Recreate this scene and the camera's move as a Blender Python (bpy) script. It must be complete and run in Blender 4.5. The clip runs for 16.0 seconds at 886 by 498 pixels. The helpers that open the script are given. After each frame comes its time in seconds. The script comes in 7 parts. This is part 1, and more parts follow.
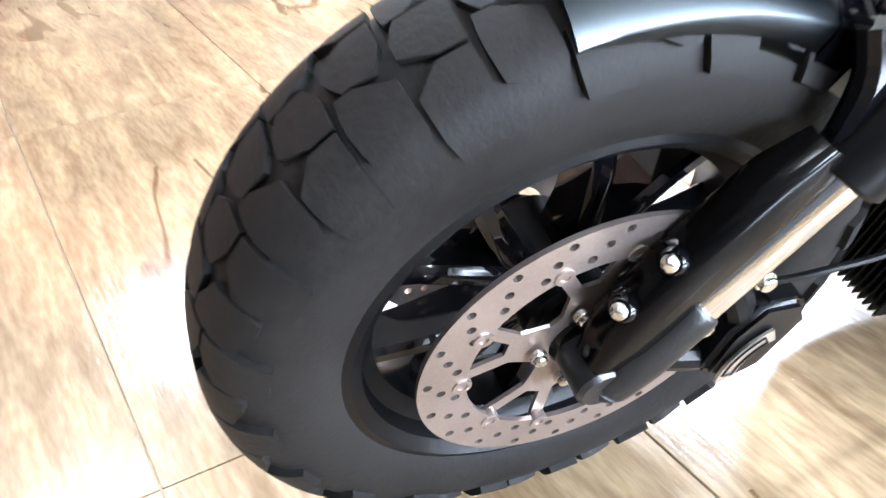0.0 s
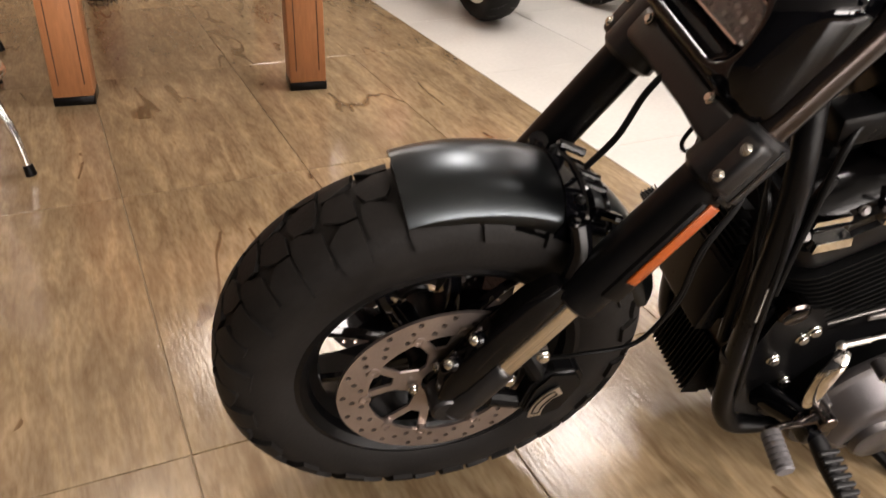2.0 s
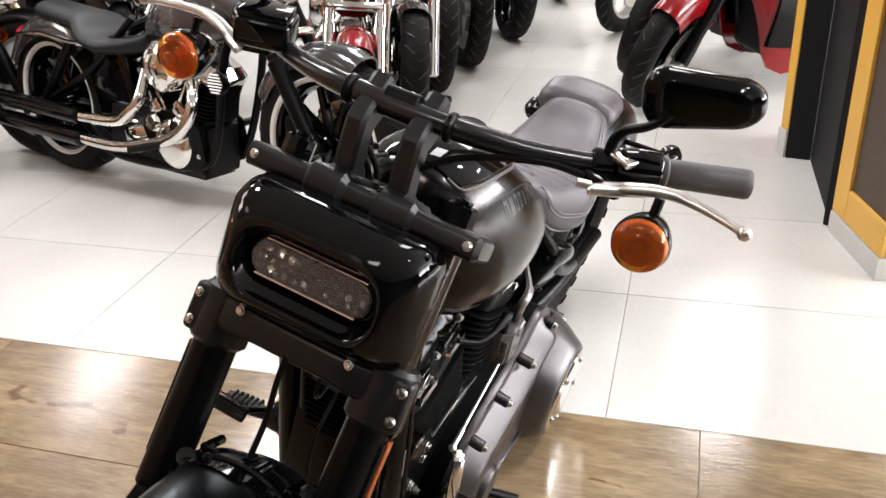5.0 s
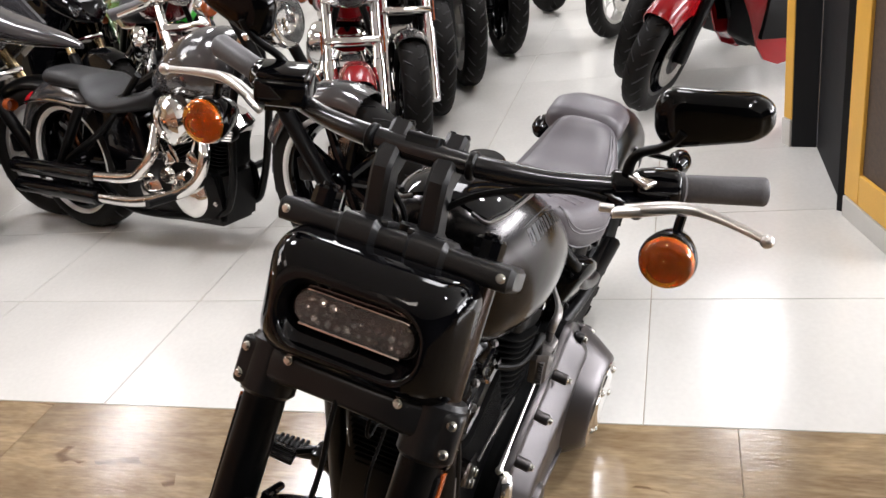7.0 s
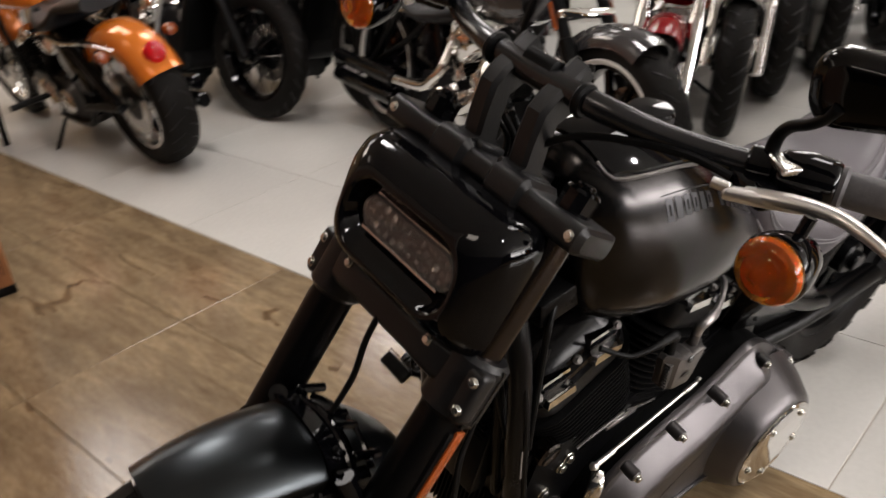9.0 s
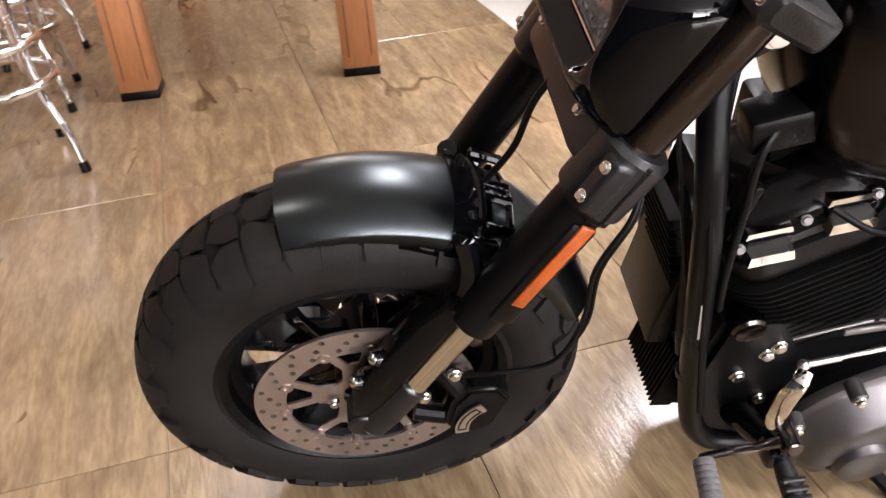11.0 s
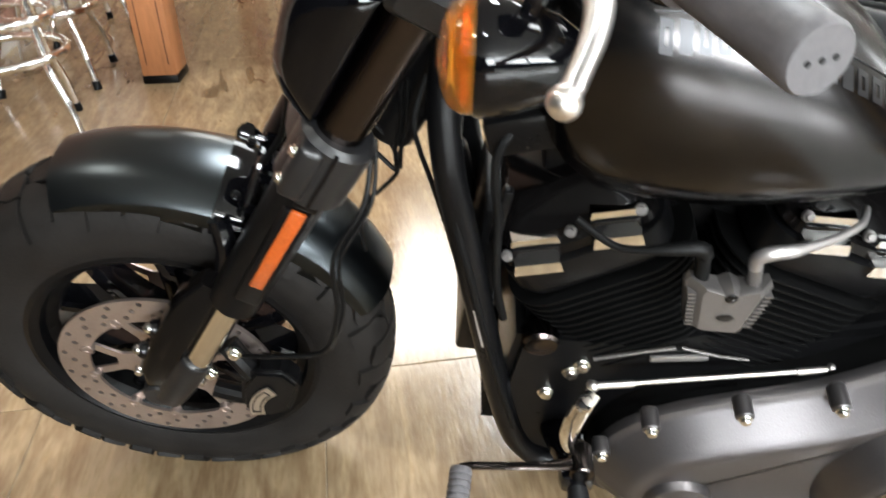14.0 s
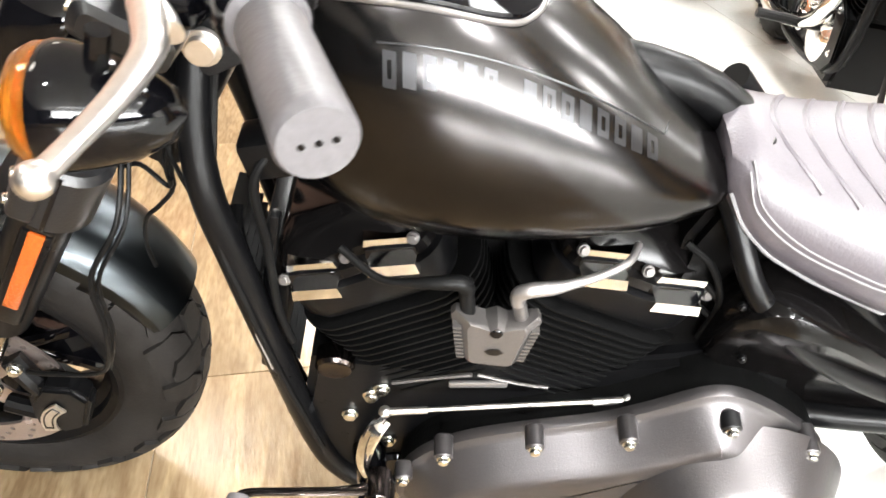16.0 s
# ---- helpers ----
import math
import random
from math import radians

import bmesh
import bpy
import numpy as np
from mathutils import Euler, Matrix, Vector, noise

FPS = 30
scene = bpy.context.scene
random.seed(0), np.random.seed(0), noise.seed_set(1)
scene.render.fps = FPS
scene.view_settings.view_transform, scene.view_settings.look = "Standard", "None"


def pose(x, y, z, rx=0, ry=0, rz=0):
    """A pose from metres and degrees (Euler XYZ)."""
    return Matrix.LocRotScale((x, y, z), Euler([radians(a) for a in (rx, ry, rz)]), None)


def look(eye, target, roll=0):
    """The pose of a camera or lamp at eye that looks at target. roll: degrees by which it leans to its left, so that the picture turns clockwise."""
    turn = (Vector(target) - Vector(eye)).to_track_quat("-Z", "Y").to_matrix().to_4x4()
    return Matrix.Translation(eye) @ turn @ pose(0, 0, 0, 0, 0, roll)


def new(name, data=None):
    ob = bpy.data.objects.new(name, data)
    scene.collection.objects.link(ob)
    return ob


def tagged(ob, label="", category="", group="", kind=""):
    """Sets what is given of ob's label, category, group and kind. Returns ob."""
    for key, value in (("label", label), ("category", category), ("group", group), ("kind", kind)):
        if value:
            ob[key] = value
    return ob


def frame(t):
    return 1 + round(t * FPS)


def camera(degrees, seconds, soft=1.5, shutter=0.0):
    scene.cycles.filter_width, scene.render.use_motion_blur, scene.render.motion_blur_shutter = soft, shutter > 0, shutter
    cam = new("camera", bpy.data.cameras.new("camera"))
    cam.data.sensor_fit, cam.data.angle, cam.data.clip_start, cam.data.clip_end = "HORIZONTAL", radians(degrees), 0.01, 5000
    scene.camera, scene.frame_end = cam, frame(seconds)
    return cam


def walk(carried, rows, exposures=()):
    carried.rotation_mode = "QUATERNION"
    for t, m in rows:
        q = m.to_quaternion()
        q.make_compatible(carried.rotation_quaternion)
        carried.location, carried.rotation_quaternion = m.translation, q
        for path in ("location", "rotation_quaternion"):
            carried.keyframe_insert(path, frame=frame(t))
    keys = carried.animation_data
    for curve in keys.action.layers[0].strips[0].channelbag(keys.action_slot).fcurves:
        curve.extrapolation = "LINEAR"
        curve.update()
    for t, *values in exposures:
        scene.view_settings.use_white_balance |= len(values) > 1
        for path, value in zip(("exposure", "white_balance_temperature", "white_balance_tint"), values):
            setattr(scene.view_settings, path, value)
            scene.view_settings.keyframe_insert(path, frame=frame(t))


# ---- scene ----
cam = camera(56.0, 16.0, shutter=0.5)
PATH = [
    (0, (-0.321, -0.645, 0.76), (0.273, 0.911, -0.347), -0.5),
    (0.5, (-0.366, -0.765, 0.837), (0.24, 0.835, -0.2), 0.9),
    (1, (-0.367, -0.865, 0.941), (0.233, 0.739, -0.092), 1.5),
    (1.5, (-0.333, -0.981, 1.013), (0.163, 0.658, -0.021), 1.7),
    (2, (-0.263, -1.084, 1.061), (0.191, 0.59, 0.064), 1.9),
    (2.5, (-0.244, -1.062, 1.127), (0.483, 0.545, 0.184), 2.6),
    (3, (-0.293, -0.979, 1.21), (0.807, 0.429, 0.312), 2.8),
    (3.5, (-0.371, -0.889, 1.288), (0.99, 0.259, 0.376), 1.5),
    (4, (-0.431, -0.824, 1.361), (1.081, 0.09, 0.424), -0.2),
    (6.5, (-0.482, -0.831, 1.405), (1.068, 0.036, 0.486), -8.1),
    (7, (-0.495, -0.816, 1.429), (1.066, 0.053, 0.531), -10.0),
    (7.5, (-0.474, -0.807, 1.416), (1.097, 0.06, 0.533), -10.0),
    (8, (-0.442, -0.813, 1.382), (1.105, 0.1, 0.504), -8.6),
    (8.5, (-0.351, -0.885, 1.342), (1.0, 0.309, 0.475), -7.7),
    (9, (-0.218, -1.002, 1.296), (0.827, 0.453, 0.408), -5.3),
    (9.5, (-0.141, -1.07, 1.245), (0.658, 0.503, 0.302), -3.9),
    (10, (-0.109, -1.071, 1.175), (0.454, 0.538, 0.13), -3.5),
    (12.5, (0.34, -1.101, 1.068), (0.118, 0.585, 0.015), -4.4),
    (13, (0.38, -1.113, 1.086), (0.189, 0.619, 0.103), -3.6),
    (13.5, (0.426, -1.121, 1.083), (0.256, 0.621, 0.115), -3.1),
    (14, (0.468, -1.106, 1.044), (0.348, 0.611, 0.025), -2.8),
    (14.5, (0.515, -1.096, 1.028), (0.478, 0.592, -0.045), -2.6),
    (15, (0.584, -1.088, 1.029), (0.601, 0.602, -0.041), -0.9),
    (15.5, (0.623, -1.075, 1.045), (0.649, 0.628, -0.002), 0.1),
    (16, (0.687, -1.044, 1.065), (0.652, 0.654, 0.009), 0.3),
]
EXPOSURES = [(0, 0.92, 5150, 8), (0.5, 0.1, 5400, 9), (1, -0.65, 6100, 14), (1.5, -1.03, 6550, 14), (2.5, -0.85, 7200, 21), (3.0, -0.54, 6800, 18), (3.5, -0.1, 6300, 10), (4.0, -0.57, 6300, 11), (7, -1.12, 6200, 14), (8, -1.03, 6200, 13), (8.5, -1.1, 6150, 13), (9, -1.82, 6650, 15), (9.5, -1.11, 6900, 19), (10, -0.88, 6900, 22), (12.5, 0.2, 5200, 5), (13, 0.14, 5500, 3), (14, -0.36, 6000, 6), (14.5, -0.48, 6200, 10), (15, -0.46, 6300, 10), (15.5, 0.0, 6300, 10), (16, 0.45, 6300, 9)]
walk(cam, [(t, look(eye, target, roll)) for t, eye, target, roll in PATH], EXPOSURES)

# ---- body ----
# ---------------------------------------------------------------- mesh helpers
def cat(points, n=6):
    """Smooth curve through points (Catmull-Rom)."""
    P = [Vector(p) for p in points]
    if len(P) < 3:
        return P
    out = []
    for i in range(len(P) - 1):
        a, b, c, d = P[max(i - 1, 0)], P[i], P[i + 1], P[min(i + 2, len(P) - 1)]
        for k in range(n):
            s = k / n
            out.append(0.5 * (2 * b + (c - a) * s + (2 * a - 5 * b + 4 * c - d) * s * s + (3 * b - a - 3 * c + d) * s ** 3))
    out.append(P[-1])
    return out


def ring(bm, pts):
    return [bm.verts.new(p) for p in pts]


def skin(bm, rings, closed=True, caps=True):
    """Faces between rings of equal count; caps at both ends."""
    for a, b in zip(rings, rings[1:]):
        n = len(a)
        for i in range(n if closed else n - 1):
            j = (i + 1) % n
            bm.faces.new((a[i], a[j], b[j], b[i]))
    if caps:
        bm.faces.new(list(reversed(rings[0])))
        bm.faces.new(rings[-1])


def loft(bm, sections, caps=True):
    skin(bm, [ring(bm, s) for s in sections], True, caps)
    return bm


def frame_of(d):
    d = Vector(d).normalized()
    ref = Vector((0, 0, 1)) if abs(d.z) < 0.9 else Vector((0, 1, 0))
    s = d.cross(ref).normalized()
    return d, s, s.cross(d).normalized()


def tube(bm, pts, r, seg=12, smooth=6, caps=True, flat=1.0):
    """A pipe along a smooth curve; r a number or one radius a control point."""
    ctrl = len(pts)
    P = cat(pts, smooth) if smooth > 1 else [Vector(p) for p in pts]
    N = len(P)
    rad = [r] * N if not isinstance(r, (list, tuple)) else [float(np.interp(i / (N - 1) * (ctrl - 1), range(ctrl), r)) for i in range(N)]
    rings, side = [], None
    for i, p in enumerate(P):
        d = (P[min(i + 1, N - 1)] - P[max(i - 1, 0)]).normalized()
        if side is None:
            side = frame_of(d)[1]
        side = (side - d * side.dot(d)).normalized()
        up = d.cross(side)
        rings.append(ring(bm, [p + rad[i] * (math.cos(a) * side + flat * math.sin(a) * up) for a in (2 * math.pi * k / seg for k in range(seg))]))
    skin(bm, rings, True, caps)
    return bm


def rod(bm, p0, p1, r0, r1=None, seg=16, bev=0.0):
    """A straight bar with softened ends."""
    p0, p1 = Vector(p0), Vector(p1)
    r1 = r0 if r1 is None else r1
    d, s, u = frame_of(p1 - p0)
    L = (p1 - p0).length
    prof = [(0, r0), (L, r1)] if bev <= 0 else [(0, r0 - bev), (bev, r0), (L - bev, r1), (L, r1 - bev)]
    rings = [ring(bm, [p0 + d * h + r * (math.cos(a) * s + math.sin(a) * u) for a in (2 * math.pi * k / seg for k in range(seg))]) for h, r in prof]
    skin(bm, rings)
    return bm


def lathe(bm, prof, centre, axis, seg=48, closed=False, arc=(0, 2 * math.pi)):
    """Turns (radius, height) about axis through centre."""
    d, s, u = frame_of(axis)
    c = Vector(centre)
    full = abs(arc[1] - arc[0] - 2 * math.pi) < 1e-6
    n = seg if full else seg + 1
    rings = [ring(bm, [c + d * h + r * (math.cos(a) * s + math.sin(a) * u) for r, h in prof]) for a in (arc[0] + (arc[1] - arc[0]) * k / seg for k in range(n))]
    m = len(prof)
    for i in range(seg):
        a, b = rings[i], rings[(i + 1) % n]
        for k in range(m if closed else m - 1):
            q = (k + 1) % m
            bm.faces.new((a[k], a[q], b[q], b[k]))
    return bm


def box(bm, c, size, m=None, bev=0.0, seg=2):
    r = bmesh.ops.create_cube(bm, size=1.0, matrix=Matrix.Translation(c) @ (m or Matrix()) @ Matrix.Diagonal((*size, 1)))
    if bev > 0:
        es = list({e for v in r["verts"] for e in v.link_edges})
        bmesh.ops.bevel(bm, geom=es, offset=bev, segments=seg, affect="EDGES", profile=0.5)
    return bm


def plate(bm, outline, m, thick, holes=(), bev=0.0):
    """A flat plate cut out of an outline, with holes through it, in the plane of m (its x and y), thick along its z."""
    edges = []
    for loop in (outline, *holes):
        vs = [bm.verts.new(m @ Vector((x, y, 0))) for x, y in loop]
        edges += [bm.edges.new((a, b)) for a, b in zip(vs, vs[1:] + vs[:1])]
    fs = [g for g in bmesh.ops.triangle_fill(bm, use_beauty=True, use_dissolve=False, edges=edges)["geom"] if isinstance(g, bmesh.types.BMFace)]
    ext = bmesh.ops.extrude_face_region(bm, geom=fs)
    vs = [g for g in ext["geom"] if isinstance(g, bmesh.types.BMVert)]
    n = (m.to_3x3() @ Vector((0, 0, 1))).normalized()
    bmesh.ops.translate(bm, verts=vs, vec=n * thick)
    return bm


def circle(x, y, r, n=12, a0=0.0):
    return [(x + r * math.cos(a0 + 2 * math.pi * k / n), y + r * math.sin(a0 + 2 * math.pi * k / n)) for k in range(n)]


def stadium(w, h, n=8, e=1.0):
    """A rounded oblong outline, w by h, ends fully round (e=1) or less."""
    r = min(w, h) / 2 * e
    out = []
    for cx, cy, a in ((w / 2 - r, h / 2 - r, 0), (-w / 2 + r, h / 2 - r, 90), (-w / 2 + r, -h / 2 + r, 180), (w / 2 - r, -h / 2 + r, 270)):
        out += [(cx + r * math.cos(radians(a + 90 * k / n)), cy + r * math.sin(radians(a + 90 * k / n))) for k in range(n + 1)]
    return out


def finish(bm, name, mat, sharp=35, smooth=True):
    bmesh.ops.recalc_face_normals(bm, faces=bm.faces)
    me = bpy.data.meshes.new(name)
    bm.to_mesh(me)
    bm.free()
    if smooth:
        me.polygons.foreach_set("use_smooth", [True] * len(me.polygons))
        me.set_sharp_from_angle(angle=radians(sharp))
    me.materials.append(mat)
    return me


def part(name, bm, mat, parent, label="", sharp=35, smooth=True):
    """One mesh object under a thing or a part."""
    ob = new(name, finish(bm, name, mat, sharp, smooth))
    ob.parent = parent
    if label:
        tagged(ob, label=label)
    return ob


def thing(name, label, category, group="", m=None, kind=""):
    ob = new(name)
    ob.empty_display_size = 0.1
    if m is not None:
        ob.matrix_basis = m
    return tagged(ob, label, category, group, kind)


def solid(name, bm, mat, label, category, group="", kind="", sharp=35, smooth=True, m=None):
    ob = new(name, finish(bm, name, mat, sharp, smooth))
    if m is not None:
        ob.matrix_basis = m
    return tagged(ob, label, category, group, kind)


B = bmesh.new

# ---------------------------------------------------------------- light
# The showroom is lit by ceiling panels, windows and added spotlights; the world is nearly dark.
world = bpy.data.worlds.new("showroom")
world.use_nodes = True
world.node_tree.nodes["Background"].inputs["Color"].default_value = (0.9, 0.92, 1.0, 1)
world.node_tree.nodes["Background"].inputs["Strength"].default_value = 0.03
scene.world = world

EB = Vector((-0.178, 0.984, 0.0)).normalized()   # along the edge between the two floors
NB = Vector((0.984, 0.178, 0.0)).normalized()    # across it, towards the pale floor
CEIL = 3.3


def plan(n, e, z=0.0):
    """A place from its distance across (n) and along (e) the floor's edge."""
    return NB * n + EB * e + Vector((0, 0, z))


TURN_B = math.atan2(NB.y, NB.x)


def ceiling_lamp(n, e, wn, we, power, colour):
    data = bpy.data.lights.new("ceiling_panel_light", "AREA")
    data.shape, data.size, data.size_y = "RECTANGLE", wn, we
    data.energy, data.color = power, colour
    ob = new("ceiling_panel_light", data)
    ob.matrix_world = Matrix.Translation(plan(n, e, CEIL - 0.035)) @ Matrix.Rotation(TURN_B, 4, "Z")
    return ob


WARM, COOL = (1.0, 0.91, 0.79), (1.0, 0.98, 0.95)
SOUTH = -9.0                                      # the shopfront wall, far behind the camera
LAMPS = [(1.2, 1.4, 0.55, 0.55, 115, COOL), (4.0, 2.25, 0.8, 0.5, 115, COOL), (2.3, -0.8, 0.9, 0.5, 60, COOL), (-1.4, -0.2, 0.6, 0.6, 30, WARM), (0.62, 5.45, 0.85, 1.9, 140, WARM), (1.5, 4.5, 0.8, 2.2, 85, COOL),
         (6.0, -1.3, 1.6, 0.8, 180, COOL), (4.7, 0.6, 1.2, 0.5, 80, COOL), (2.5, 2.85, 0.6, 0.6, 42, COOL), (6.6, 1.2, 1.2, 0.3, 70, COOL), (-0.5, 3.3, 0.6, 0.6, 8, WARM), (4.8, 4.6, 1.2, 0.3, 60, COOL), (3.4, -3.4, 0.14, 0.14, 22, COOL), (3.75, -3.4, 0.14, 0.14, 22, COOL), (0.6, -6.9, 2.4, 0.5, 60, COOL), (4.4, -6.9, 2.4, 0.5, 60, COOL)]
for lamp in LAMPS:
    ceiling_lamp(*lamp)

# unseen spotlights added to brighten the motorcycle in front
for n_, e_, watts in ((1.9, -2.3, 560), (-0.2, -2.1, 170)):
    data = bpy.data.lights.new("track_spotlight", "SPOT")
    data.energy, data.color, data.shadow_soft_size = watts, COOL, 0.09
    data.spot_size, data.spot_blend = radians(30), 0.6
    ob = new("track_spotlight", data)
    ob.matrix_world = look(plan(n_, e_, CEIL - 0.12), plan(1.05, -0.05, 0.4))

# light through the shopfront windows far behind the camera
SILL, HEAD = 1.35, 2.6
BAYS = [(-1.6, 1.1), (1.25, 4.85), (5.0, 8.6)]
TRANSOM = 3.2
for (n0, n1), (z0, z1, power) in ((b, q) for b in BAYS for q in ((SILL, HEAD, 270), (HEAD + 0.05, TRANSOM, 128))):
    data = bpy.data.lights.new("window_light", "AREA")
    data.shape, data.size, data.size_y = "RECTANGLE", n1 - n0 - 0.1, z1 - z0 - 0.1
    data.energy, data.color = power * data.size * data.size_y, (1.0, 0.985, 0.96)
    ob = new("window_light", data)
    ob.matrix_world = Matrix.Translation(plan((n0 + n1) / 2, SOUTH - 0.03, (z0 + z1) / 2)) @ Matrix.Rotation(TURN_B, 4, "Z") @ Matrix.Rotation(radians(90), 4, "X")

FAR_E, FAR_Z = (1.65, 2.5), (0.7, 2.95)           # the tall window in the far wall
data = bpy.data.lights.new("window_light", "AREA")
data.shape, data.size, data.size_y = "RECTANGLE", FAR_E[1] - FAR_E[0] - 0.1, FAR_Z[1] - FAR_Z[0] - 0.1
data.energy, data.color = 130, (1.0, 0.99, 0.97)
ob = new("window_light", data)
ob.matrix_world = Matrix.Translation(plan(10.83, sum(FAR_E) / 2, sum(FAR_Z) / 2)) @ Matrix.Rotation(TURN_B + radians(90), 4, "Z") @ Matrix.Rotation(radians(90), 4, "X")

# ---------------------------------------------------------------- materials
def material(name, colour, rough=0.5, metal=0.0, vary=0.12, scale=6.0, fine=90.0, bump=0.02, coat=0.0, spec=0.5, dust=0.0, rough_vary=0.12, per_object=0.0, stretch=(1, 1, 1), aniso=0.0):
    """A surface with two scales of variation in colour, gloss and relief."""
    m = bpy.data.materials.new(name)
    m.use_nodes = True
    nt = m.node_tree
    N, L = nt.nodes, nt.links
    b = N["Principled BSDF"]
    tc = N.new("ShaderNodeTexCoord")
    mp = N.new("ShaderNodeMapping")
    mp.inputs["Scale"].default_value = stretch
    L.new(tc.outputs["Object"], mp.inputs["Vector"])
    big, small = N.new("ShaderNodeTexNoise"), N.new("ShaderNodeTexNoise")
    big.inputs["Scale"].default_value, big.inputs["Detail"].default_value = scale, 4
    small.inputs["Scale"].default_value, small.inputs["Detail"].default_value = fine, 3
    for t in (big, small):
        L.new(mp.outputs["Vector"], t.inputs["Vector"])
    mix = N.new("ShaderNodeMath")
    mix.operation = "MULTIPLY_ADD"
    mix.inputs[1].default_value = 0.6
    sc = N.new("ShaderNodeMath")
    sc.operation = "MULTIPLY"
    sc.inputs[1].default_value = 0.4
    L.new(small.outputs["Fac"], sc.inputs[0])
    L.new(big.outputs["Fac"], mix.inputs[0])
    L.new(sc.outputs[0], mix.inputs[2])
    ramp = N.new("ShaderNodeValToRGB")
    ramp.color_ramp.elements[0].position, ramp.color_ramp.elements[1].position = 0.3, 0.7
    lo = [max(0.0, c * (1 - vary)) for c in colour]
    hi = [min(1.0, c * (1 + vary) + dust) for c in colour]
    ramp.color_ramp.elements[0].color, ramp.color_ramp.elements[1].color = (*lo, 1), (*hi, 1)
    L.new(mix.outputs[0], ramp.inputs["Fac"])
    col = ramp.outputs["Color"]
    if per_object:
        oi, hsv, mr = N.new("ShaderNodeObjectInfo"), N.new("ShaderNodeHueSaturation"), N.new("ShaderNodeMapRange")
        mr.inputs["To Min"].default_value, mr.inputs["To Max"].default_value = 1 - per_object, 1 + per_object
        L.new(oi.outputs["Random"], mr.inputs["Value"])
        L.new(mr.outputs[0], hsv.inputs["Value"])
        L.new(col, hsv.inputs["Color"])
        col = hsv.outputs["Color"]
    L.new(col, b.inputs["Base Color"])
    rr = N.new("ShaderNodeMapRange")
    rr.inputs["From Min"].default_value, rr.inputs["From Max"].default_value = 0.3, 0.7
    rr.inputs["To Min"].default_value, rr.inputs["To Max"].default_value = max(0.02, rough * (1 - rough_vary)), min(1, rough * (1 + rough_vary))
    L.new(mix.outputs[0], rr.inputs["Value"])
    L.new(rr.outputs[0], b.inputs["Roughness"])
    b.inputs["Metallic"].default_value = metal
    b.inputs["Coat Weight"].default_value = coat
    b.inputs["Coat Roughness"].default_value = 0.04
    b.inputs["Specular IOR Level"].default_value = spec
    if aniso:
        b.inputs["Anisotropic"].default_value = aniso
    if bump:
        bp = N.new("ShaderNodeBump")
        bp.inputs["Strength"].default_value, bp.inputs["Distance"].default_value = bump * 10, 0.001
        L.new(small.outputs["Fac"], bp.inputs["Height"])
        L.new(bp.outputs[0], b.inputs["Normal"])
    return m


RUBBER = material("tyre_rubber", (0.0064, 0.0055, 0.0048), 0.6, vary=0.3, scale=9, fine=160, bump=0.05, dust=0.003, spec=0.12)
GRIPRUB = material("grip_rubber", (0.07, 0.066, 0.07), 0.5, vary=0.2, fine=200, bump=0.04, dust=0.01)
GLOSS = material("gloss_black_paint", (0.0015, 0.0015, 0.002), 0.06, vary=0.2, bump=0.0, coat=0.08, spec=0.24, rough_vary=0.3)
PANELG = material("polished_black_plastic", (0.002, 0.0018, 0.0018), 0.14, vary=0.2, fine=200, spec=0.12, bump=0.0)
SATIN = material("satin_black_paint", (0.002, 0.002, 0.0022), 0.32, vary=0.2, fine=240, spec=0.14, bump=0.012, rough_vary=0.2)
CASTBLK = material("black_textured_casting", (0.006, 0.006, 0.0065), 0.42, vary=0.25, fine=350, spec=0.2, bump=0.05)
DENIM = material("matte_dark_metal_paint", (0.042, 0.04, 0.04), 0.2, metal=1.0, vary=0.1, fine=500, bump=0.0, rough_vary=0.1)
FENDERP = material("matte_black_fender_paint", (0.04, 0.045, 0.048), 0.28, metal=1.0, vary=0.04, fine=500, bump=0.0, rough_vary=0.02)
PRIMARY = material("dark_grey_powder_coat", (0.08, 0.075, 0.076), 0.33, metal=0.85, vary=0.1, fine=420, bump=0.03, rough_vary=0.1)
CHROME = material("chrome", (0.82, 0.81, 0.79), 0.07, metal=1.0, vary=0.05, bump=0.0, rough_vary=0.4)
STEEL = material("brushed_steel", (0.55, 0.53, 0.5), 0.26, metal=1.0, vary=0.15, fine=300, bump=0.02)
DISC = material("brake_disc_steel", (0.36, 0.3, 0.27), 0.33, metal=0.9, vary=0.12, scale=14, fine=260, bump=0.02, dust=0.03)
ZINC = material("zinc_bolt", (0.66, 0.65, 0.6), 0.25, metal=1.0, vary=0.2, bump=0.01)
ALU = material("polished_aluminium", (0.72, 0.69, 0.66), 0.32, metal=1.0, vary=0.1, fine=200, bump=0.01)
FINBLK = material("engine_black", (0.002, 0.002, 0.002), 0.5, spec=0.07, vary=0.25, fine=200, bump=0.04)
CABLE = material("cable_sheath", (0.003, 0.003, 0.003), 0.42, vary=0.2, bump=0.01, spec=0.1)
SEATV = material("black_seat_vinyl", (0.062, 0.055, 0.062), 0.4, vary=0.15, scale=5, fine=320, bump=0.05, spec=0.5)
STITCH = material("grey_thread", (0.14, 0.135, 0.138), 0.7, vary=0.1, bump=0.0)
AMBER_PLAIN = material("amber_reflector", (0.24, 0.045, 0.005), 0.22, vary=0.25, scale=30, fine=300, bump=0.12, coat=0.5)
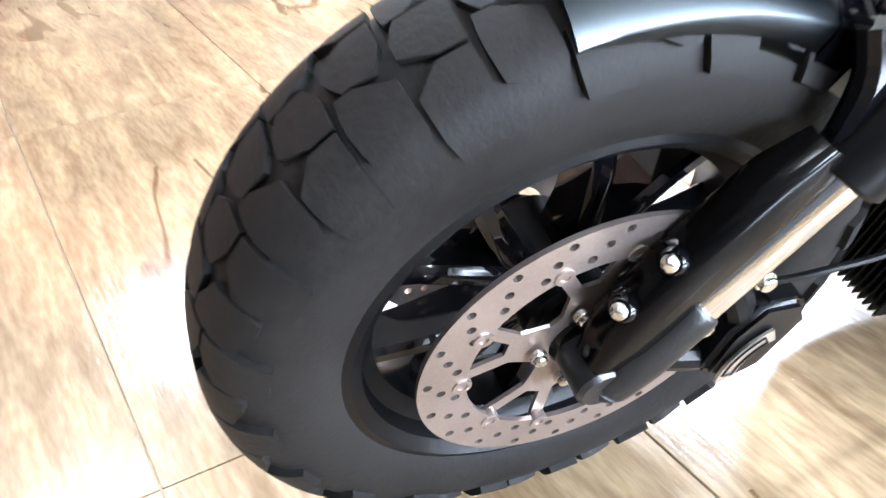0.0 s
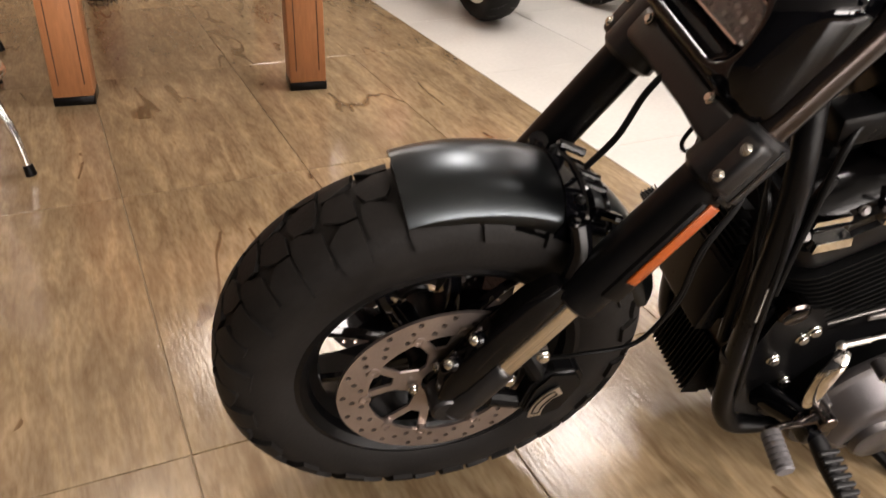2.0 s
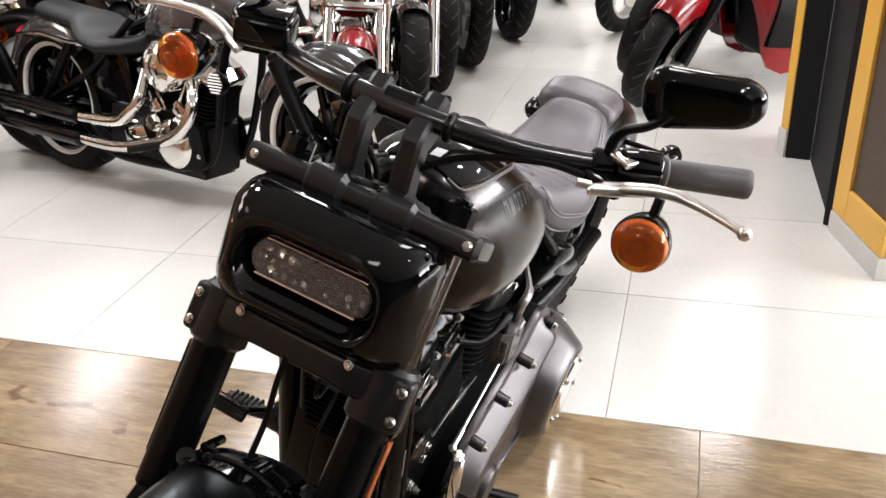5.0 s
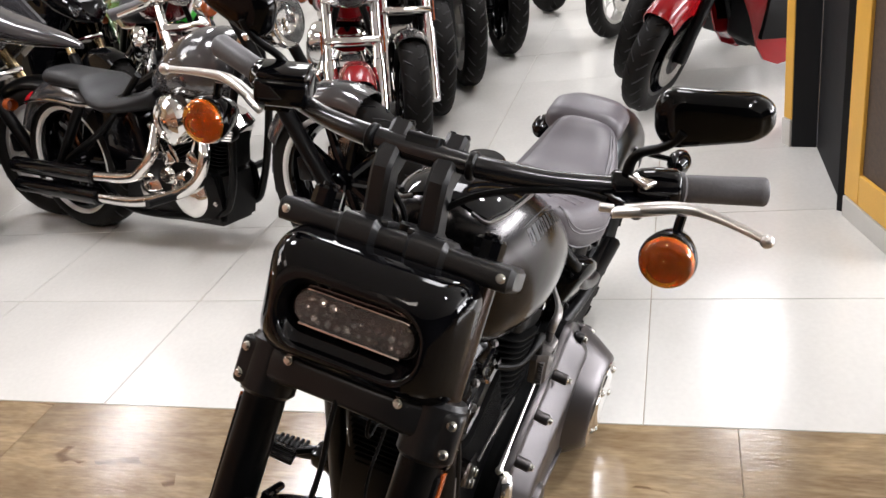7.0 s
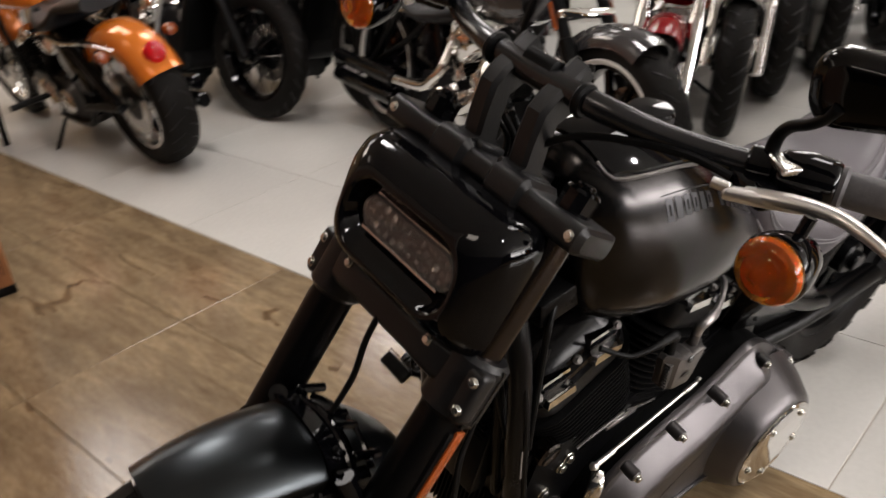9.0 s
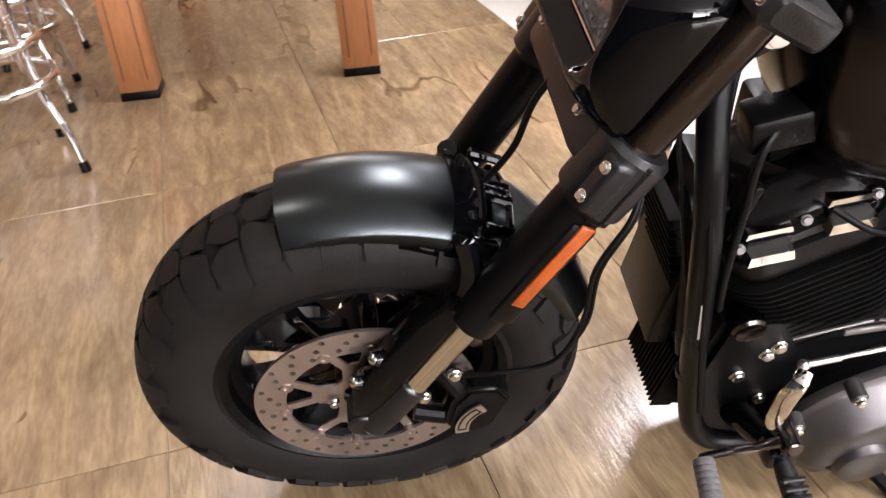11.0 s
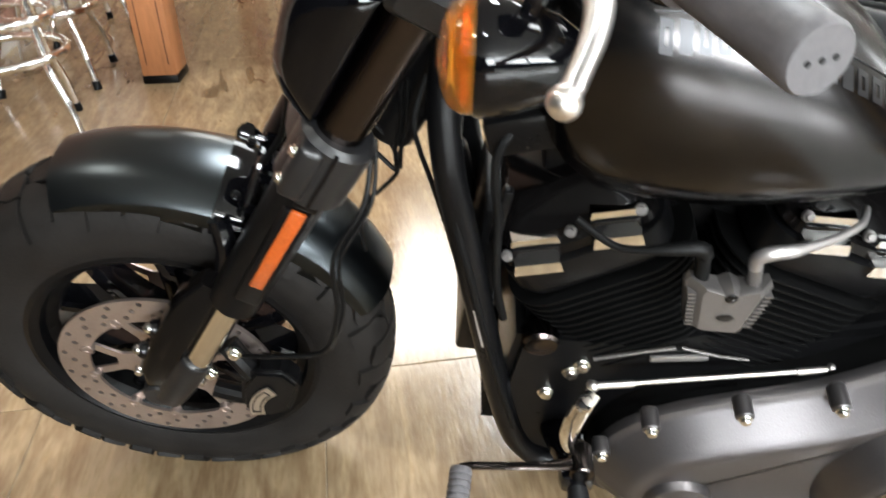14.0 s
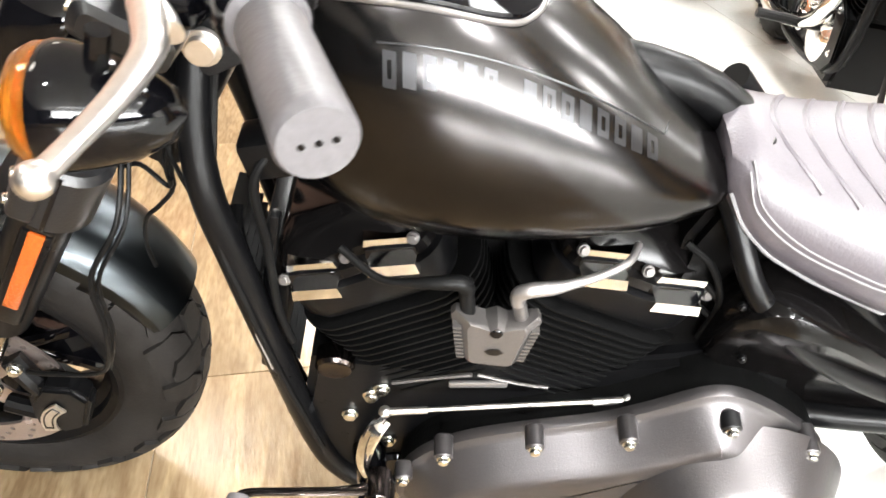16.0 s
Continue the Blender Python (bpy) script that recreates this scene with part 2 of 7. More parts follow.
DECAL = material("dark_tank_lettering", (0.045, 0.045, 0.047), 0.34, metal=1.0, vary=0.1, bump=0.0)
COILM = material("grey_coil_cover_paint", (0.12, 0.112, 0.108), 0.36, metal=0.7, vary=0.1, fine=300, bump=0.03)
OILC = material("silver_grey_painted_metal", (0.3, 0.285, 0.28), 0.32, metal=0.8, vary=0.08, fine=300, bump=0.02)
SEATB = material("plain_black_seat_vinyl", (0.01, 0.01, 0.011), 0.45, spec=0.28, vary=0.15, scale=5, fine=320, bump=0.06)
CLAMPM = material("dark_grey_cast_metal", (0.006, 0.006, 0.0065), 0.34, vary=0.2, fine=350, spec=0.38, bump=0.03)
BARB = material("satin_black_handlebar", (0.008, 0.008, 0.009), 0.22, vary=0.1, fine=240, spec=0.55, bump=0.0)
SHELLB = material("black_mirror_shell", (0.0012, 0.0012, 0.0014), 0.09, vary=0.2, bump=0.0, spec=0.22, rough_vary=0.2)
DARKTUBE = material("dark_bronze_fork_tube", (0.06, 0.05, 0.046), 0.2, metal=1.0, vary=0.1, fine=200, bump=0.0)
AMBERIN = material("amber_faceted_reflector", (1.0, 0.42, 0.05), 0.14, metal=0.85, vary=0.25, scale=120, fine=400, bump=0.1)
PANELB = material("dull_black_plastic", (0.002, 0.0019, 0.0019), 0.4, vary=0.2, fine=200, spec=0.06, bump=0.01)

# ---------------------------------------------------------------- the room
def mat_wood_floor():
    """Wood-look porcelain: long brown grain, darker cracks, a soft sheen."""
    m = bpy.data.materials.new("wood_look_tile")
    m.use_nodes = True
    N, L = m.node_tree.nodes, m.node_tree.links
    b = N["Principled BSDF"]
    tc, mp, oi = N.new("ShaderNodeTexCoord"), N.new("ShaderNodeMapping"), N.new("ShaderNodeObjectInfo")
    add = N.new("ShaderNodeVectorMath")
    add.operation = "MULTIPLY_ADD"
    add.inputs[1].default_value = (1, 1, 1)
    ofs = N.new("ShaderNodeCombineXYZ")
    k = N.new("ShaderNodeMath")
    k.operation = "MULTIPLY"
    k.inputs[1].default_value = 37.0
    L.new(oi.outputs["Random"], k.inputs[0])
    L.new(k.outputs[0], ofs.inputs[0])
    L.new(k.outputs[0], ofs.inputs[1])
    L.new(tc.outputs["Object"], add.inputs[0])
    L.new(ofs.outputs[0], add.inputs[2])
    mp.inputs["Scale"].default_value = (9.0, 1.6, 1.0)
    L.new(add.outputs[0], mp.inputs["Vector"])
    grain, fine, blot = N.new("ShaderNodeTexNoise"), N.new("ShaderNodeTexNoise"), N.new("ShaderNodeTexNoise")
    grain.inputs["Scale"].default_value, grain.inputs["Detail"].default_value, grain.inputs["Distortion"].default_value = 2.2, 7, 1.2
    fine.inputs["Scale"].default_value, fine.inputs["Detail"].default_value = 14.0, 5
    blot.inputs["Scale"].default_value, blot.inputs["Detail"].default_value = 2.6, 3
    L.new(mp.outputs[0], grain.inputs["Vector"])
    L.new(mp.outputs[0], fine.inputs["Vector"])
    L.new(add.outputs[0], blot.inputs["Vector"])
    r1 = N.new("ShaderNodeValToRGB")
    e = r1.color_ramp.elements
    e[0].position, e[0].color = 0.28, (0.183, 0.127, 0.072, 1)
    e[1].position, e[1].color = 0.72, (0.367, 0.28, 0.17, 1)
    mid = e.new(0.5)
    mid.color = (0.268, 0.203, 0.127, 1)
    L.new(grain.outputs["Fac"], r1.inputs["Fac"])
    r2 = N.new("ShaderNodeValToRGB")
    r2.color_ramp.elements[0].position, r2.color_ramp.elements[0].color = 0.35, (0.82, 0.79, 0.75, 1)
    r2.color_ramp.elements[1].position, r2.color_ramp.elements[1].color = 0.65, (1.12, 1.08, 1.02, 1)
    L.new(blot.outputs["Fac"], r2.inputs["Fac"])
    r3 = N.new("ShaderNodeValToRGB")
    r3.color_ramp.elements[0].position, r3.color_ramp.elements[0].color = 0.36, (0.8, 0.77, 0.72, 1)
    r3.color_ramp.elements[1].position, r3.color_ramp.elements[1].color = 0.6, (1, 1, 1, 1)
    L.new(fine.outputs["Fac"], r3.inputs["Fac"])
    m1, m2, m3 = (N.new("ShaderNodeMix") for _ in range(3))
    for x in (m1, m2, m3):
        x.data_type, x.blend_type = "RGBA", "MULTIPLY"
        x.inputs[0].default_value = 1.0
    L.new(r1.outputs[0], m1.inputs[6])
    L.new(r2.outputs[0], m1.inputs[7])
    L.new(m1.outputs[2], m2.inputs[6])
    L.new(r3.outputs[0], m2.inputs[7])
    # long thin cracks printed in the grain: contour lines of a slow noise, broken up by the blotches
    cr, mp2 = N.new("ShaderNodeTexNoise"), N.new("ShaderNodeMapping")
    mp2.inputs["Scale"].default_value = (2.9, 0.62, 1.0)
    L.new(add.outputs[0], mp2.inputs["Vector"])
    L.new(mp2.outputs[0], cr.inputs["Vector"])
    cr.inputs["Scale"].default_value, cr.inputs["Detail"].default_value, cr.inputs["Roughness"].default_value = 1.0, 2.5, 0.45
    sub, ab, gate, top = (N.new("ShaderNodeMath") for _ in range(4))
    sub.operation, ab.operation, gate.operation, top.operation = "SUBTRACT", "ABSOLUTE", "LESS_THAN", "ADD"
    sub.inputs[1].default_value = 0.5
    gate.inputs[1].default_value = 0.56
    L.new(cr.outputs["Fac"], sub.inputs[0])
    L.new(sub.outputs[0], ab.inputs[0])
    L.new(blot.outputs["Fac"], gate.inputs[0])
    L.new(ab.outputs[0], top.inputs[0])
    L.new(gate.outputs[0], top.inputs[1])
    r4 = N.new("ShaderNodeValToRGB")
    r4.color_ramp.elements[0].position, r4.color_ramp.elements[0].color = 0.003, (0.42, 0.34, 0.26, 1)
    r4.color_ramp.elements[1].position, r4.color_ramp.elements[1].color = 0.007, (1, 1, 1, 1)
    L.new(top.outputs[0], r4.inputs["Fac"])
    L.new(m2.outputs[2], m3.inputs[6])
    L.new(r4.outputs[0], m3.inputs[7])
    L.new(m3.outputs[2], b.inputs["Base Color"])
    b.inputs["Specular IOR Level"].default_value = 1.0
    rr = N.new("ShaderNodeMapRange")
    rr.inputs["To Min"].default_value, rr.inputs["To Max"].default_value = 0.1, 0.22
    L.new(fine.outputs["Fac"], rr.inputs["Value"])
    L.new(rr.outputs[0], b.inputs["Roughness"])
    bp = N.new("ShaderNodeBump")
    bp.inputs["Strength"].default_value, bp.inputs["Distance"].default_value = 0.35, 0.0015
    L.new(fine.outputs["Fac"], bp.inputs["Height"])
    L.new(bp.outputs[0], b.inputs["Normal"])
    return m


WOODTILE = mat_wood_floor()
PALETILE = material("pale_porcelain_tile", (0.62, 0.61, 0.575), 0.2, vary=0.07, scale=2.2, fine=60, bump=0.006, rough_vary=0.25, per_object=0.025)
GROUT = material("tile_grout", (0.36, 0.3, 0.22), 0.8, vary=0.2, scale=12, fine=200, bump=0.08)
BRICKM = material("red_brown_brick", (0.3, 0.17, 0.12), 0.75, vary=0.35, scale=9, fine=120, bump=0.12, per_object=0.25)
MORTAR = material("brick_mortar", (0.36, 0.31, 0.26), 0.85, vary=0.2, scale=14, fine=160, bump=0.1)
WALLP = material("off_white_wall_paint", (0.62, 0.6, 0.56), 0.7, vary=0.06, scale=1.5, fine=220, bump=0.02)
WARMWALL = material("warm_brown_wall_paint", (0.24, 0.165, 0.09), 0.7, vary=0.08, scale=1.5, fine=220, bump=0.02)
DARKWALL = material("charcoal_wall_panel", (0.012, 0.012, 0.013), 0.65, spec=0.15, vary=0.2, scale=3, fine=160, bump=0.02)
YELLOW = material("yellow_painted_trim", (0.72, 0.4, 0.06), 0.42, vary=0.1, scale=5, fine=160, bump=0.02)
BROWNP = material("speckled_brown_board", (0.075, 0.05, 0.035), 0.6, vary=0.5, scale=60, fine=260, bump=0.05)
CEILM = material("white_ceiling_paint", (0.55, 0.54, 0.52), 0.8, vary=0.05, scale=1.5, fine=120, bump=0.02)
TRIMW = material("pale_tile_skirting", (0.56, 0.545, 0.51), 0.3, vary=0.08, fine=140, bump=0.01)

RB = Matrix.Rotation(TURN_B, 4, "Z")      # local x across the edge, local y along it
EDGE = 1.078


def slab(bm, n0, n1, e0, e1, z0, z1):
    box(bm, ((n0 + n1) / 2, (e0 + e1) / 2, (z0 + z1) / 2), (n1 - n0, e1 - e0, z1 - z0))


# the sub-floor under both kinds of tile (its joints show between them)
bm = B()
slab(bm, -4.5, 11.0, SOUTH, 7.5, -0.2, -0.0035)
floor_ob = solid("floor", bm, GROUT, "grout bed under the showroom's two tiled floors", "floor", kind="structure", m=RB)


def tile_field(n_edges, e_edges_of, z, mat, name, holder, gap, near, bev=0.0012):
    """Tiles between lists of edges; the nearest ones are objects of their own, the far ones one joined mesh."""
    cache, far = {}, B()
    for i in range(len(n_edges) - 1):
        n0, n1 = n_edges[i], n_edges[i + 1]
        es = e_edges_of(i)
        for e0, e1 in zip(es, es[1:]):
            c = ((n0 + n1) / 2, (e0 + e1) / 2)
            wn, we = n1 - n0 - gap, e1 - e0 - gap
            if near(*c):
                key = (round(wn, 3), round(we, 3))
                if key not in cache:
                    t = B()
                    box(t, (0, 0, z - 0.006), (wn, we, 0.012), bev=bev, seg=1)
                    cache[key] = finish(t, name, mat, smooth=False)
                ob = new(name, cache[key])
                ob.parent = holder
                ob.location = (c[0], c[1], 0)
            else:
                box(far, (c[0], c[1], z - 0.006), (wn, we, 0.012))
    ob = new("far_tiles", finish(far, "far_tiles", mat, smooth=False))
    ob.parent = holder
    tagged(ob, kind="stuff")


def wood_rows(i):
    return [SOUTH, -8.1, -7.1, -6.05, -5.0, -3.85, -2.85, -1.83, -0.81, 0.147, 1.24, 2.3, 3.36, 4.42, 5.48, 6.54, 7.5]


wood_n = [-4.5, -4.1, -3.57, -3.04, -2.51, -1.98, -1.45, -0.91, -0.375, 0.16, 0.66, EDGE]
pale_n = [EDGE] + [EDGE + 0.61 * k for k in range(1, 17)]

bm = B()
slab(bm, -4.5, 11.0, SOUTH, 7.5, CEIL, CEIL + 0.15)
solid("ceiling", bm, CEILM, "plain white painted showroom ceiling", "ceiling", kind="structure", m=RB)
for nm, a in (("wall_north", (-4.5, 11.0, 7.3, 7.5)), ("wall_west", (-4.7, -4.5, SOUTH, 7.5))):
    bm = B()
    slab(bm, *a, -0.02, CEIL)
    dark_ = nm == "wall_west"
    solid(nm, bm, DARKWALL if dark_ else WARMWALL, "plain charcoal showroom wall" if dark_ else "plain warm brown showroom wall", "wall", kind="structure", m=RB)

bm = B()
slab(bm, 10.8, 11.0, SOUTH, FAR_E[0], -0.02, CEIL)
slab(bm, 10.8, 11.0, FAR_E[1], 7.3, -0.02, CEIL)
slab(bm, 10.8, 11.0, *FAR_E, -0.02, FAR_Z[0])
slab(bm, 10.8, 11.0, *FAR_E, FAR_Z[1], CEIL)
solid("wall_east", bm, WALLP, "off-white showroom wall with a tall narrow window", "wall", kind="structure", m=RB)

# the shopfront side: a dark wall with three window bays
bm = B()
slab(bm, -4.5, 11.0, SOUTH - 0.2, SOUTH, -0.02, SILL)
slab(bm, -4.5, 11.0, SOUTH - 0.2, SOUTH, TRANSOM, CEIL)
ends = [-4.5] + [x for bay in BAYS for x in bay] + [11.0]
for n0, n1 in zip(ends[::2], ends[1::2]):
    slab(bm, n0, n1, SOUTH - 0.2, SOUTH, SILL, TRANSOM)
solid("wall_south", bm, DARKWALL, "charcoal shopfront wall with window openings", "wall", kind="structure", m=RB)
PANE = bpy.data.materials.new("window_glass")
PANE.use_nodes = True
PANE.node_tree.nodes["Principled BSDF"].inputs["Transmission Weight"].default_value = 1.0
PANE.node_tree.nodes["Principled BSDF"].inputs["Roughness"].default_value = 0.02
win = thing("window_4", "tall narrow window with a dark metal frame", "window", kind="structure", m=RB)
bm = B()
for a in ((FAR_E[0], FAR_E[0] + 0.04, *FAR_Z), (FAR_E[1] - 0.04, FAR_E[1], *FAR_Z), (FAR_E[0] + 0.04, FAR_E[1] - 0.04, FAR_Z[0], FAR_Z[0] + 0.04), (FAR_E[0] + 0.04, FAR_E[1] - 0.04, FAR_Z[1] - 0.04, FAR_Z[1])):
    slab(bm, 10.86, 10.94, *a)
part("window_frame", bm, DARKWALL, win, smooth=False)
bm = B()
slab(bm, 10.896, 10.904, FAR_E[0] + 0.03, FAR_E[1] - 0.03, FAR_Z[0] + 0.03, FAR_Z[1] - 0.03)
part("pane", bm, PANE, win, smooth=False)
for k, (n0, n1) in enumerate(BAYS):
    win = thing("window_%d" % (k + 1), "shopfront window with a dark metal frame", "window", kind="structure", m=RB)
    bm = B()
    for a in ((n0, n0 + 0.05, SILL, TRANSOM), (n1 - 0.05, n1, SILL, TRANSOM), (n0 + 0.05, n1 - 0.05, SILL, SILL + 0.05), (n0 + 0.05, n1 - 0.05, HEAD, HEAD + 0.05), (n0 + 0.05, n1 - 0.05, TRANSOM - 0.05, TRANSOM)):
        slab(bm, a[0], a[1], SOUTH - 0.16, SOUTH - 0.06, a[2], a[3])
    part("window_frame", bm, DARKWALL, win, smooth=False)
    bm = B()
    slab(bm, n0 + 0.04, n1 - 0.04, SOUTH - 0.112, SOUTH - 0.104, SILL + 0.04, TRANSOM - 0.04)
    part("pane", bm, PANE, win, smooth=False)

# ---------------------------------------------------------------- the motorcycle in front, leaning on its side stand
def mat_glass(name, colour, rough=0.05, trans=0.9, ior=1.45):
    m = material(name, colour, rough, vary=0.05, bump=0.0)
    m.node_tree.nodes["Principled BSDF"].inputs["Transmission Weight"].default_value = trans
    m.node_tree.nodes["Principled BSDF"].inputs["IOR"].default_value = ior
    return m


AMBER = mat_glass("amber_lens", (1.0, 0.43, 0.05), 0.04, 0.95)
CLEAR = mat_glass("clear_lens", (0.9, 0.9, 0.9), 0.03, 0.95)
MIRROR = material("mirror_glass", (0.9, 0.9, 0.9), 0.02, metal=1.0, vary=0.01, bump=0)

SLIDER = material("polished_fork_tube", (0.78, 0.76, 0.73), 0.1, metal=1.0, vary=0.08, bump=0.0)
LEDREF = material("smoky_reflector", (0.3, 0.3, 0.3), 0.06, metal=1.0, vary=0.3, scale=60, fine=300, bump=0.05)

LEAN_DEG = 15.5
bike = thing("motorcycle", "matte black cruiser motorcycle leaning on its side stand", "motorcycle",
             m=Matrix.Translation((0, 0.0135, 0.0037)) @ Matrix.Rotation(radians(LEAN_DEG), 4, "X"))

FD, FN = Vector((0.527, 0, 0.85)).normalized(), Vector((-0.85, 0, 0.527)).normalized()


def fk(a, n, v):
    """A place on the front end: a along the fork, n ahead of it, v to the right."""
    return Vector((0.2, 0, 0.568)) + FD * a + FN * n + Vector((0, v, 0))


FORK = Matrix(((0, FN.x, FD.x), (1, FN.y, FD.y), (0, FN.z, FD.z))).to_4x4()   # x right, y ahead, z along the fork


def bolt(parent, p, axis, r=0.007, h=0.006, mat=None, hexed=True):
    bm = B()
    axis = Vector(axis).normalized()
    p = Vector(p)
    rod(bm, p - axis * 0.004, p + axis * h * 0.3, r * 1.35, seg=14, bev=0.0006)
    rod(bm, p + axis * h * 0.3, p + axis * h, r, seg=14, bev=0.001)
    if hexed:
        lathe(bm, [(r * 0.55, h), (r * 0.5, h * 0.45), (0.0002, h * 0.42)], p, axis, seg=6)
    return part("bolt", bm, mat or ZINC, parent)


# -- wheels
def tyre_profile(R, W, k=13):
    prof = []
    for i in range(k):
        b = -math.pi / 2 + math.pi * i / (k - 1)
        s = math.copysign(abs(math.sin(b)) ** 0.8, math.sin(b))
        prof.append((R - 0.075 + 0.069 * math.cos(b) ** 0.75 if abs(math.cos(b)) > 1e-6 else R - 0.075, s * W / 2))
    prof = [(R - 0.118, -W * 0.36), (R - 0.108, -W * 0.43)] + prof + [(R - 0.108, W * 0.43), (R - 0.118, W * 0.36)]
    return prof


def surf(R, W, b, lift=0.0):
    """Radius and offset of the tyre's skin at section angle b, lifted."""
    s = math.copysign(abs(math.sin(b)) ** 0.8, math.sin(b))
    return R - 0.075 + (0.069 + lift) * max(math.cos(b), 0) ** 0.75, s * (W / 2 + lift)


def tread_blocks(bm, C, R, W, pitches, rows, depth):
    """Raised blocks with slanting, kinked gaps between them, mirrored and staggered over the two halves."""
    step = 2 * math.pi / pitches

    def at(a, r, h):
        return C + Vector((math.sin(a) * r, h, math.cos(a) * r))

    for side in (-1, 1):
        for k in range(pitches):
            for b0, b1, offs, wides, nb, shift in rows:
                na = 2
                grid = []
                for i in range(nb + 1):
                    f = i / nb
                    b = radians(b0 + (b1 - b0) * f) * side
                    off = float(np.interp(f, np.linspace(0, 1, len(offs)), offs)) + shift + (0.5 if side > 0 else 0)
                    wd = float(np.interp(f, np.linspace(0, 1, len(wides)), wides))
                    rr, hh = surf(R, W, b, depth)
                    rl, hl = surf(R, W, b, -0.002)
                    grid.append([((k + off + wd * (j / na - 0.5)) * step, rr, hh, rl, hl) for j in range(na + 1)])
                top = [[bm.verts.new(at(a, r, h)) for a, r, h, _, _ in row] for row in grid]
                for i in range(nb):
                    for j in range(na):
                        bm.faces.new((top[i][j], top[i][j + 1], top[i + 1][j + 1], top[i + 1][j]))
                rim_t = [(0, j) for j in range(na)] + [(i, na) for i in range(nb)] + [(nb, j) for j in range(na, 0, -1)] + [(i, 0) for i in range(nb, 0, -1)]
                low = [bm.verts.new(at(grid[i][j][0], grid[i][j][3], grid[i][j][4])) for i, j in rim_t]
                for q in range(len(rim_t)):
                    i0, j0 = rim_t[q]
                    i1, j1 = rim_t[(q + 1) % len(rim_t)]
                    bm.faces.new((top[i0][j0], low[q], low[(q + 1) % len(low)], top[i1][j1]))


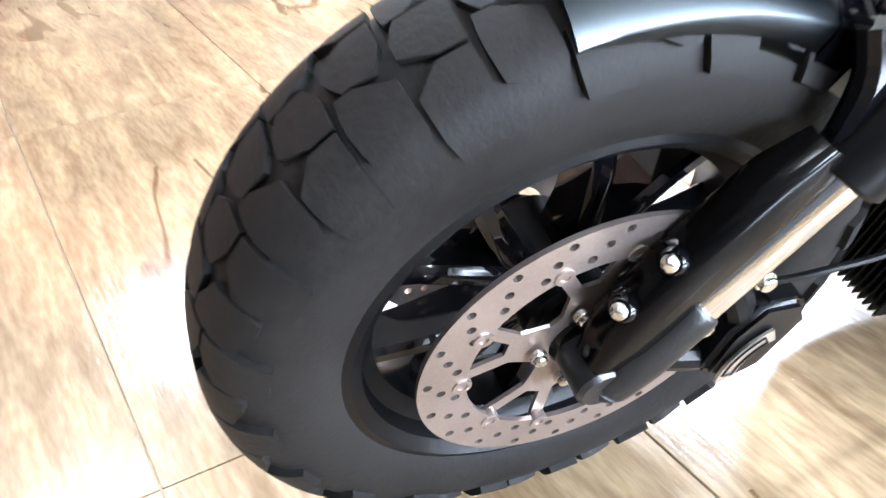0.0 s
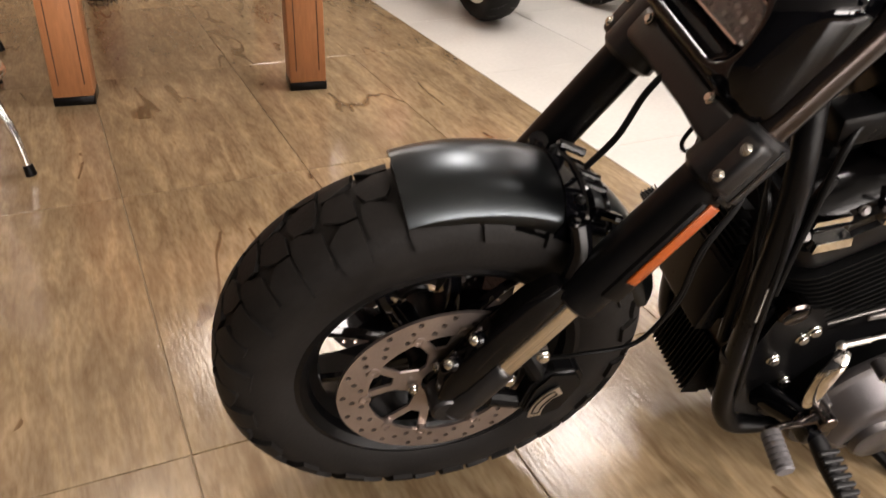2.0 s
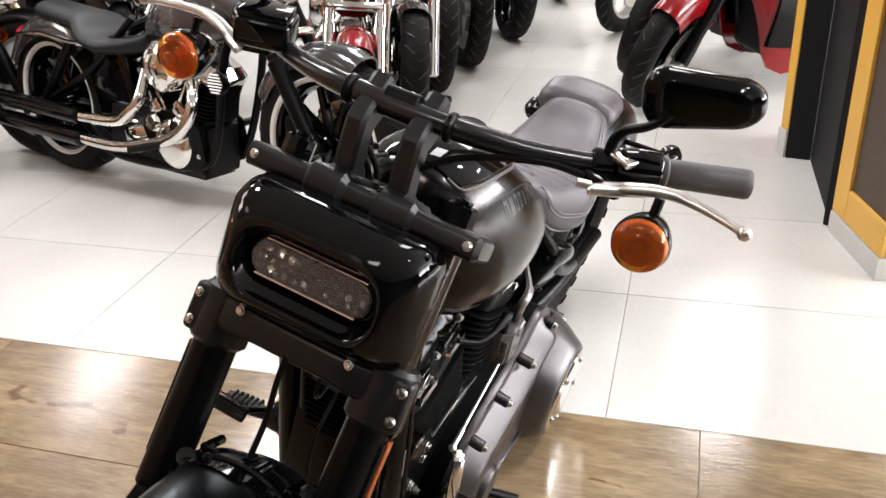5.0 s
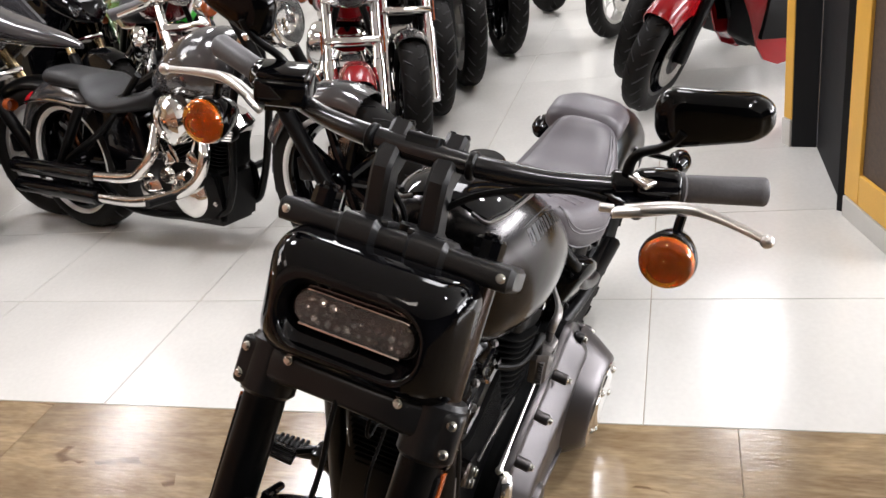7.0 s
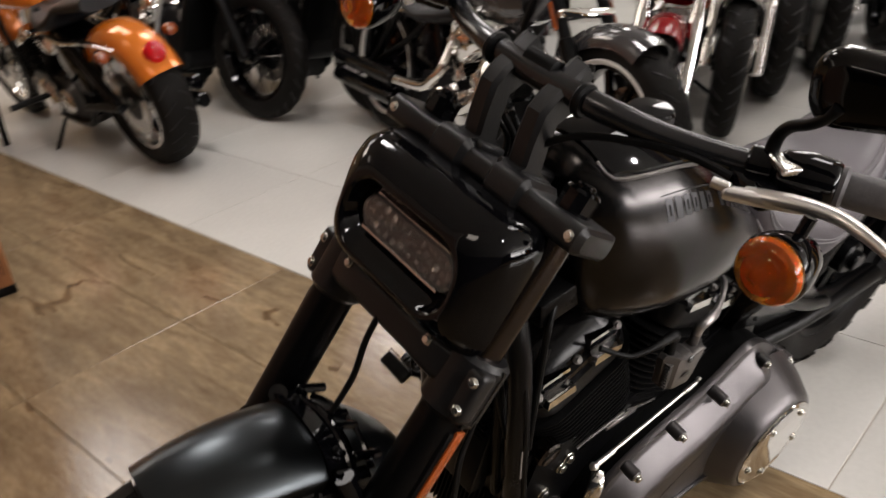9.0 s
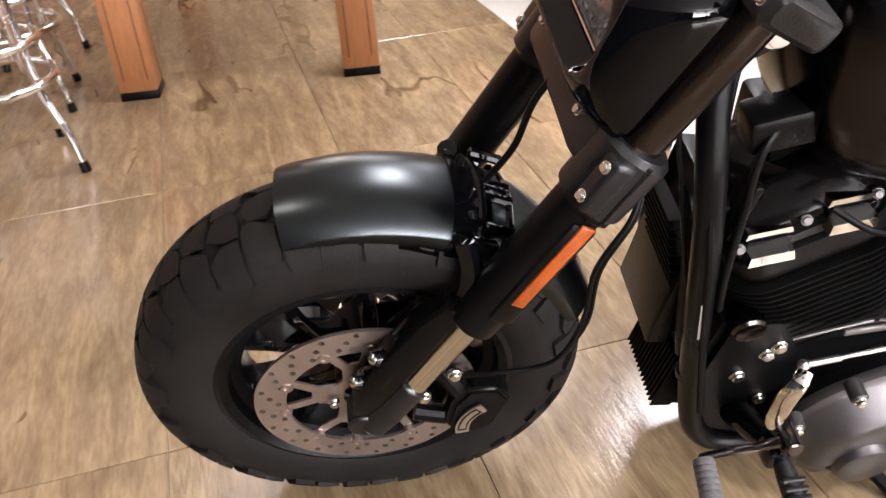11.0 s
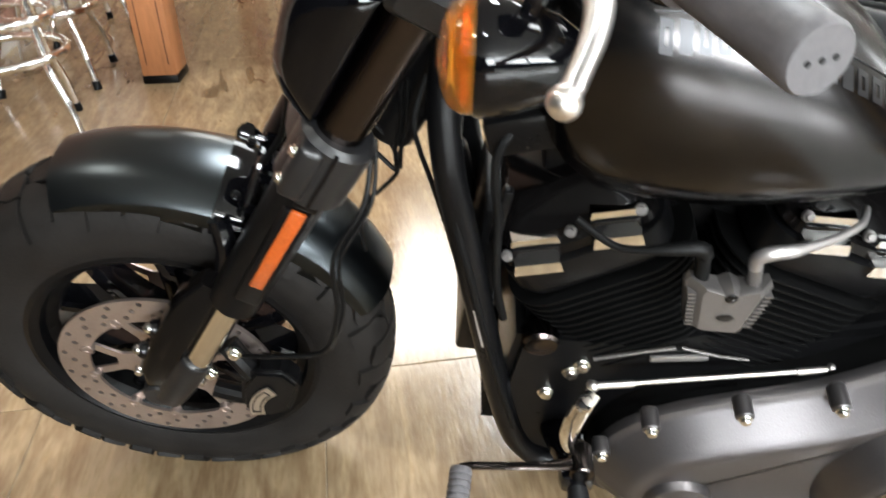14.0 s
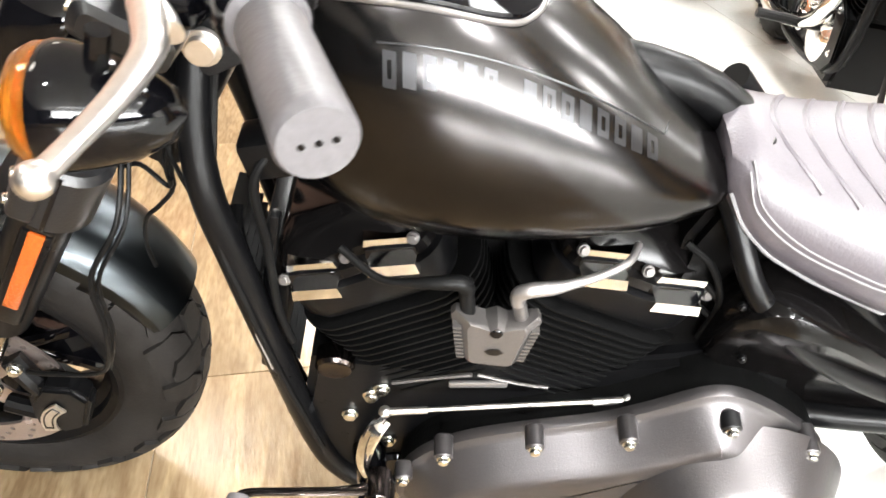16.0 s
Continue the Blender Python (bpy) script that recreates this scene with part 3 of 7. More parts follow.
def make_wheel(parent, name, C, R, W, spokes=5, rim_mat=None, disc_r=0.15, disc_sides=(-1, 1), pitches=30, twist=0.3):
    C = Vector(C)
    bm = B()
    ri = R - 0.112
    hw = W * 0.42
    lathe(bm, [(ri + 0.008, -hw), (ri - 0.004, -hw - 0.003), (ri - 0.016, -hw + 0.006), (ri - 0.02, -hw + 0.022), (ri - 0.034, -hw + 0.034), (ri - 0.036, 0), (ri - 0.034, hw - 0.034),
               (ri - 0.02, hw - 0.022), (ri - 0.016, hw - 0.006), (ri - 0.004, hw + 0.003), (ri + 0.008, hw), (ri - 0.002, hw - 0.02), (ri - 0.014, 0), (ri - 0.002, -hw + 0.02)], C, (0, 1, 0), 72, closed=True)
    rod(bm, C - Vector((0, 0.062, 0)), C + Vector((0, 0.062, 0)), 0.044, seg=28, bev=0.006)
    rod(bm, C - Vector((0, 0.08, 0)), C + Vector((0, 0.08, 0)), 0.026, seg=24, bev=0.004)
    wheel = part(name, bm, rim_mat or SATIN, parent, "black cast wheel with paired spokes")
    bm = B()
    lathe(bm, tyre_profile(R, W), C, (0, 1, 0), 96)
    tyre = part("tyre", bm, RUBBER, wheel, "worn black rubber tyre with chunky tread", sharp=60)
    bm = B()
    rows = [(8, 58, (-0.13, 0.0, 0.0, 0.01, 0.02, 0.13), (0.14, 0.44, 0.45, 0.45, 0.44, 0.14), 10, 0.0), (-7, 17.5, (0.0, 0.0, 0.0, 0.12), (0.25, 0.445, 0.445, 0.2), 6, 0.5), (20.5, 74, (0.1, 0.0, 0.0, 0.0, 0.0), (0.24, 0.45, 0.45, 0.44, 0.38), 8, 0.5)]
    tread_blocks(bm, C, R, W, pitches, rows, 0.0065)
    tagged(part("tread", bm, RUBBER, tyre, sharp=25), kind="stuff")
    for k in range(spokes):
        for half in (-1, 1):
            a = 2 * math.pi * (k + twist) / spokes
            bm = B()
            secs = []
            for f in (0.0, 0.35, 0.75, 1.0):
                r = 0.036 + (ri - 0.034 - 0.036) * f
                aa = a + half * (0.10 + 0.22 * f)
                d = Vector((math.sin(aa), 0, math.cos(aa)))
                s = Vector((math.cos(aa), 0, -math.sin(aa)))
                w, t = 0.014 - 0.003 * f, 0.026 - 0.008 * f
                c = C + d * r
                secs.append([c + s * x + Vector((0, y, 0)) for x, y in ((-w, -t), (-w * 0.45, -t - 0.005), (w * 0.45, -t - 0.005), (w, -t), (w, t), (w * 0.45, t + 0.005), (-w * 0.45, t + 0.005), (-w, t))])
            loft(bm, secs)
            part("spoke", bm, rim_mat or GLOSS, wheel)
    for sd in disc_sides:
        y = sd * 0.085
        M = Matrix.Translation(C + Vector((0, y, 0))) @ Matrix.Rotation(radians(90), 4, "X")
        holes = [circle(0, 0, disc_r * 0.72, 60)[::-1]]
        for k in range(60):
            rr = disc_r * (0.945, 0.865, 0.79)[k % 3]
            aa = 2 * math.pi * k / 60
            holes.append(circle(rr * math.cos(aa), rr * math.sin(aa), 0.0044, 9))
        bm = B()
        plate(bm, circle(0, 0, disc_r, 84), M, 0.005, holes)
        disc = part("brake_disc", bm, DISC, wheel, "drilled steel brake disc with a brownish tint", sharp=30)
        star = []
        for k in range(5):
            a = 2 * math.pi * (k + 0.2) / 5 + 0.2
            star += [(rr * math.cos(a + da), rr * math.sin(a + da)) for rr, da in ((0.05, -0.5), (0.072, -0.26), (disc_r * 0.75, -0.33), (disc_r * 0.75, -0.22), (0.078, -0.1), (0.078, 0.1), (disc_r * 0.75, 0.22), (disc_r * 0.75, 0.33), (0.072, 0.26), (0.05, 0.5))]
        bm = B()
        plate(bm, star, Matrix.Translation(C + Vector((0, y - sd * 0.003, 0))) @ Matrix.Rotation(radians(90), 4, "X"), sd * 0.004, [circle(0, 0, 0.034, 24)])
        part("disc_carrier", bm, DISC, disc, "steel disc carrier with five forked arms")
        for k in range(10):
            a = 2 * math.pi * (k // 2 + 0.2) / 5 + 0.2 + (0.27 if k % 2 else -0.27)
            p = C + Vector((math.cos(a) * disc_r * 0.745, y + sd * 0.002, math.sin(a) * disc_r * 0.745))
            bm = B()
            lathe(bm, [(0.0042, 0.0), (0.0045, 0.0045), (0.0085, 0.0045), (0.0092, 0.003), (0.0092, -0.005)], p, (0, sd, 0), 18)
            part("rotor_button", bm, DISC, disc)
        for k in range(5):
            a = 2 * math.pi * (k + 0.5) / 5
            bolt(disc, C + Vector((math.cos(a) * 0.047, y + sd * 0.004, math.sin(a) * 0.047)), (0, sd, 0), 0.006, 0.007, STEEL)
    return wheel


AXLE = Vector((-0.005, -0.010, 0.322))
front_wheel = make_wheel(bike, "front_wheel", AXLE, 0.323, 0.15, disc_r=0.158, pitches=20)
bm = B()
bmesh.ops.create_icosphere(bm, subdivisions=2, radius=1.0, matrix=Matrix.Translation((-0.268, -0.036, 0.484)) @ Matrix.Rotation(radians(-59), 4, "Y") @ Matrix.Diagonal((0.013, 0.006, 0.0025, 1)))
part("nick", bm, DECAL, front_wheel, "dark nick in the tread")
REAR = Vector((1.6, -0.02, 0.329))
rear_wheel = make_wheel(bike, "rear_wheel", REAR, 0.329, 0.18, disc_sides=(1,), pitches=22)

# -- fork legs
def lg(a, n, v):
    """As fk(), on the legs' own slightly steeper line."""
    return fk(a, n + 0.0205 - 0.02 * a, v)


for sd in (-1, 1):
    v = 0.13 * sd
    bm = B()
    rod(bm, lg(-0.065, 0, v), lg(0.43, 0, v), 0.0275, seg=32, bev=0.002)
    leg = part("fork_leg", bm, DARKTUBE, bike, "black upside-down fork leg")
    # the lower stretch carries a thicker shroud with the reflector
    bm = B()
    rod(bm, lg(-0.075, 0, v), lg(0.16, 0, v), 0.0325, seg=32, bev=0.004)
    box(bm, lg(0.055, -0.004, v + sd * 0.026), (0.02, 0.034, 0.175), FORK, 0.006)
    part("shroud", bm, SATIN, leg)
    bm = B()
    box(bm, lg(0.075, -0.004, v + sd * 0.0365), (0.005, 0.0175, 0.14), FORK, 0.002)
    part("reflector", bm, AMBER_PLAIN, leg, "long amber side reflector")
    bm = B()
    box(bm, lg(0.157, -0.004, v + sd * 0.034), (0.012, 0.028, 0.012), FORK, 0.003)
    part("reflector_cap", bm, GLOSS, leg)
    bm = B()
    rod(bm, lg(-0.27, 0, v), lg(-0.06, 0, v), 0.0192, seg=28)
    part("slider", bm, SLIDER, leg, "bare steel fork slider")
    bm = B()
    tube(bm, [lg(-0.217, 0.002, v), lg(-0.228, 0.003, v), lg(-0.285, 0.005, v), lg(-0.325, 0.006, v)], [0.0225, 0.025, 0.0262, 0.023], seg=20, smooth=4)
    rod(bm, AXLE + Vector((-0.006, v - sd * 0.045, -0.004)), AXLE + Vector((-0.006, v + sd * 0.004, -0.004)), 0.024, seg=24, bev=0.004)
    lug = part("axle_lug", bm, CLAMPM, leg, "black cast axle clamp at the fork's foot")
    bm = B()
    e = lg(-0.327, 0.006, v)
    rod(bm, e, e - FD * 0.012, 0.021, 0.016, seg=20, bev=0.002)
    part("cap", bm, CASTBLK, lug)
    for dz in (0.012, 0.045):
        bolt(lug, lg(-0.3 + dz, 0.032, v - sd * 0.012), FN + Vector((0, sd * 0.3, 0)), 0.0055, 0.006, ZINC)
    # caliper with its badge plate, behind the leg
    bm = B()
    ol = [(-0.028, -0.045), (0.016, -0.056), (0.042, -0.032), (0.044, 0.038), (0.018, 0.06), (-0.024, 0.05), (-0.036, 0.01)]
    M = Matrix.Translation((0.142, sd * 0.105, 0.318)) @ Matrix.Rotation(radians(90), 4, "X") @ Matrix.Rotation(radians(-20), 4, "Z")
    plate(bm, ol, M, -sd * 0.036)
    bmesh.ops.bevel(bm, geom=[ed for ed in bm.edges if ed.calc_face_angle(0) > 0.8], offset=0.007, segments=3, affect="EDGES")
    tube(bm, [(0.1, sd * 0.11, 0.4), (0.12, sd * 0.12, 0.365), (0.135, sd * 0.12, 0.33)], 0.016, seg=10, smooth=3)
    tube(bm, [(0.06, sd * 0.115, 0.3), (0.1, sd * 0.12, 0.29), (0.13, sd * 0.12, 0.285)], 0.014, seg=10, smooth=3)
    cal = part("brake_caliper", bm, SATIN, leg, "gloss black brake caliper")
    bm = B()
    M2 = Matrix.Translation((0.142, sd * 0.1435, 0.305)) @ Matrix.Rotation(radians(90), 4, "X") @ Matrix.Rotation(radians(62), 4, "Z")
    secs = []
    arc = [(0.055 * math.cos(t), 0.055 * math.sin(t) - 0.045) for t in np.linspace(radians(125), radians(55), 9)]
    outl = [(x * 1.22, (y + 0.045) * 1.22 - 0.045) for x, y in arc] + [(x * 0.86, (y + 0.045) * 0.86 - 0.045) for x, y in arc[::-1]]
    plate(bm, outl, M2, -sd * 0.003)
    badge = part("badge_plate", bm, ALU, cal, "satin silver curved plate without lettering")
    bm = B()
    inner = [(x * 1.14, (y + 0.045) * 1.14 - 0.045) for x, y in arc[1:-1]] + [(x * 0.94, (y + 0.045) * 0.94 - 0.045) for x, y in arc[-2:0:-1]]
    edge = [M2 @ Vector((x, y, -sd * 0.0034)) for x, y in inner]
    tube(bm, edge + edge[:1], 0.0012, seg=5, smooth=1)
    part("badge_outline", bm, DECAL, badge)
    for p in ((0.075, 0.365), (0.118, 0.41)):
        bolt(cal, (p[0], sd * 0.135, p[1]), (0, sd, 0), 0.0075, 0.008, ZINC)
    # guards and bolts ahead of the disc carrier
    bm = B()
    tube(bm, [lg(-0.09, 0.03, v + sd * 0.0), lg(-0.16, 0.044, v + sd * 0.004), lg(-0.22, 0.046, v + sd * 0.006), lg(-0.27, 0.035, v + sd * 0.004)], [0.008, 0.01, 0.01, 0.007], seg=12, smooth=4)
    part("fork_brace", bm, GLOSS, leg, "gloss black fork fitting")
    bm = B()
    secs = []
    for a, n, hv, hn in ((-0.06, 0.03, 0.014, 0.016), (-0.1, 0.04, 0.019, 0.022), (-0.2, 0.043, 0.021, 0.026), (-0.27, 0.038, 0.021, 0.026), (-0.312, 0.026, 0.016, 0.018)):
        secs.append([lg(a, n + y, v - sd * 0.008 + x) for x, y in stadium(2 * hv + 0.004, 2 * hn + 0.002, 3, 0.5)])
    loft(bm, secs)
    arm = part("fender_arm", bm, PANELG, leg, "gloss black cast arm ahead of the slider")
    for a in (-0.19, -0.245):
        bm = B()
        lathe(bm, [(0.0155, -0.012), (0.016, 0.002), (0.0125, 0.007), (0.0125, 0.011), (0.009, 0.016), (0.0003, 0.0175)], lg(a, 0.062, v - sd * 0.006), FN + Vector((0, sd * 0.45, 0)), 20)
        boss = part("arm_boss", bm, GLOSS, arm)
        bm = B()
        lathe(bm, [(0.0075, 0.0), (0.0072, 0.003), (0.004, 0.0062), (0.0003, 0.007)], lg(a, 0.062, v - sd * 0.006) + (FN + Vector((0, sd * 0.45, 0))).normalized() * 0.0155, FN + Vector((0, sd * 0.45, 0)), 16)
        part("dome_nut", bm, ZINC, boss)

# -- lower and upper clamps
bm = B()
secs = []
for v, a0, a1, n0, n1 in ((-0.135, 0.182, 0.238, -0.01, 0.05), (-0.1, 0.185, 0.238, -0.018, 0.062), (-0.06, 0.19, 0.234, -0.02, 0.066), (0.06, 0.19, 0.234, -0.02, 0.066), (0.1, 0.185, 0.238, -0.018, 0.062), (0.135, 0.182, 0.238, -0.01, 0.05)):
    ca, cn, ha, hn = (a0 + a1) / 2, (n0 + n1) / 2, (a1 - a0) / 2, (n1 - n0) / 2
    secs.append([fk(ca + y, cn + x, v) for x, y in stadium(2 * hn, 2 * ha, 4, 0.45)])
loft(bm, secs)
lower_clamp = part("lower_clamp", bm, CLAMPM, bike, "dark cast lower fork clamp")
for sd in (-1, 1):
    bm = B()
    rod(bm, lg(0.155, -0.002, sd * 0.131), lg(0.244, -0.002, sd * 0.131), 0.0425, seg=32, bev=0.007)
    box(bm, fk(0.2, 0.036, sd * 0.155), (0.044, 0.03, 0.074), FORK, 0.009, 3)
    part("clamp_collar", bm, CLAMPM, lower_clamp, "rounded collar round the fork tube")
for sd in (-1, 1):
    bolt(lower_clamp, fk(0.22, 0.051, sd * 0.165), FN + Vector((0, sd * 0.25, 0)), 0.0055, 0.005)
    bolt(lower_clamp, fk(0.179, 0.051, sd * 0.165), FN + Vector((0, sd * 0.25, 0)), 0.0055, 0.005)
    bm = B()
    box(bm, lg(0.2, -0.004, sd * 0.1725), (0.004, 0.005, 0.082), FORK, 0.001)
    part("clamp_slot", bm, GLOSS, lower_clamp)
bm = B()
secs = []
for v, a0, a1, n0, n1 in ((-0.185, 0.418, 0.443, -0.022, 0.04), (-0.178, 0.412, 0.448, -0.034, 0.049), (-0.14, 0.412, 0.448, -0.038, 0.05), (-0.105, 0.415, 0.446, -0.03, 0.047), (-0.085, 0.413, 0.448, -0.025, 0.046), (-0.078, 0.408, 0.455, -0.03, 0.052), (-0.03, 0.408, 0.455, -0.03, 0.052), (-0.022, 0.414, 0.447, -0.025, 0.044),
                          (0.022, 0.414, 0.447, -0.025, 0.044), (0.03, 0.408, 0.455, -0.03, 0.052), (0.078, 0.408, 0.455, -0.03, 0.052), (0.085, 0.413, 0.448, -0.025, 0.046), (0.105, 0.415, 0.446, -0.03, 0.047), (0.14, 0.412, 0.448, -0.038, 0.05), (0.178, 0.412, 0.448, -0.034, 0.049), (0.185, 0.418, 0.443, -0.022, 0.04)):
    ca, cn, ha, hn = (a0 + a1) / 2, (n0 + n1) / 2, (a1 - a0) / 2, (n1 - n0) / 2
    secs.append([fk(ca + y, cn + x, v) for x, y in stadium(2 * hn, 2 * ha, 4, 0.6)])
loft(bm, secs)
top_clamp = part("top_clamp", bm, CLAMPM, bike, "black cast upper fork clamp")
for sd in (-1, 1):
    bolt(top_clamp, fk(0.43, 0.048, sd * 0.168), FN, 0.0055, 0.005)
    bm = B()
    rod(bm, fk(0.44, 0.006, sd * 0.13), fk(0.478, 0.006, sd * 0.13), 0.023, seg=10, bev=0.004)
    rod(bm, fk(0.477, 0.006, sd * 0.13), fk(0.484, 0.006, sd * 0.13), 0.013, seg=12, bev=0.002)
    part("fork_cap", bm, GLOSS, top_clamp, "black fork cap with fluted sides")
    # risers: bevelled columns leaning forward, bent back at the head that holds the bar
    bm = B()
    side = [(0.044, 0.446), (-0.026, 0.446), (-0.026, 0.453), (-0.004, 0.46), (0.013, 0.495), (0.022, 0.524), (0.004, 0.548), (0.002, 0.58), (0.006, 0.598), (0.022, 0.602), (0.03, 0.584), (0.049, 0.551), (0.056, 0.527), (0.046, 0.49), (0.034, 0.459), (0.044, 0.453)]
    secs = []
    for v, g in ((-0.016, 0.84), (-0.01, 1.0), (0.01, 1.0), (0.016, 0.84)):
        secs.append([fk(0.52 + (a - 0.52) * (1 - (1 - g) * 0.3), 0.016 + (n - 0.016) * g, sd * 0.043 + v) for n, a in side])
    loft(bm, secs)
    riser = part("riser", bm, CLAMPM, top_clamp, "black angular handlebar riser bent back at its head", sharp=25)
    bm = B()
    box(bm, fk(0.4515, 0.008, sd * 0.043), (0.056, 0.05, 0.011), FORK, 0.003)
    part("riser_foot", bm, CLAMPM, riser)
    bm = B()
    rod(bm, (0.474, sd * 0.072, 1.062), (0.4745, sd * 0.084, 1.062), 0.0215, seg=28, bev=0.003)
    part("bar_collar", bm, SATIN, riser)
    for q in (-0.011, 0.011):
        bolt(riser, fk(0.6005, 0.015, sd * 0.043 + q), FD + FN * 0.1, 0.0045, 0.004, SATIN)
bm = B()
secs = []
for v, r in ((-0.026, 0.014), (-0.024, 0.0175), (0.024, 0.0175), (0.026, 0.014)):
    secs.append([fk(0.566 + 0.002 + y, 0.024 + x, v) for x, y in stadium(2 * r, 2 * r + 0.008, 4, 0.6)])
loft(bm, secs)
gauge = part("bar_gauge", bm, SATIN, top_clamp, "slim black gauge between the risers")
bm = B()
for q in (-0.018, -0.008, 0.012):
    box(bm, fk(0.589, 0.02, q), (0.007, 0.005, 0.004), FORK, 0.001)
part("gauge_light", bm, CHROME, gauge)

# -- headlight housing
bm = B()
secs = []
HOUSE = [(-0.02, 0.25, 0.405, 0.09, 0.4), (0.0, 0.245, 0.41, 0.094, 0.4), (0.036, 0.24, 0.415, 0.097, 0.4), (0.045, 0.237, 0.418, 0.15, 0.3), (0.051, 0.235, 0.416, 0.1555, 0.36), (0.065, 0.234, 0.411, 0.1525, 0.42), (0.08, 0.234, 0.402, 0.1465, 0.48), (0.092, 0.236, 0.391, 0.139, 0.56),
         (0.101, 0.24, 0.38, 0.13, 0.64), (0.107, 0.2445, 0.37, 0.122, 0.72), (0.1105, 0.249, 0.362, 0.116, 0.82), (0.1115, 0.2525, 0.357, 0.112, 0.88), (0.1105, 0.2545, 0.3545, 0.1095, 0.91), (0.105, 0.258, 0.352, 0.107, 0.94), (0.094, 0.269, 0.347, 0.103, 0.97), (0.086, 0.28, 0.34, 0.0985, 1.0), (0.078, 0.2855, 0.338, 0.098, 1.0)]
for n, a0, a1, hw, e in HOUSE:
    lift = 0.0 if n < 0.05 else 0.2 * min(1.0, (n - 0.05) / 0.03)
    secs.append([fk((a0 + a1) / 2 + y, n + lift * y, x) for x, y in stadium(2 * hw, a1 - a0, 8, e)])
loft(bm, secs, caps=True)
housing = part("headlight_housing", bm, GLOSS, bike, "gloss black headlight housing with an oblong mouth", sharp=50)
bm = B()
loft(bm, [[fk(0.311 + y, 0.088 + 0.22 * y, x) for x, y in stadium(0.186, 0.05, 8)], [fk(0.311 + y, 0.0925 + 0.22 * y, x) for x, y in stadium(0.18, 0.045, 8)]])
part("headlight_lens", bm, CLEAR, housing, "clear oblong lens over small reflectors")
rng = random.Random(4)
bm = B()
loft(bm, [[fk(0.311 + y, 0.0785 + 0.2 * y, x) for x, y in stadium(0.19, 0.053, 8)], [fk(0.311 + y, 0.0795 + 0.2 * y, x) for x, y in stadium(0.186, 0.05, 8)]])
part("reflector_bowl", bm, SATIN, housing, "dark bowl behind the lens")
# chrome, grey and black pieces mixed to put the lens's sparkle into their materials
for i in range(15):
    for j in (-1, 0, 1):
        bm = B()
        c = fk(0.311 + 0.0135 * j + rng.uniform(-0.003, 0.003), 0.083 + rng.uniform(-0.001, 0.002), -0.084 + 0.012 * i + rng.uniform(-0.004, 0.004))
        r = rng.uniform(0.0026, 0.0072)
        lathe(bm, [(r, 0.003), (r * 0.6, -0.001), (0.0004, -0.002)], c, FN + Vector((rng.uniform(-0.6, 0.6), rng.uniform(-0.8, 0.8), rng.uniform(-0.3, 1.0))), rng.choice((3, 4, 5)))
        part("led_reflector", bm, rng.choice((CHROME, LEDREF, SATIN)), housing, smooth=False)
bm = B()
for a in (0.3365, 0.2875):
    tube(bm, [fk(a, 0.0885, -0.078), fk(a, 0.0885, 0), fk(a, 0.0885, 0.078)], 0.002, seg=6, smooth=2)
part("lens_trim", bm, CHROME, housing)
for sd in (-1, 1):
    bolt(housing, fk(0.226, 0.066, sd * 0.087), FN, 0.0055, 0.006)

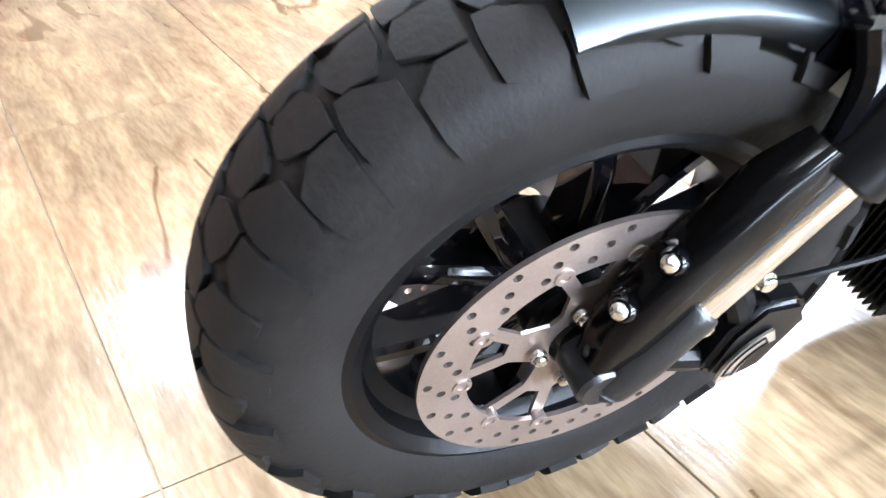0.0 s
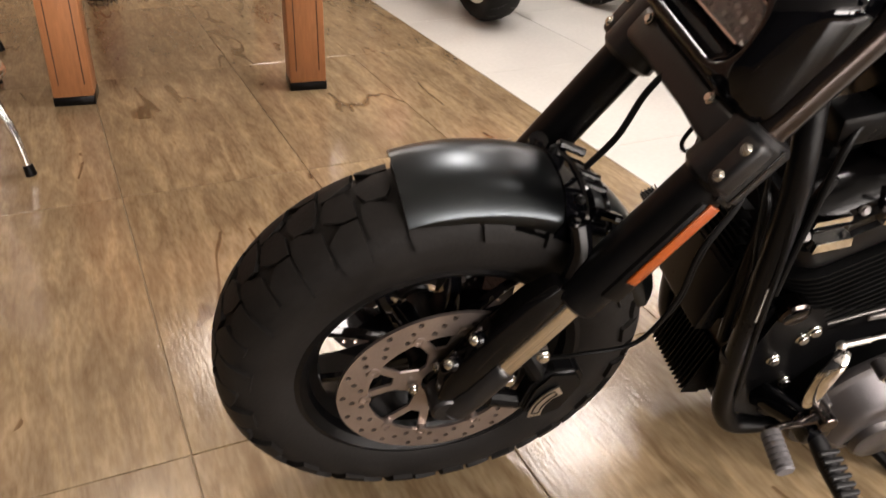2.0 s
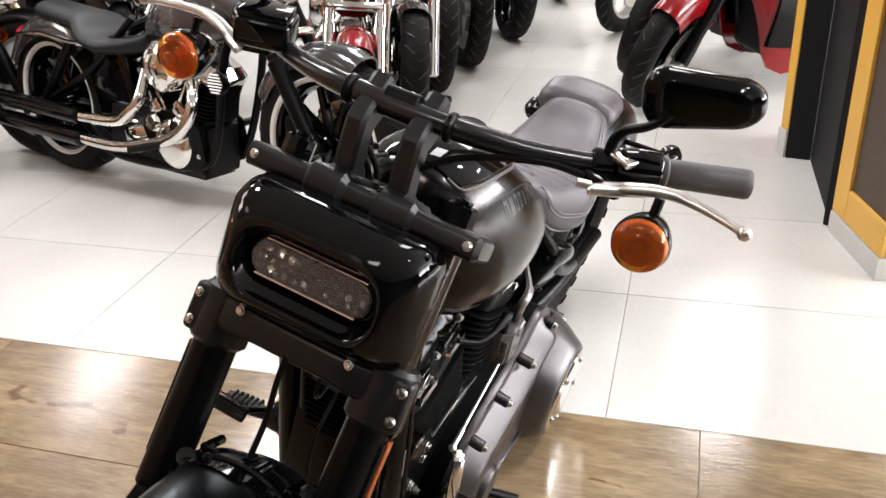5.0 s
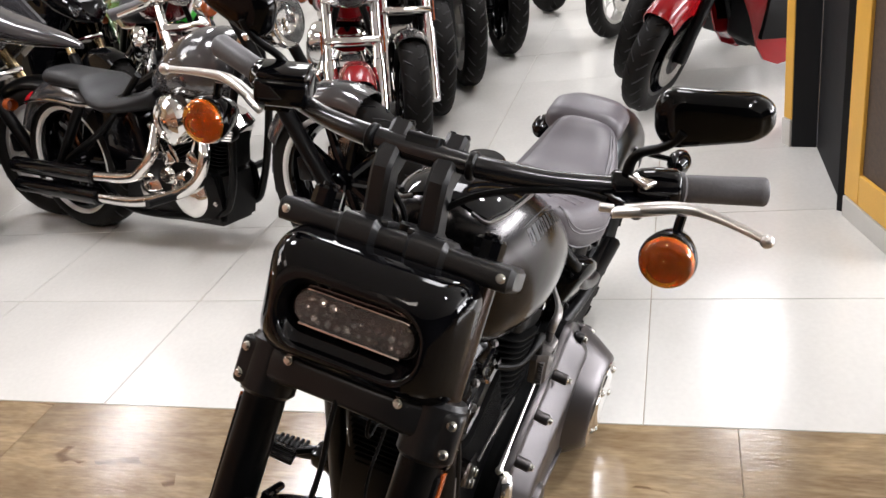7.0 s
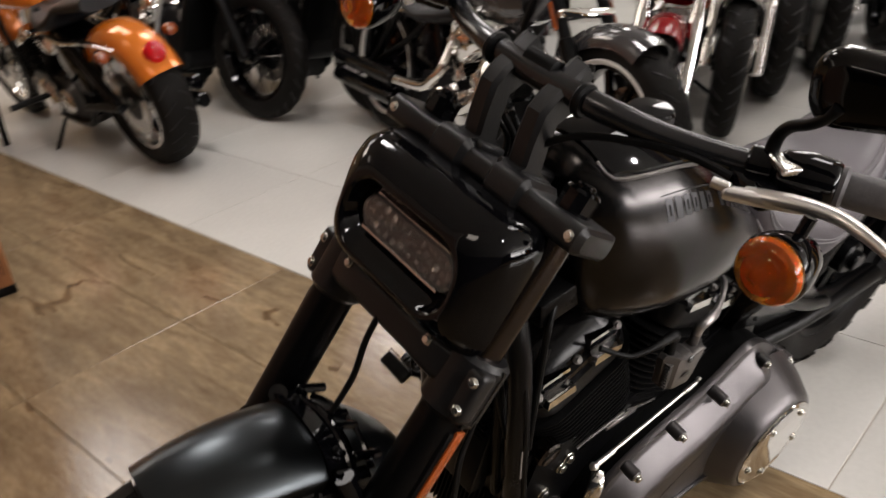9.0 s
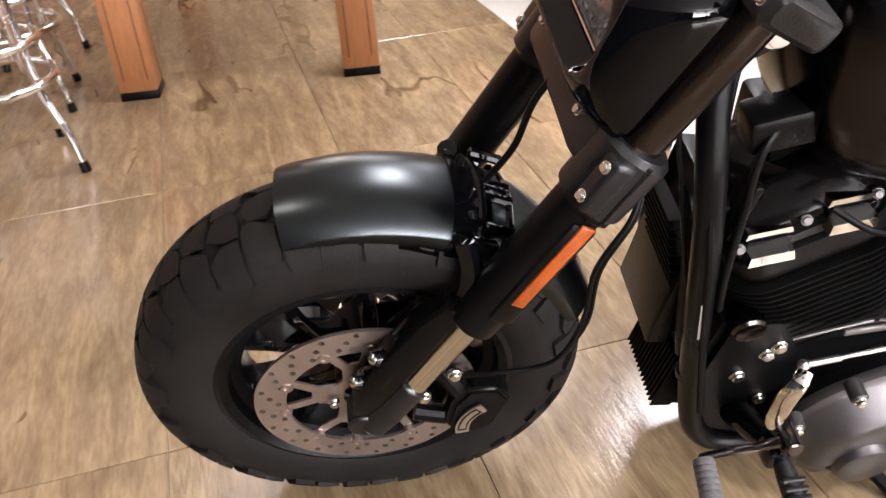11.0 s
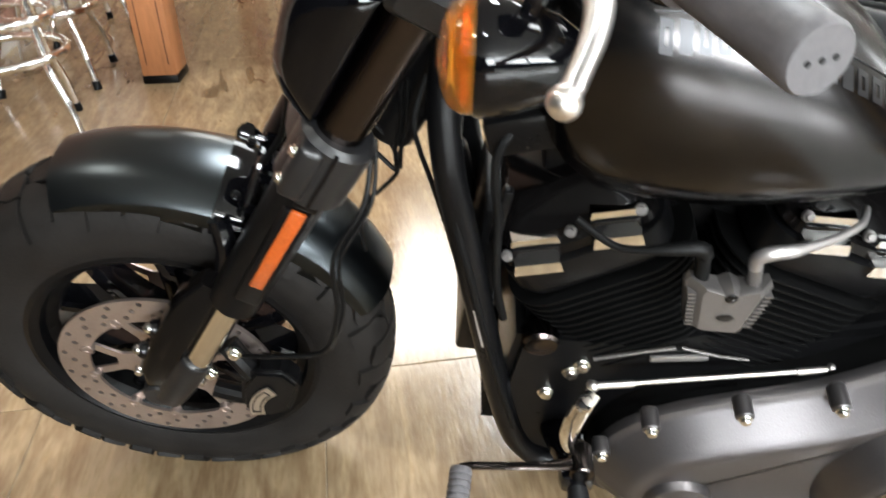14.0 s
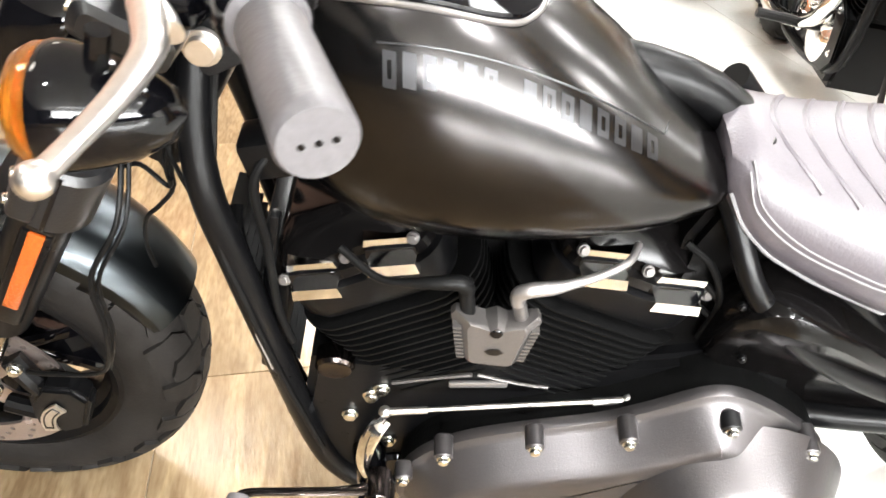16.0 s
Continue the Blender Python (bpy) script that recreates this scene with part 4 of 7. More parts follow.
# -- handlebar, controls, mirrors, signals
BAR = [(0.474, 0.0, 1.062), (0.476, 0.06, 1.062), (0.484, 0.11, 1.06), (0.51, 0.18, 1.054), (0.55, 0.265, 1.053), (0.585, 0.35, 1.06), (0.624, 0.452, 1.068)]
bm = B()
tube(bm, [(u, -v, w) for u, v, w in BAR[:0:-1]] + BAR, [0.0135] * 2 + [0.015] * 2 + [0.0165] * 5 + [0.015] * 2 + [0.0135] * 2, seg=20, smooth=8)
handlebar = part("handlebar", bm, BARB, bike, "satin black handlebar")
for sd in (-1, 1):
    def bar(i, f):
        p, q = Vector(BAR[i]), Vector(BAR[i + 1])
        r = p.lerp(q, f)
        return Vector((r.x, r.y * sd, r.z))
    d = (bar(5, 1) - bar(5, 0)).normalized()
    bm = B()
    g0, g1 = bar(4, 0.9), bar(5, 1.0) + d * 0.004
    prof = [(0.0135, 0.0), (0.0225, 0.002), (0.0235, 0.008), (0.0185, 0.012)]
    Lg = (g1 - g0).length
    prof += [(0.0196, 0.016), (0.0198, Lg * 0.5), (0.0202, Lg - 0.03)]
    prof += [(0.0204, Lg - 0.012), (0.0205, Lg - 0.003), (0.0188, Lg), (0.0002, Lg)]
    lathe(bm, prof, g0, d, 28)
    grip = part("grip", bm, GRIPRUB, handlebar, "grey-black rubber grip")
    bm = B()
    f = frame_of(d)
    for i in (-1, 0, 1):
        rod(bm, g1 + f[1] * 0.008 * i - d * 0.001, g1 + f[1] * 0.008 * i + d * 0.0006, 0.0018, seg=8)
    part("end_slots", bm, GLOSS, grip)
    # switch housing
    bm = B()
    c0, c1 = bar(4, 0.25), bar(4, 0.95)
    tube(bm, [c0, c0.lerp(c1, 0.1), c0.lerp(c1, 0.5), c0.lerp(c1, 0.9), c1], [0.018, 0.026, 0.029, 0.027, 0.019], seg=20, smooth=3)
    sw = part("switch_housing", bm, GLOSS, handlebar, "gloss black switch housing")
    bm = B()
    for i in range(3):
        box(bm, c0.lerp(c1, 0.3 + 0.2 * i) + Vector((0.026, 0, 0.006)), (0.012, 0.01, 0.012), None, 0.002)
    part("buttons", bm, SATIN, sw)
    # lever perch and lever
    bm = B()
    pc = bar(4, 0.1)
    rod(bm, bar(4, -0.08), bar(4, 0.24), 0.0225, seg=20, bev=0.003)
    box(bm, pc + Vector((-0.026, sd * 0.012, -0.01)), (0.034, 0.064, 0.02), Matrix.Rotation(radians(20 * sd), 4, "Z"), 0.006)
    perch = part("lever_perch", bm, GLOSS, handlebar, "gloss black lever perch")
    bm = B()
    box(bm, (0.548, sd * 0.298, 1.073), (0.024, 0.034, 0.01), Matrix.Rotation(radians(28 * sd), 4, "Z"), 0.003, 3)
    part("perch_clamp", bm, STEEL, perch, "polished clamp over the lever perch")
    bm = B()
    loft(bm, [[Vector((0.484 + 0.62 * f * 0.06 + x * 0.9, sd * (0.276 + f * 0.06), 1.048 + f * 0.006 + y)) for x, y in stadium(w, h, 4)] for f, w, h in ((0, 0.012, 0.008), (0.06, 0.022, 0.014), (0.5, 0.026, 0.016), (1.0, 0.024, 0.017), (1.25, 0.019, 0.015))])
    part("lever_root", bm, ALU, perch, "polished lever root")
    if sd < 0:
        bm = B()
        rod(bm, (0.492, -0.277, 1.05), (0.486, -0.258, 1.05), 0.0062, seg=14, bev=0.001)
        part("cable_ferrule", bm, ALU, perch, "bright cable ferrule")
    bm = B()
    tip = Vector((0.503, sd * 0.473, 1.06))
    tube(bm, [(0.5, sd * 0.29, 1.05), (0.507, sd * 0.315, 1.055), (0.519, sd * 0.345, 1.06), (0.528, sd * 0.378, 1.062), (0.523, sd * 0.415, 1.062), (0.512, sd * 0.45, 1.061), (0.504, sd * 0.472, 1.06)], [0.0085, 0.0105, 0.0105, 0.0095, 0.0078, 0.0066, 0.007], seg=16, smooth=6, flat=0.8)
    bmesh.ops.create_icosphere(bm, subdivisions=3, radius=0.0092, matrix=Matrix.Translation(tip))
    part("lever", bm, ALU, handlebar, "polished aluminium hand lever with a ball end")
    # mirror on its bent stalk
    bm = B()
    mc = Vector((0.55, sd * 0.365, 1.183))
    tube(bm, [(0.556, sd * 0.275, 1.066), (0.556, sd * 0.276, 1.092), (0.549, sd * 0.288, 1.113), (0.536, sd * 0.312, 1.132), (0.53, sd * 0.328, 1.149), mc + Vector((-0.024, -sd * 0.029, -0.018))], [0.0085, 0.0075, 0.0068, 0.0062, 0.006, 0.0066], seg=12, smooth=5)
    stalk = part("mirror_stalk", bm, SATIN, handlebar, "bent black mirror stalk")
    bm = B()
    MM = Matrix.Translation(mc) @ Matrix.Rotation(radians(-8 * sd), 4, "Z") @ Matrix.Rotation(radians(12 * sd), 4, "X")
    rim_ = [(x * (1.0 if x * sd < 0 else 1.02), y * (0.9 - 2.5 * x * sd)) for x, y in stadium(0.146, 0.078, 9, 0.82)]
    secs = []
    for dx, sc in ((0.014, 0.97), (0.012, 1.0), (0.002, 1.0), (-0.006, 0.97), (-0.011, 0.9), (-0.013, 0.83), (-0.0165, 0.79), (-0.019, 0.72), (-0.02, 0.4)):
        secs.append([MM @ Vector((dx, x * sc, y * sc)) for x, y in rim_])
    loft(bm, secs)
    mir = part("mirror_shell", bm, SHELLB, stalk, "gloss black oblong mirror shell", sharp=50)
    bm = B()
    loft(bm, [[MM @ Vector((dx, x * 0.93, y * 0.93)) for x, y in rim_] for dx in (0.0142, 0.0152)])
    part("mirror_glass", bm, MIRROR, mir, "mirror glass")
    # turn signal: bullet body, amber dome
    sc_ = Vector((0.458, sd * 0.364, 1.016))
    ax = Vector((-1, 0.0, 0.08)).normalized()
    bm = B()
    lathe(bm, [(0.0365, 0.0), (0.038, -0.004), (0.0375, -0.012), (0.034, -0.028), (0.027, -0.05), (0.016, -0.068), (0.0003, -0.076)], sc_, ax, 32)
    rod(bm, sc_ - ax * 0.03 + Vector((0, 0, 0.02)), sc_ - ax * 0.035 + Vector((0.006, 0, 0.052)), 0.007, seg=10)
    sig = part("turn_signal", bm, GLOSS, handlebar, "gloss black bullet turn signal with an amber lens")
    bm = B()
    lathe(bm, [(0.0003, 0.023), (0.0095, 0.0226), (0.0108, 0.0205), (0.013, 0.0217), (0.021, 0.0198), (0.0225, 0.0178), (0.025, 0.0184), (0.0315, 0.0145), (0.0355, 0.007), (0.036, 0.0), (0.034, 0.0), (0.033, 0.006), (0.028, 0.012), (0.014, 0.016), (0.0003, 0.017)], sc_, ax, 32)
    lens = part("signal_lens", bm, AMBER, sig, "orange amber lens", sharp=60)
    bm = B()
    for i in range(4):
        rr = 0.006 + 0.0075 * i
        lathe(bm, [(rr, 0.002), (rr + 0.003, 0.012 - 0.0015 * i), (rr + 0.006, 0.002)], sc_, ax, 28)
    lathe(bm, [(0.034, 0.002), (0.02, -0.006), (0.0003, -0.008)], sc_, ax, 28)
    part("signal_reflector", bm, AMBERIN, sig, "ringed orange inner lens")
# brake-fluid reservoir on the right
bm = B()
rc = Vector((0.528, 0.262, 1.075))
box(bm, rc, (0.07, 0.085, 0.045), Matrix.Rotation(radians(20), 4, "Z"), 0.01, 3)
box(bm, rc + Vector((0, 0, 0.026)), (0.06, 0.075, 0.012), Matrix.Rotation(radians(20), 4, "Z"), 0.004)
part("fluid_reservoir", bm, GLOSS, handlebar, "gloss black brake fluid reservoir")

# -- front fender: two matte shells joined by a gloss bracket
def fender_shell(bm, C, a0, a1, R, shoulder, hw, skirt, n=18, thick=0.003):
    """An arched shell over a wheel: crown radius R, shoulders lower by shoulder, then straight skirts."""
    C = Vector(C)
    xs = [(-hw - 0.004, -shoulder - skirt), (-hw - 0.003, -shoulder - skirt * 0.4), (-hw, -shoulder)]
    for k in range(1, 12):
        f = -1 + 2 * k / 12
        xs.append((hw * f, -shoulder * (0.25 * f * f + 0.75 * abs(f) ** 4)))
    xs += [(hw, -shoulder), (hw + 0.003, -shoulder - skirt * 0.4), (hw + 0.004, -shoulder - skirt)]
    outer = [(v, R + dr) for v, dr in xs]
    inner = [(v * (1 - thick / hw), r - thick) for v, r in outer[::-1]]
    rings = []
    for i in range(n + 1):
        a = radians(a0 + (a1 - a0) * i / n)
        rings.append(ring(bm, [C + Vector((math.sin(a) * r, v, math.cos(a) * r)) for v, r in outer + inner]))
    skin(bm, rings)
    return bm


def guard_shell(bm, C, a0, a1, crown, shoulder, hw, skirt, flare=0.001, n=20, thick=0.003):
    """An arched shell with a crease at each shoulder; shoulder, hw and skirt run from the first value at a0 to the second at a1."""
    C = Vector(C)
    rings = []
    for i in range(n + 1):
        f = i / n
        a = radians(a0 + (a1 - a0) * f)
        sh, w, sk = (q[0] + (q[1] - q[0]) * f for q in (shoulder, hw, skirt))
        half = []
        for k in range(8):
            x = k / 7
            half.append((w * x, -sh * (0.3 * x ** 2 + 0.7 * x ** 3.4)))
        half += [(w + 0.0012, -sh - 0.0022), (w + flare * 0.5, -sh - sk * 0.5), (w + flare, -sh - sk)]
        outer = [(-v, crown + d) for v, d in half[:0:-1]] + [(v, crown + d) for v, d in half]
        inner = [(v * (1 - thick / w), r - thick) for v, r in outer[::-1]]
        rings.append(ring(bm, [C + Vector((math.sin(a) * r, v, math.cos(a) * r)) for v, r in outer + inner]))
    skin(bm, rings)
    return bm


GUARD = AXLE + Vector((0, 0.007, 0))
bm = B()
guard_shell(bm, GUARD, -12.8, 25, 0.343, (0.034, 0.024), (0.072, 0.077), (0.004, 0.034))
front_fender = part("front_fender", bm, FENDERP, bike, "matte black short front fender", sharp=50)
bm = B()
guard_shell(bm, GUARD, 33, 72, 0.347, (0.026, 0.03), (0.077, 0.073), (0.05, 0.012))
part("rear_section", bm, FENDERP, front_fender, sharp=50)
bm = B()
guard_shell(bm, GUARD, 24.2, 30.5, 0.3465, (0.026, 0.026), (0.0795, 0.0795), (0.045, 0.045), n=5, thick=0.006)
bracket = part("fender_bracket", bm, GLOSS, front_fender, "gloss black fender bracket with struts", sharp=50)
bm = B()
for v in (-0.07, -0.012, 0.012, 0.07):
    rod(bm, GUARD + Vector((math.sin(radians(30)) * 0.344, v, math.cos(radians(30)) * 0.344)), GUARD + Vector((math.sin(radians(38)) * 0.35, v, math.cos(radians(38)) * 0.35)), 0.007, seg=8, bev=0.002)
for a in (30.6, 37.5):
    tube(bm, [GUARD + Vector((math.sin(radians(a)) * (0.347 - 0.02 * f * f), 0.076 * f, math.cos(radians(a)) * (0.347 - 0.02 * f * f))) for f in (-1, -0.6, 0, 0.6, 1)], 0.0062, seg=8, smooth=3)
part("bracket_frame", bm, GLOSS, bracket, "open cast frame between the two fender shells")
for v in (-0.079, 0.079):
    p0 = AXLE + Vector((math.sin(radians(25)) * 0.327, v, math.cos(radians(25)) * 0.327))
    p1 = AXLE + Vector((math.sin(radians(33.5)) * 0.332, v, math.cos(radians(33.5)) * 0.332))
    bm = B()
    tube(bm, [p0, p1], 0.011, seg=8, smooth=1, flat=0.6)
    part("bracket_rib", bm, GLOSS, bracket)
for sd in (-1, 1):
    bm = B()
    tube(bm, [AXLE + Vector((0.145, sd * 0.084, 0.3)), AXLE + Vector((0.15, sd * 0.1, 0.26)), AXLE + Vector((0.13, sd * 0.112, 0.2)), AXLE + Vector((0.11, sd * 0.112, 0.14))], [0.014, 0.014, 0.012, 0.012], seg=10, smooth=4)
    part("strut", bm, GLOSS, bracket)
for a in (27.8,):
    for v in (-0.053, 0.053):
        rr = 0.343
        bolt(bracket, GUARD + Vector((math.sin(radians(a)) * rr, v, math.cos(radians(a)) * rr)), (math.sin(radians(a)), v * 4, math.cos(radians(a))), 0.0048, 0.004, SATIN)
bm = B()
tube(bm, [(0.27, 0.005, 0.79), (0.242, 0, 0.756), (0.23, 0, 0.73), (0.213, 0, 0.677), (0.18, 0, 0.629)], 0.0045, seg=8)
part("brake_hose", bm, CABLE, front_fender, "thin black brake hose")
bm = B()
tube(bm, [fk(0.21, -0.03, -0.09), fk(0.16, -0.05, -0.13), fk(0.08, -0.05, -0.15), fk(0.0, -0.09, -0.155), fk(-0.09, -0.11, -0.15), fk(-0.15, -0.06, -0.14), fk(-0.19, -0.03, -0.125)], 0.0034, seg=8)
part("caliper_hose", bm, CABLE, front_fender, "black hose curling down to the caliper")
bm = B()
tube(bm, [fk(0.21, -0.035, -0.08), fk(0.16, -0.058, -0.125), fk(0.08, -0.058, -0.148), fk(0.0, -0.098, -0.153), fk(-0.08, -0.115, -0.15)], 0.0028, seg=8)
part("sensor_cable", bm, CABLE, front_fender, "thin black sensor cable")


# -- fuel tank
def tank_section(u, lo, hi, hw, wide=0.42, k=44, px=2.3):
    """A tank's cross-section at u: widest below the middle, flat-bottomed, crowned top."""
    mid = lo + (hi - lo) * wide
    out = []
    for i in range(k):
        t = 2 * math.pi * i / k
        c, s = math.cos(t), math.sin(t)
        x = hw * math.copysign(abs(c) ** (2 / px), c)
        y = (hi - mid) * abs(s) ** (2 / 2.0) if s >= 0 else -(mid - lo) * abs(s) ** (2 / 2.5)
        out.append(Vector((u, x, mid + y)))
    return out


TANK = [(0.505, 0.79, 0.855, 0.03), (0.512, 0.75, 0.90, 0.07), (0.53, 0.705, 0.935, 0.106), (0.56, 0.667, 0.955, 0.13), (0.61, 0.648, 0.962, 0.148), (0.67, 0.641, 0.952, 0.155), (0.73, 0.641, 0.925, 0.153), (0.79, 0.648, 0.885, 0.145),
        (0.85, 0.658, 0.835, 0.13), (0.9, 0.67, 0.788, 0.111), (0.945, 0.684, 0.748, 0.087), (0.967, 0.693, 0.725, 0.064), (0.977, 0.698, 0.713, 0.042)]
us = np.linspace(0.505, 0.977, 34)


def smooth_col(c):
    P = cat([(r[0], r[c], 0) for r in TANK], 8)
    return np.interp(us, [p.x for p in P], [p.y for p in P])


lo_, hi_, hw_ = smooth_col(1), smooth_col(2), smooth_col(3)
bm = B()
loft(bm, [tank_section(u, a, b, h) for u, a, b, h in zip(us, lo_, hi_, hw_)])
tank = part("fuel_tank", bm, DENIM, bike, "matte dark grey teardrop fuel tank", sharp=70)


def tank_at(u, t, lift=0.001):
    """A place on the tank's skin; t the angle up from its left side."""
    a, b, h = (float(np.interp(u, us, c)) for c in (lo_, hi_, hw_))
    mid = a + (b - a) * 0.42
    c, s = math.cos(t), math.sin(t)
    return Vector((u, -(h + lift) * abs(c) ** (2 / 2.3), mid + (b - mid + lift) * s))


# console along the top, filler cap
def crown(u, v):
    """Height of the tank's upper skin at u, v."""
    a, b, h = (float(np.interp(u, us, c)) for c in (lo_, hi_, hw_))
    mid = a + (b - a) * 0.42
    c = min(abs(v) / h, 0.99) ** 1.15
    return mid + (b - mid) * math.sqrt(1 - c * c)


CONSOLE = [(0.55, 0.05), (0.558, 0.076), (0.6, 0.09), (0.66, 0.092), (0.71, 0.086), (0.738, 0.075), (0.755, 0.055), (0.763, 0.03)]
bm = B()
secs = []
for u, hw in CONSOLE:
    top_ = [Vector((u, hw * f, crown(u, hw * f) + (0.006 if abs(f) < 1 else -0.004))) for f in (-1, -0.97, -0.7, -0.35, 0, 0.35, 0.7, 0.97, 1)]
    secs.append(top_ + [Vector((u, hw * 0.5, crown(u, hw) - 0.01)), Vector((u, -hw * 0.5, crown(u, hw) - 0.01))])
loft(bm, secs)
console = part("tank_console", bm, GLOSS, tank, "gloss black console panel on the tank's crown")
bm = B()
loop = [(u, -hw) for u, hw in CONSOLE] + [(u, hw) for u, hw in CONSOLE[::-1]]
tube(bm, [Vector((u, v * 1.015, crown(u, v * 1.015) + 0.002)) for u, v in loop], 0.003, seg=8, smooth=3)
part("console_trim", bm, COILM, console, "bright trim round the console")
bm = B()
tp = float(np.interp(0.7, us, hi_))
lathe(bm, [(0.034, 0.0), (0.034, 0.012), (0.03, 0.016), (0.0003, 0.018)], (0.7, 0.0, tp + 0.006), (0, 0, 1), 28)
part("filler_cap", bm, GLOSS, console)


# the lettering is a maker's name: a row of plain block shapes stands for it
n_blocks = 15
for i in range(n_blocks):
    if i == 6:
        continue
    bm = B()
    f0, f1 = (i + 0.12) / n_blocks, (i + 0.8) / n_blocks
    u0, u1 = 0.618 + 0.262 * f0, 0.618 + 0.262 * f1
    t0, t1 = 30 + 7 * min(1, 2.4 * f0), 41 + 10 * f0
    grid = []
    for a in range(4):
        u = u0 + (u1 - u0) * a / 3
        grid.append([bm.verts.new(tank_at(u, radians(t0 + (t1 - t0) * b / 4), 0.0004)) for b in range(5)])
    for a in range(3):
        for b in range(4):
            if not (i % 3 != 1 and a == 1 and b in (1, 2)):
                bm.faces.new((grid[a][b], grid[a + 1][b], grid[a + 1][b + 1], grid[a][b + 1]))
    part("lettering_block", bm, DECAL, tank, "dark block shape in the row along the tank's flank")
bm = B()
tube(bm, [tank_at(u, radians(43 + 12 * (u - 0.62) / 0.26), 0.0) for u in np.linspace(0.615, 0.885, 14)] + [tank_at(0.892, radians(66), 0.0)], 0.0009, seg=6, smooth=1)
part("pinstripe", bm, DECAL, tank)

# the tank runs slightly to the left towards its rear
for ob in [tank] + list(tank.children_recursive):
    for vert in ob.data.vertices:
        vert.co.y += -0.012 - 0.07 * (vert.co.x - 0.6)

# -- frame
bm = B()
for sd in (-1, 1):
    tube(bm, [(0.432, sd * 0.03, 0.86), (0.418, sd * 0.07, 0.78), (0.42, sd * 0.1, 0.7), (0.434, sd * 0.108, 0.6), (0.452, sd * 0.11, 0.45), (0.482, sd * 0.112, 0.23), (0.512, sd * 0.113, 0.135), (0.57, sd * 0.115, 0.095), (0.75, sd * 0.115, 0.09), (1.1, sd * 0.11, 0.1), (1.25, sd * 0.1, 0.15)], 0.0185, seg=16)
    tube(bm, [(1.0, sd * 0.06, 0.74), (1.06, sd * 0.085, 0.66), (1.15, sd * 0.1, 0.54), (1.26, sd * 0.105, 0.42), (1.4, sd * 0.12, 0.34), (1.6, sd * 0.125, 0.33)], 0.017, seg=14)
tube(bm, [(0.42, 0, 0.88), (0.55, 0, 0.88), (0.75, 0, 0.82), (0.95, 0, 0.76), (1.1, 0, 0.6)], 0.028, seg=14)
rod(bm, fk(0.17, -0.062, 0), fk(0.46, -0.062, 0), 0.034, seg=24, bev=0.004)
bike_frame = part("frame", bm, SATIN, bike, "black tubular steel frame")
bm = B()
box(bm, (0.455, 0, 0.875), (0.07, 0.154, 0.085), Matrix.Rotation(radians(-25), 4, "Y"), 0.01)
part("neck_gusset", bm, CASTBLK, bike_frame)
bolt(bike_frame, (0.452, -0.093, 0.873), (0, -1, 0.1), 0.014, 0.012, ALU)
bm = B()
box(bm, (0.4495, -0.1285, 0.45), (0.007, 0.002, 0.075), Matrix.Rotation(radians(-7), 4, "Y"), 0.0006)
part("frame_sticker", bm, material("pale_label", (0.22, 0.2, 0.18), 0.5, vary=0.1), bike_frame, "small pale label on the frame tube")
for w, r in ((0.3, 0.0215),):
    bm = B()
    u = 0.472
    rod(bm, (u, -0.107, w - 0.009), (u - 0.002, -0.1055, w + 0.009), r, seg=18, bev=0.002)
    part("tube_collar", bm, CASTBLK, bike_frame)
# oil cooler between the downtubes, with its frame and fins, and the finned regulator under it
bm = B()
box(bm, (0.452, 0.01, 0.46), (0.035, 0.15, 0.28), Matrix.Rotation(radians(10), 4, "Y"), 0.006)
for sd in (-1, 1):
    tube(bm, [(0.425, sd * 0.04, 0.62), (0.43, sd * 0.07, 0.58), (0.452, sd * 0.072, 0.4), (0.468, sd * 0.07, 0.3)], 0.009, seg=10)
cooler = part("oil_cooler", bm, SATIN, bike, "black oil cooler between the frame's downtubes")
fin_me = None
for i in range(15):
    if fin_me is None:
        bm = B()
        box(bm, (0, 0, 0), (0.02, 0.12, 0.0025), Matrix.Rotation(radians(10), 4, "Y"))
        fin_me = finish(bm, "fin", FINBLK, smooth=False)
    fin = new("fin", fin_me)
    fin.parent = cooler
    fin.location = (0.436 - 0.0032 * (i - 7), 0, 0.46 + (i - 7) * 0.017)
bm = B()
box(bm, (0.498, 0.0, 0.2), (0.03, 0.13, 0.12), Matrix.Rotation(radians(12), 4, "Y"), 0.006)
regulator = part("regulator", bm, FINBLK, bike, "black finned voltage regulator low on the frame", smooth=False)
for i in range(15):
    bm = B()
    box(bm, (0.474, -0.066 + 0.0095 * i, 0.205), (0.036, 0.0035, 0.118), Matrix.Rotation(radians(12), 4, "Y"), 0.001, 1)
    part("fin", bm, FINBLK, regulator, smooth=False)

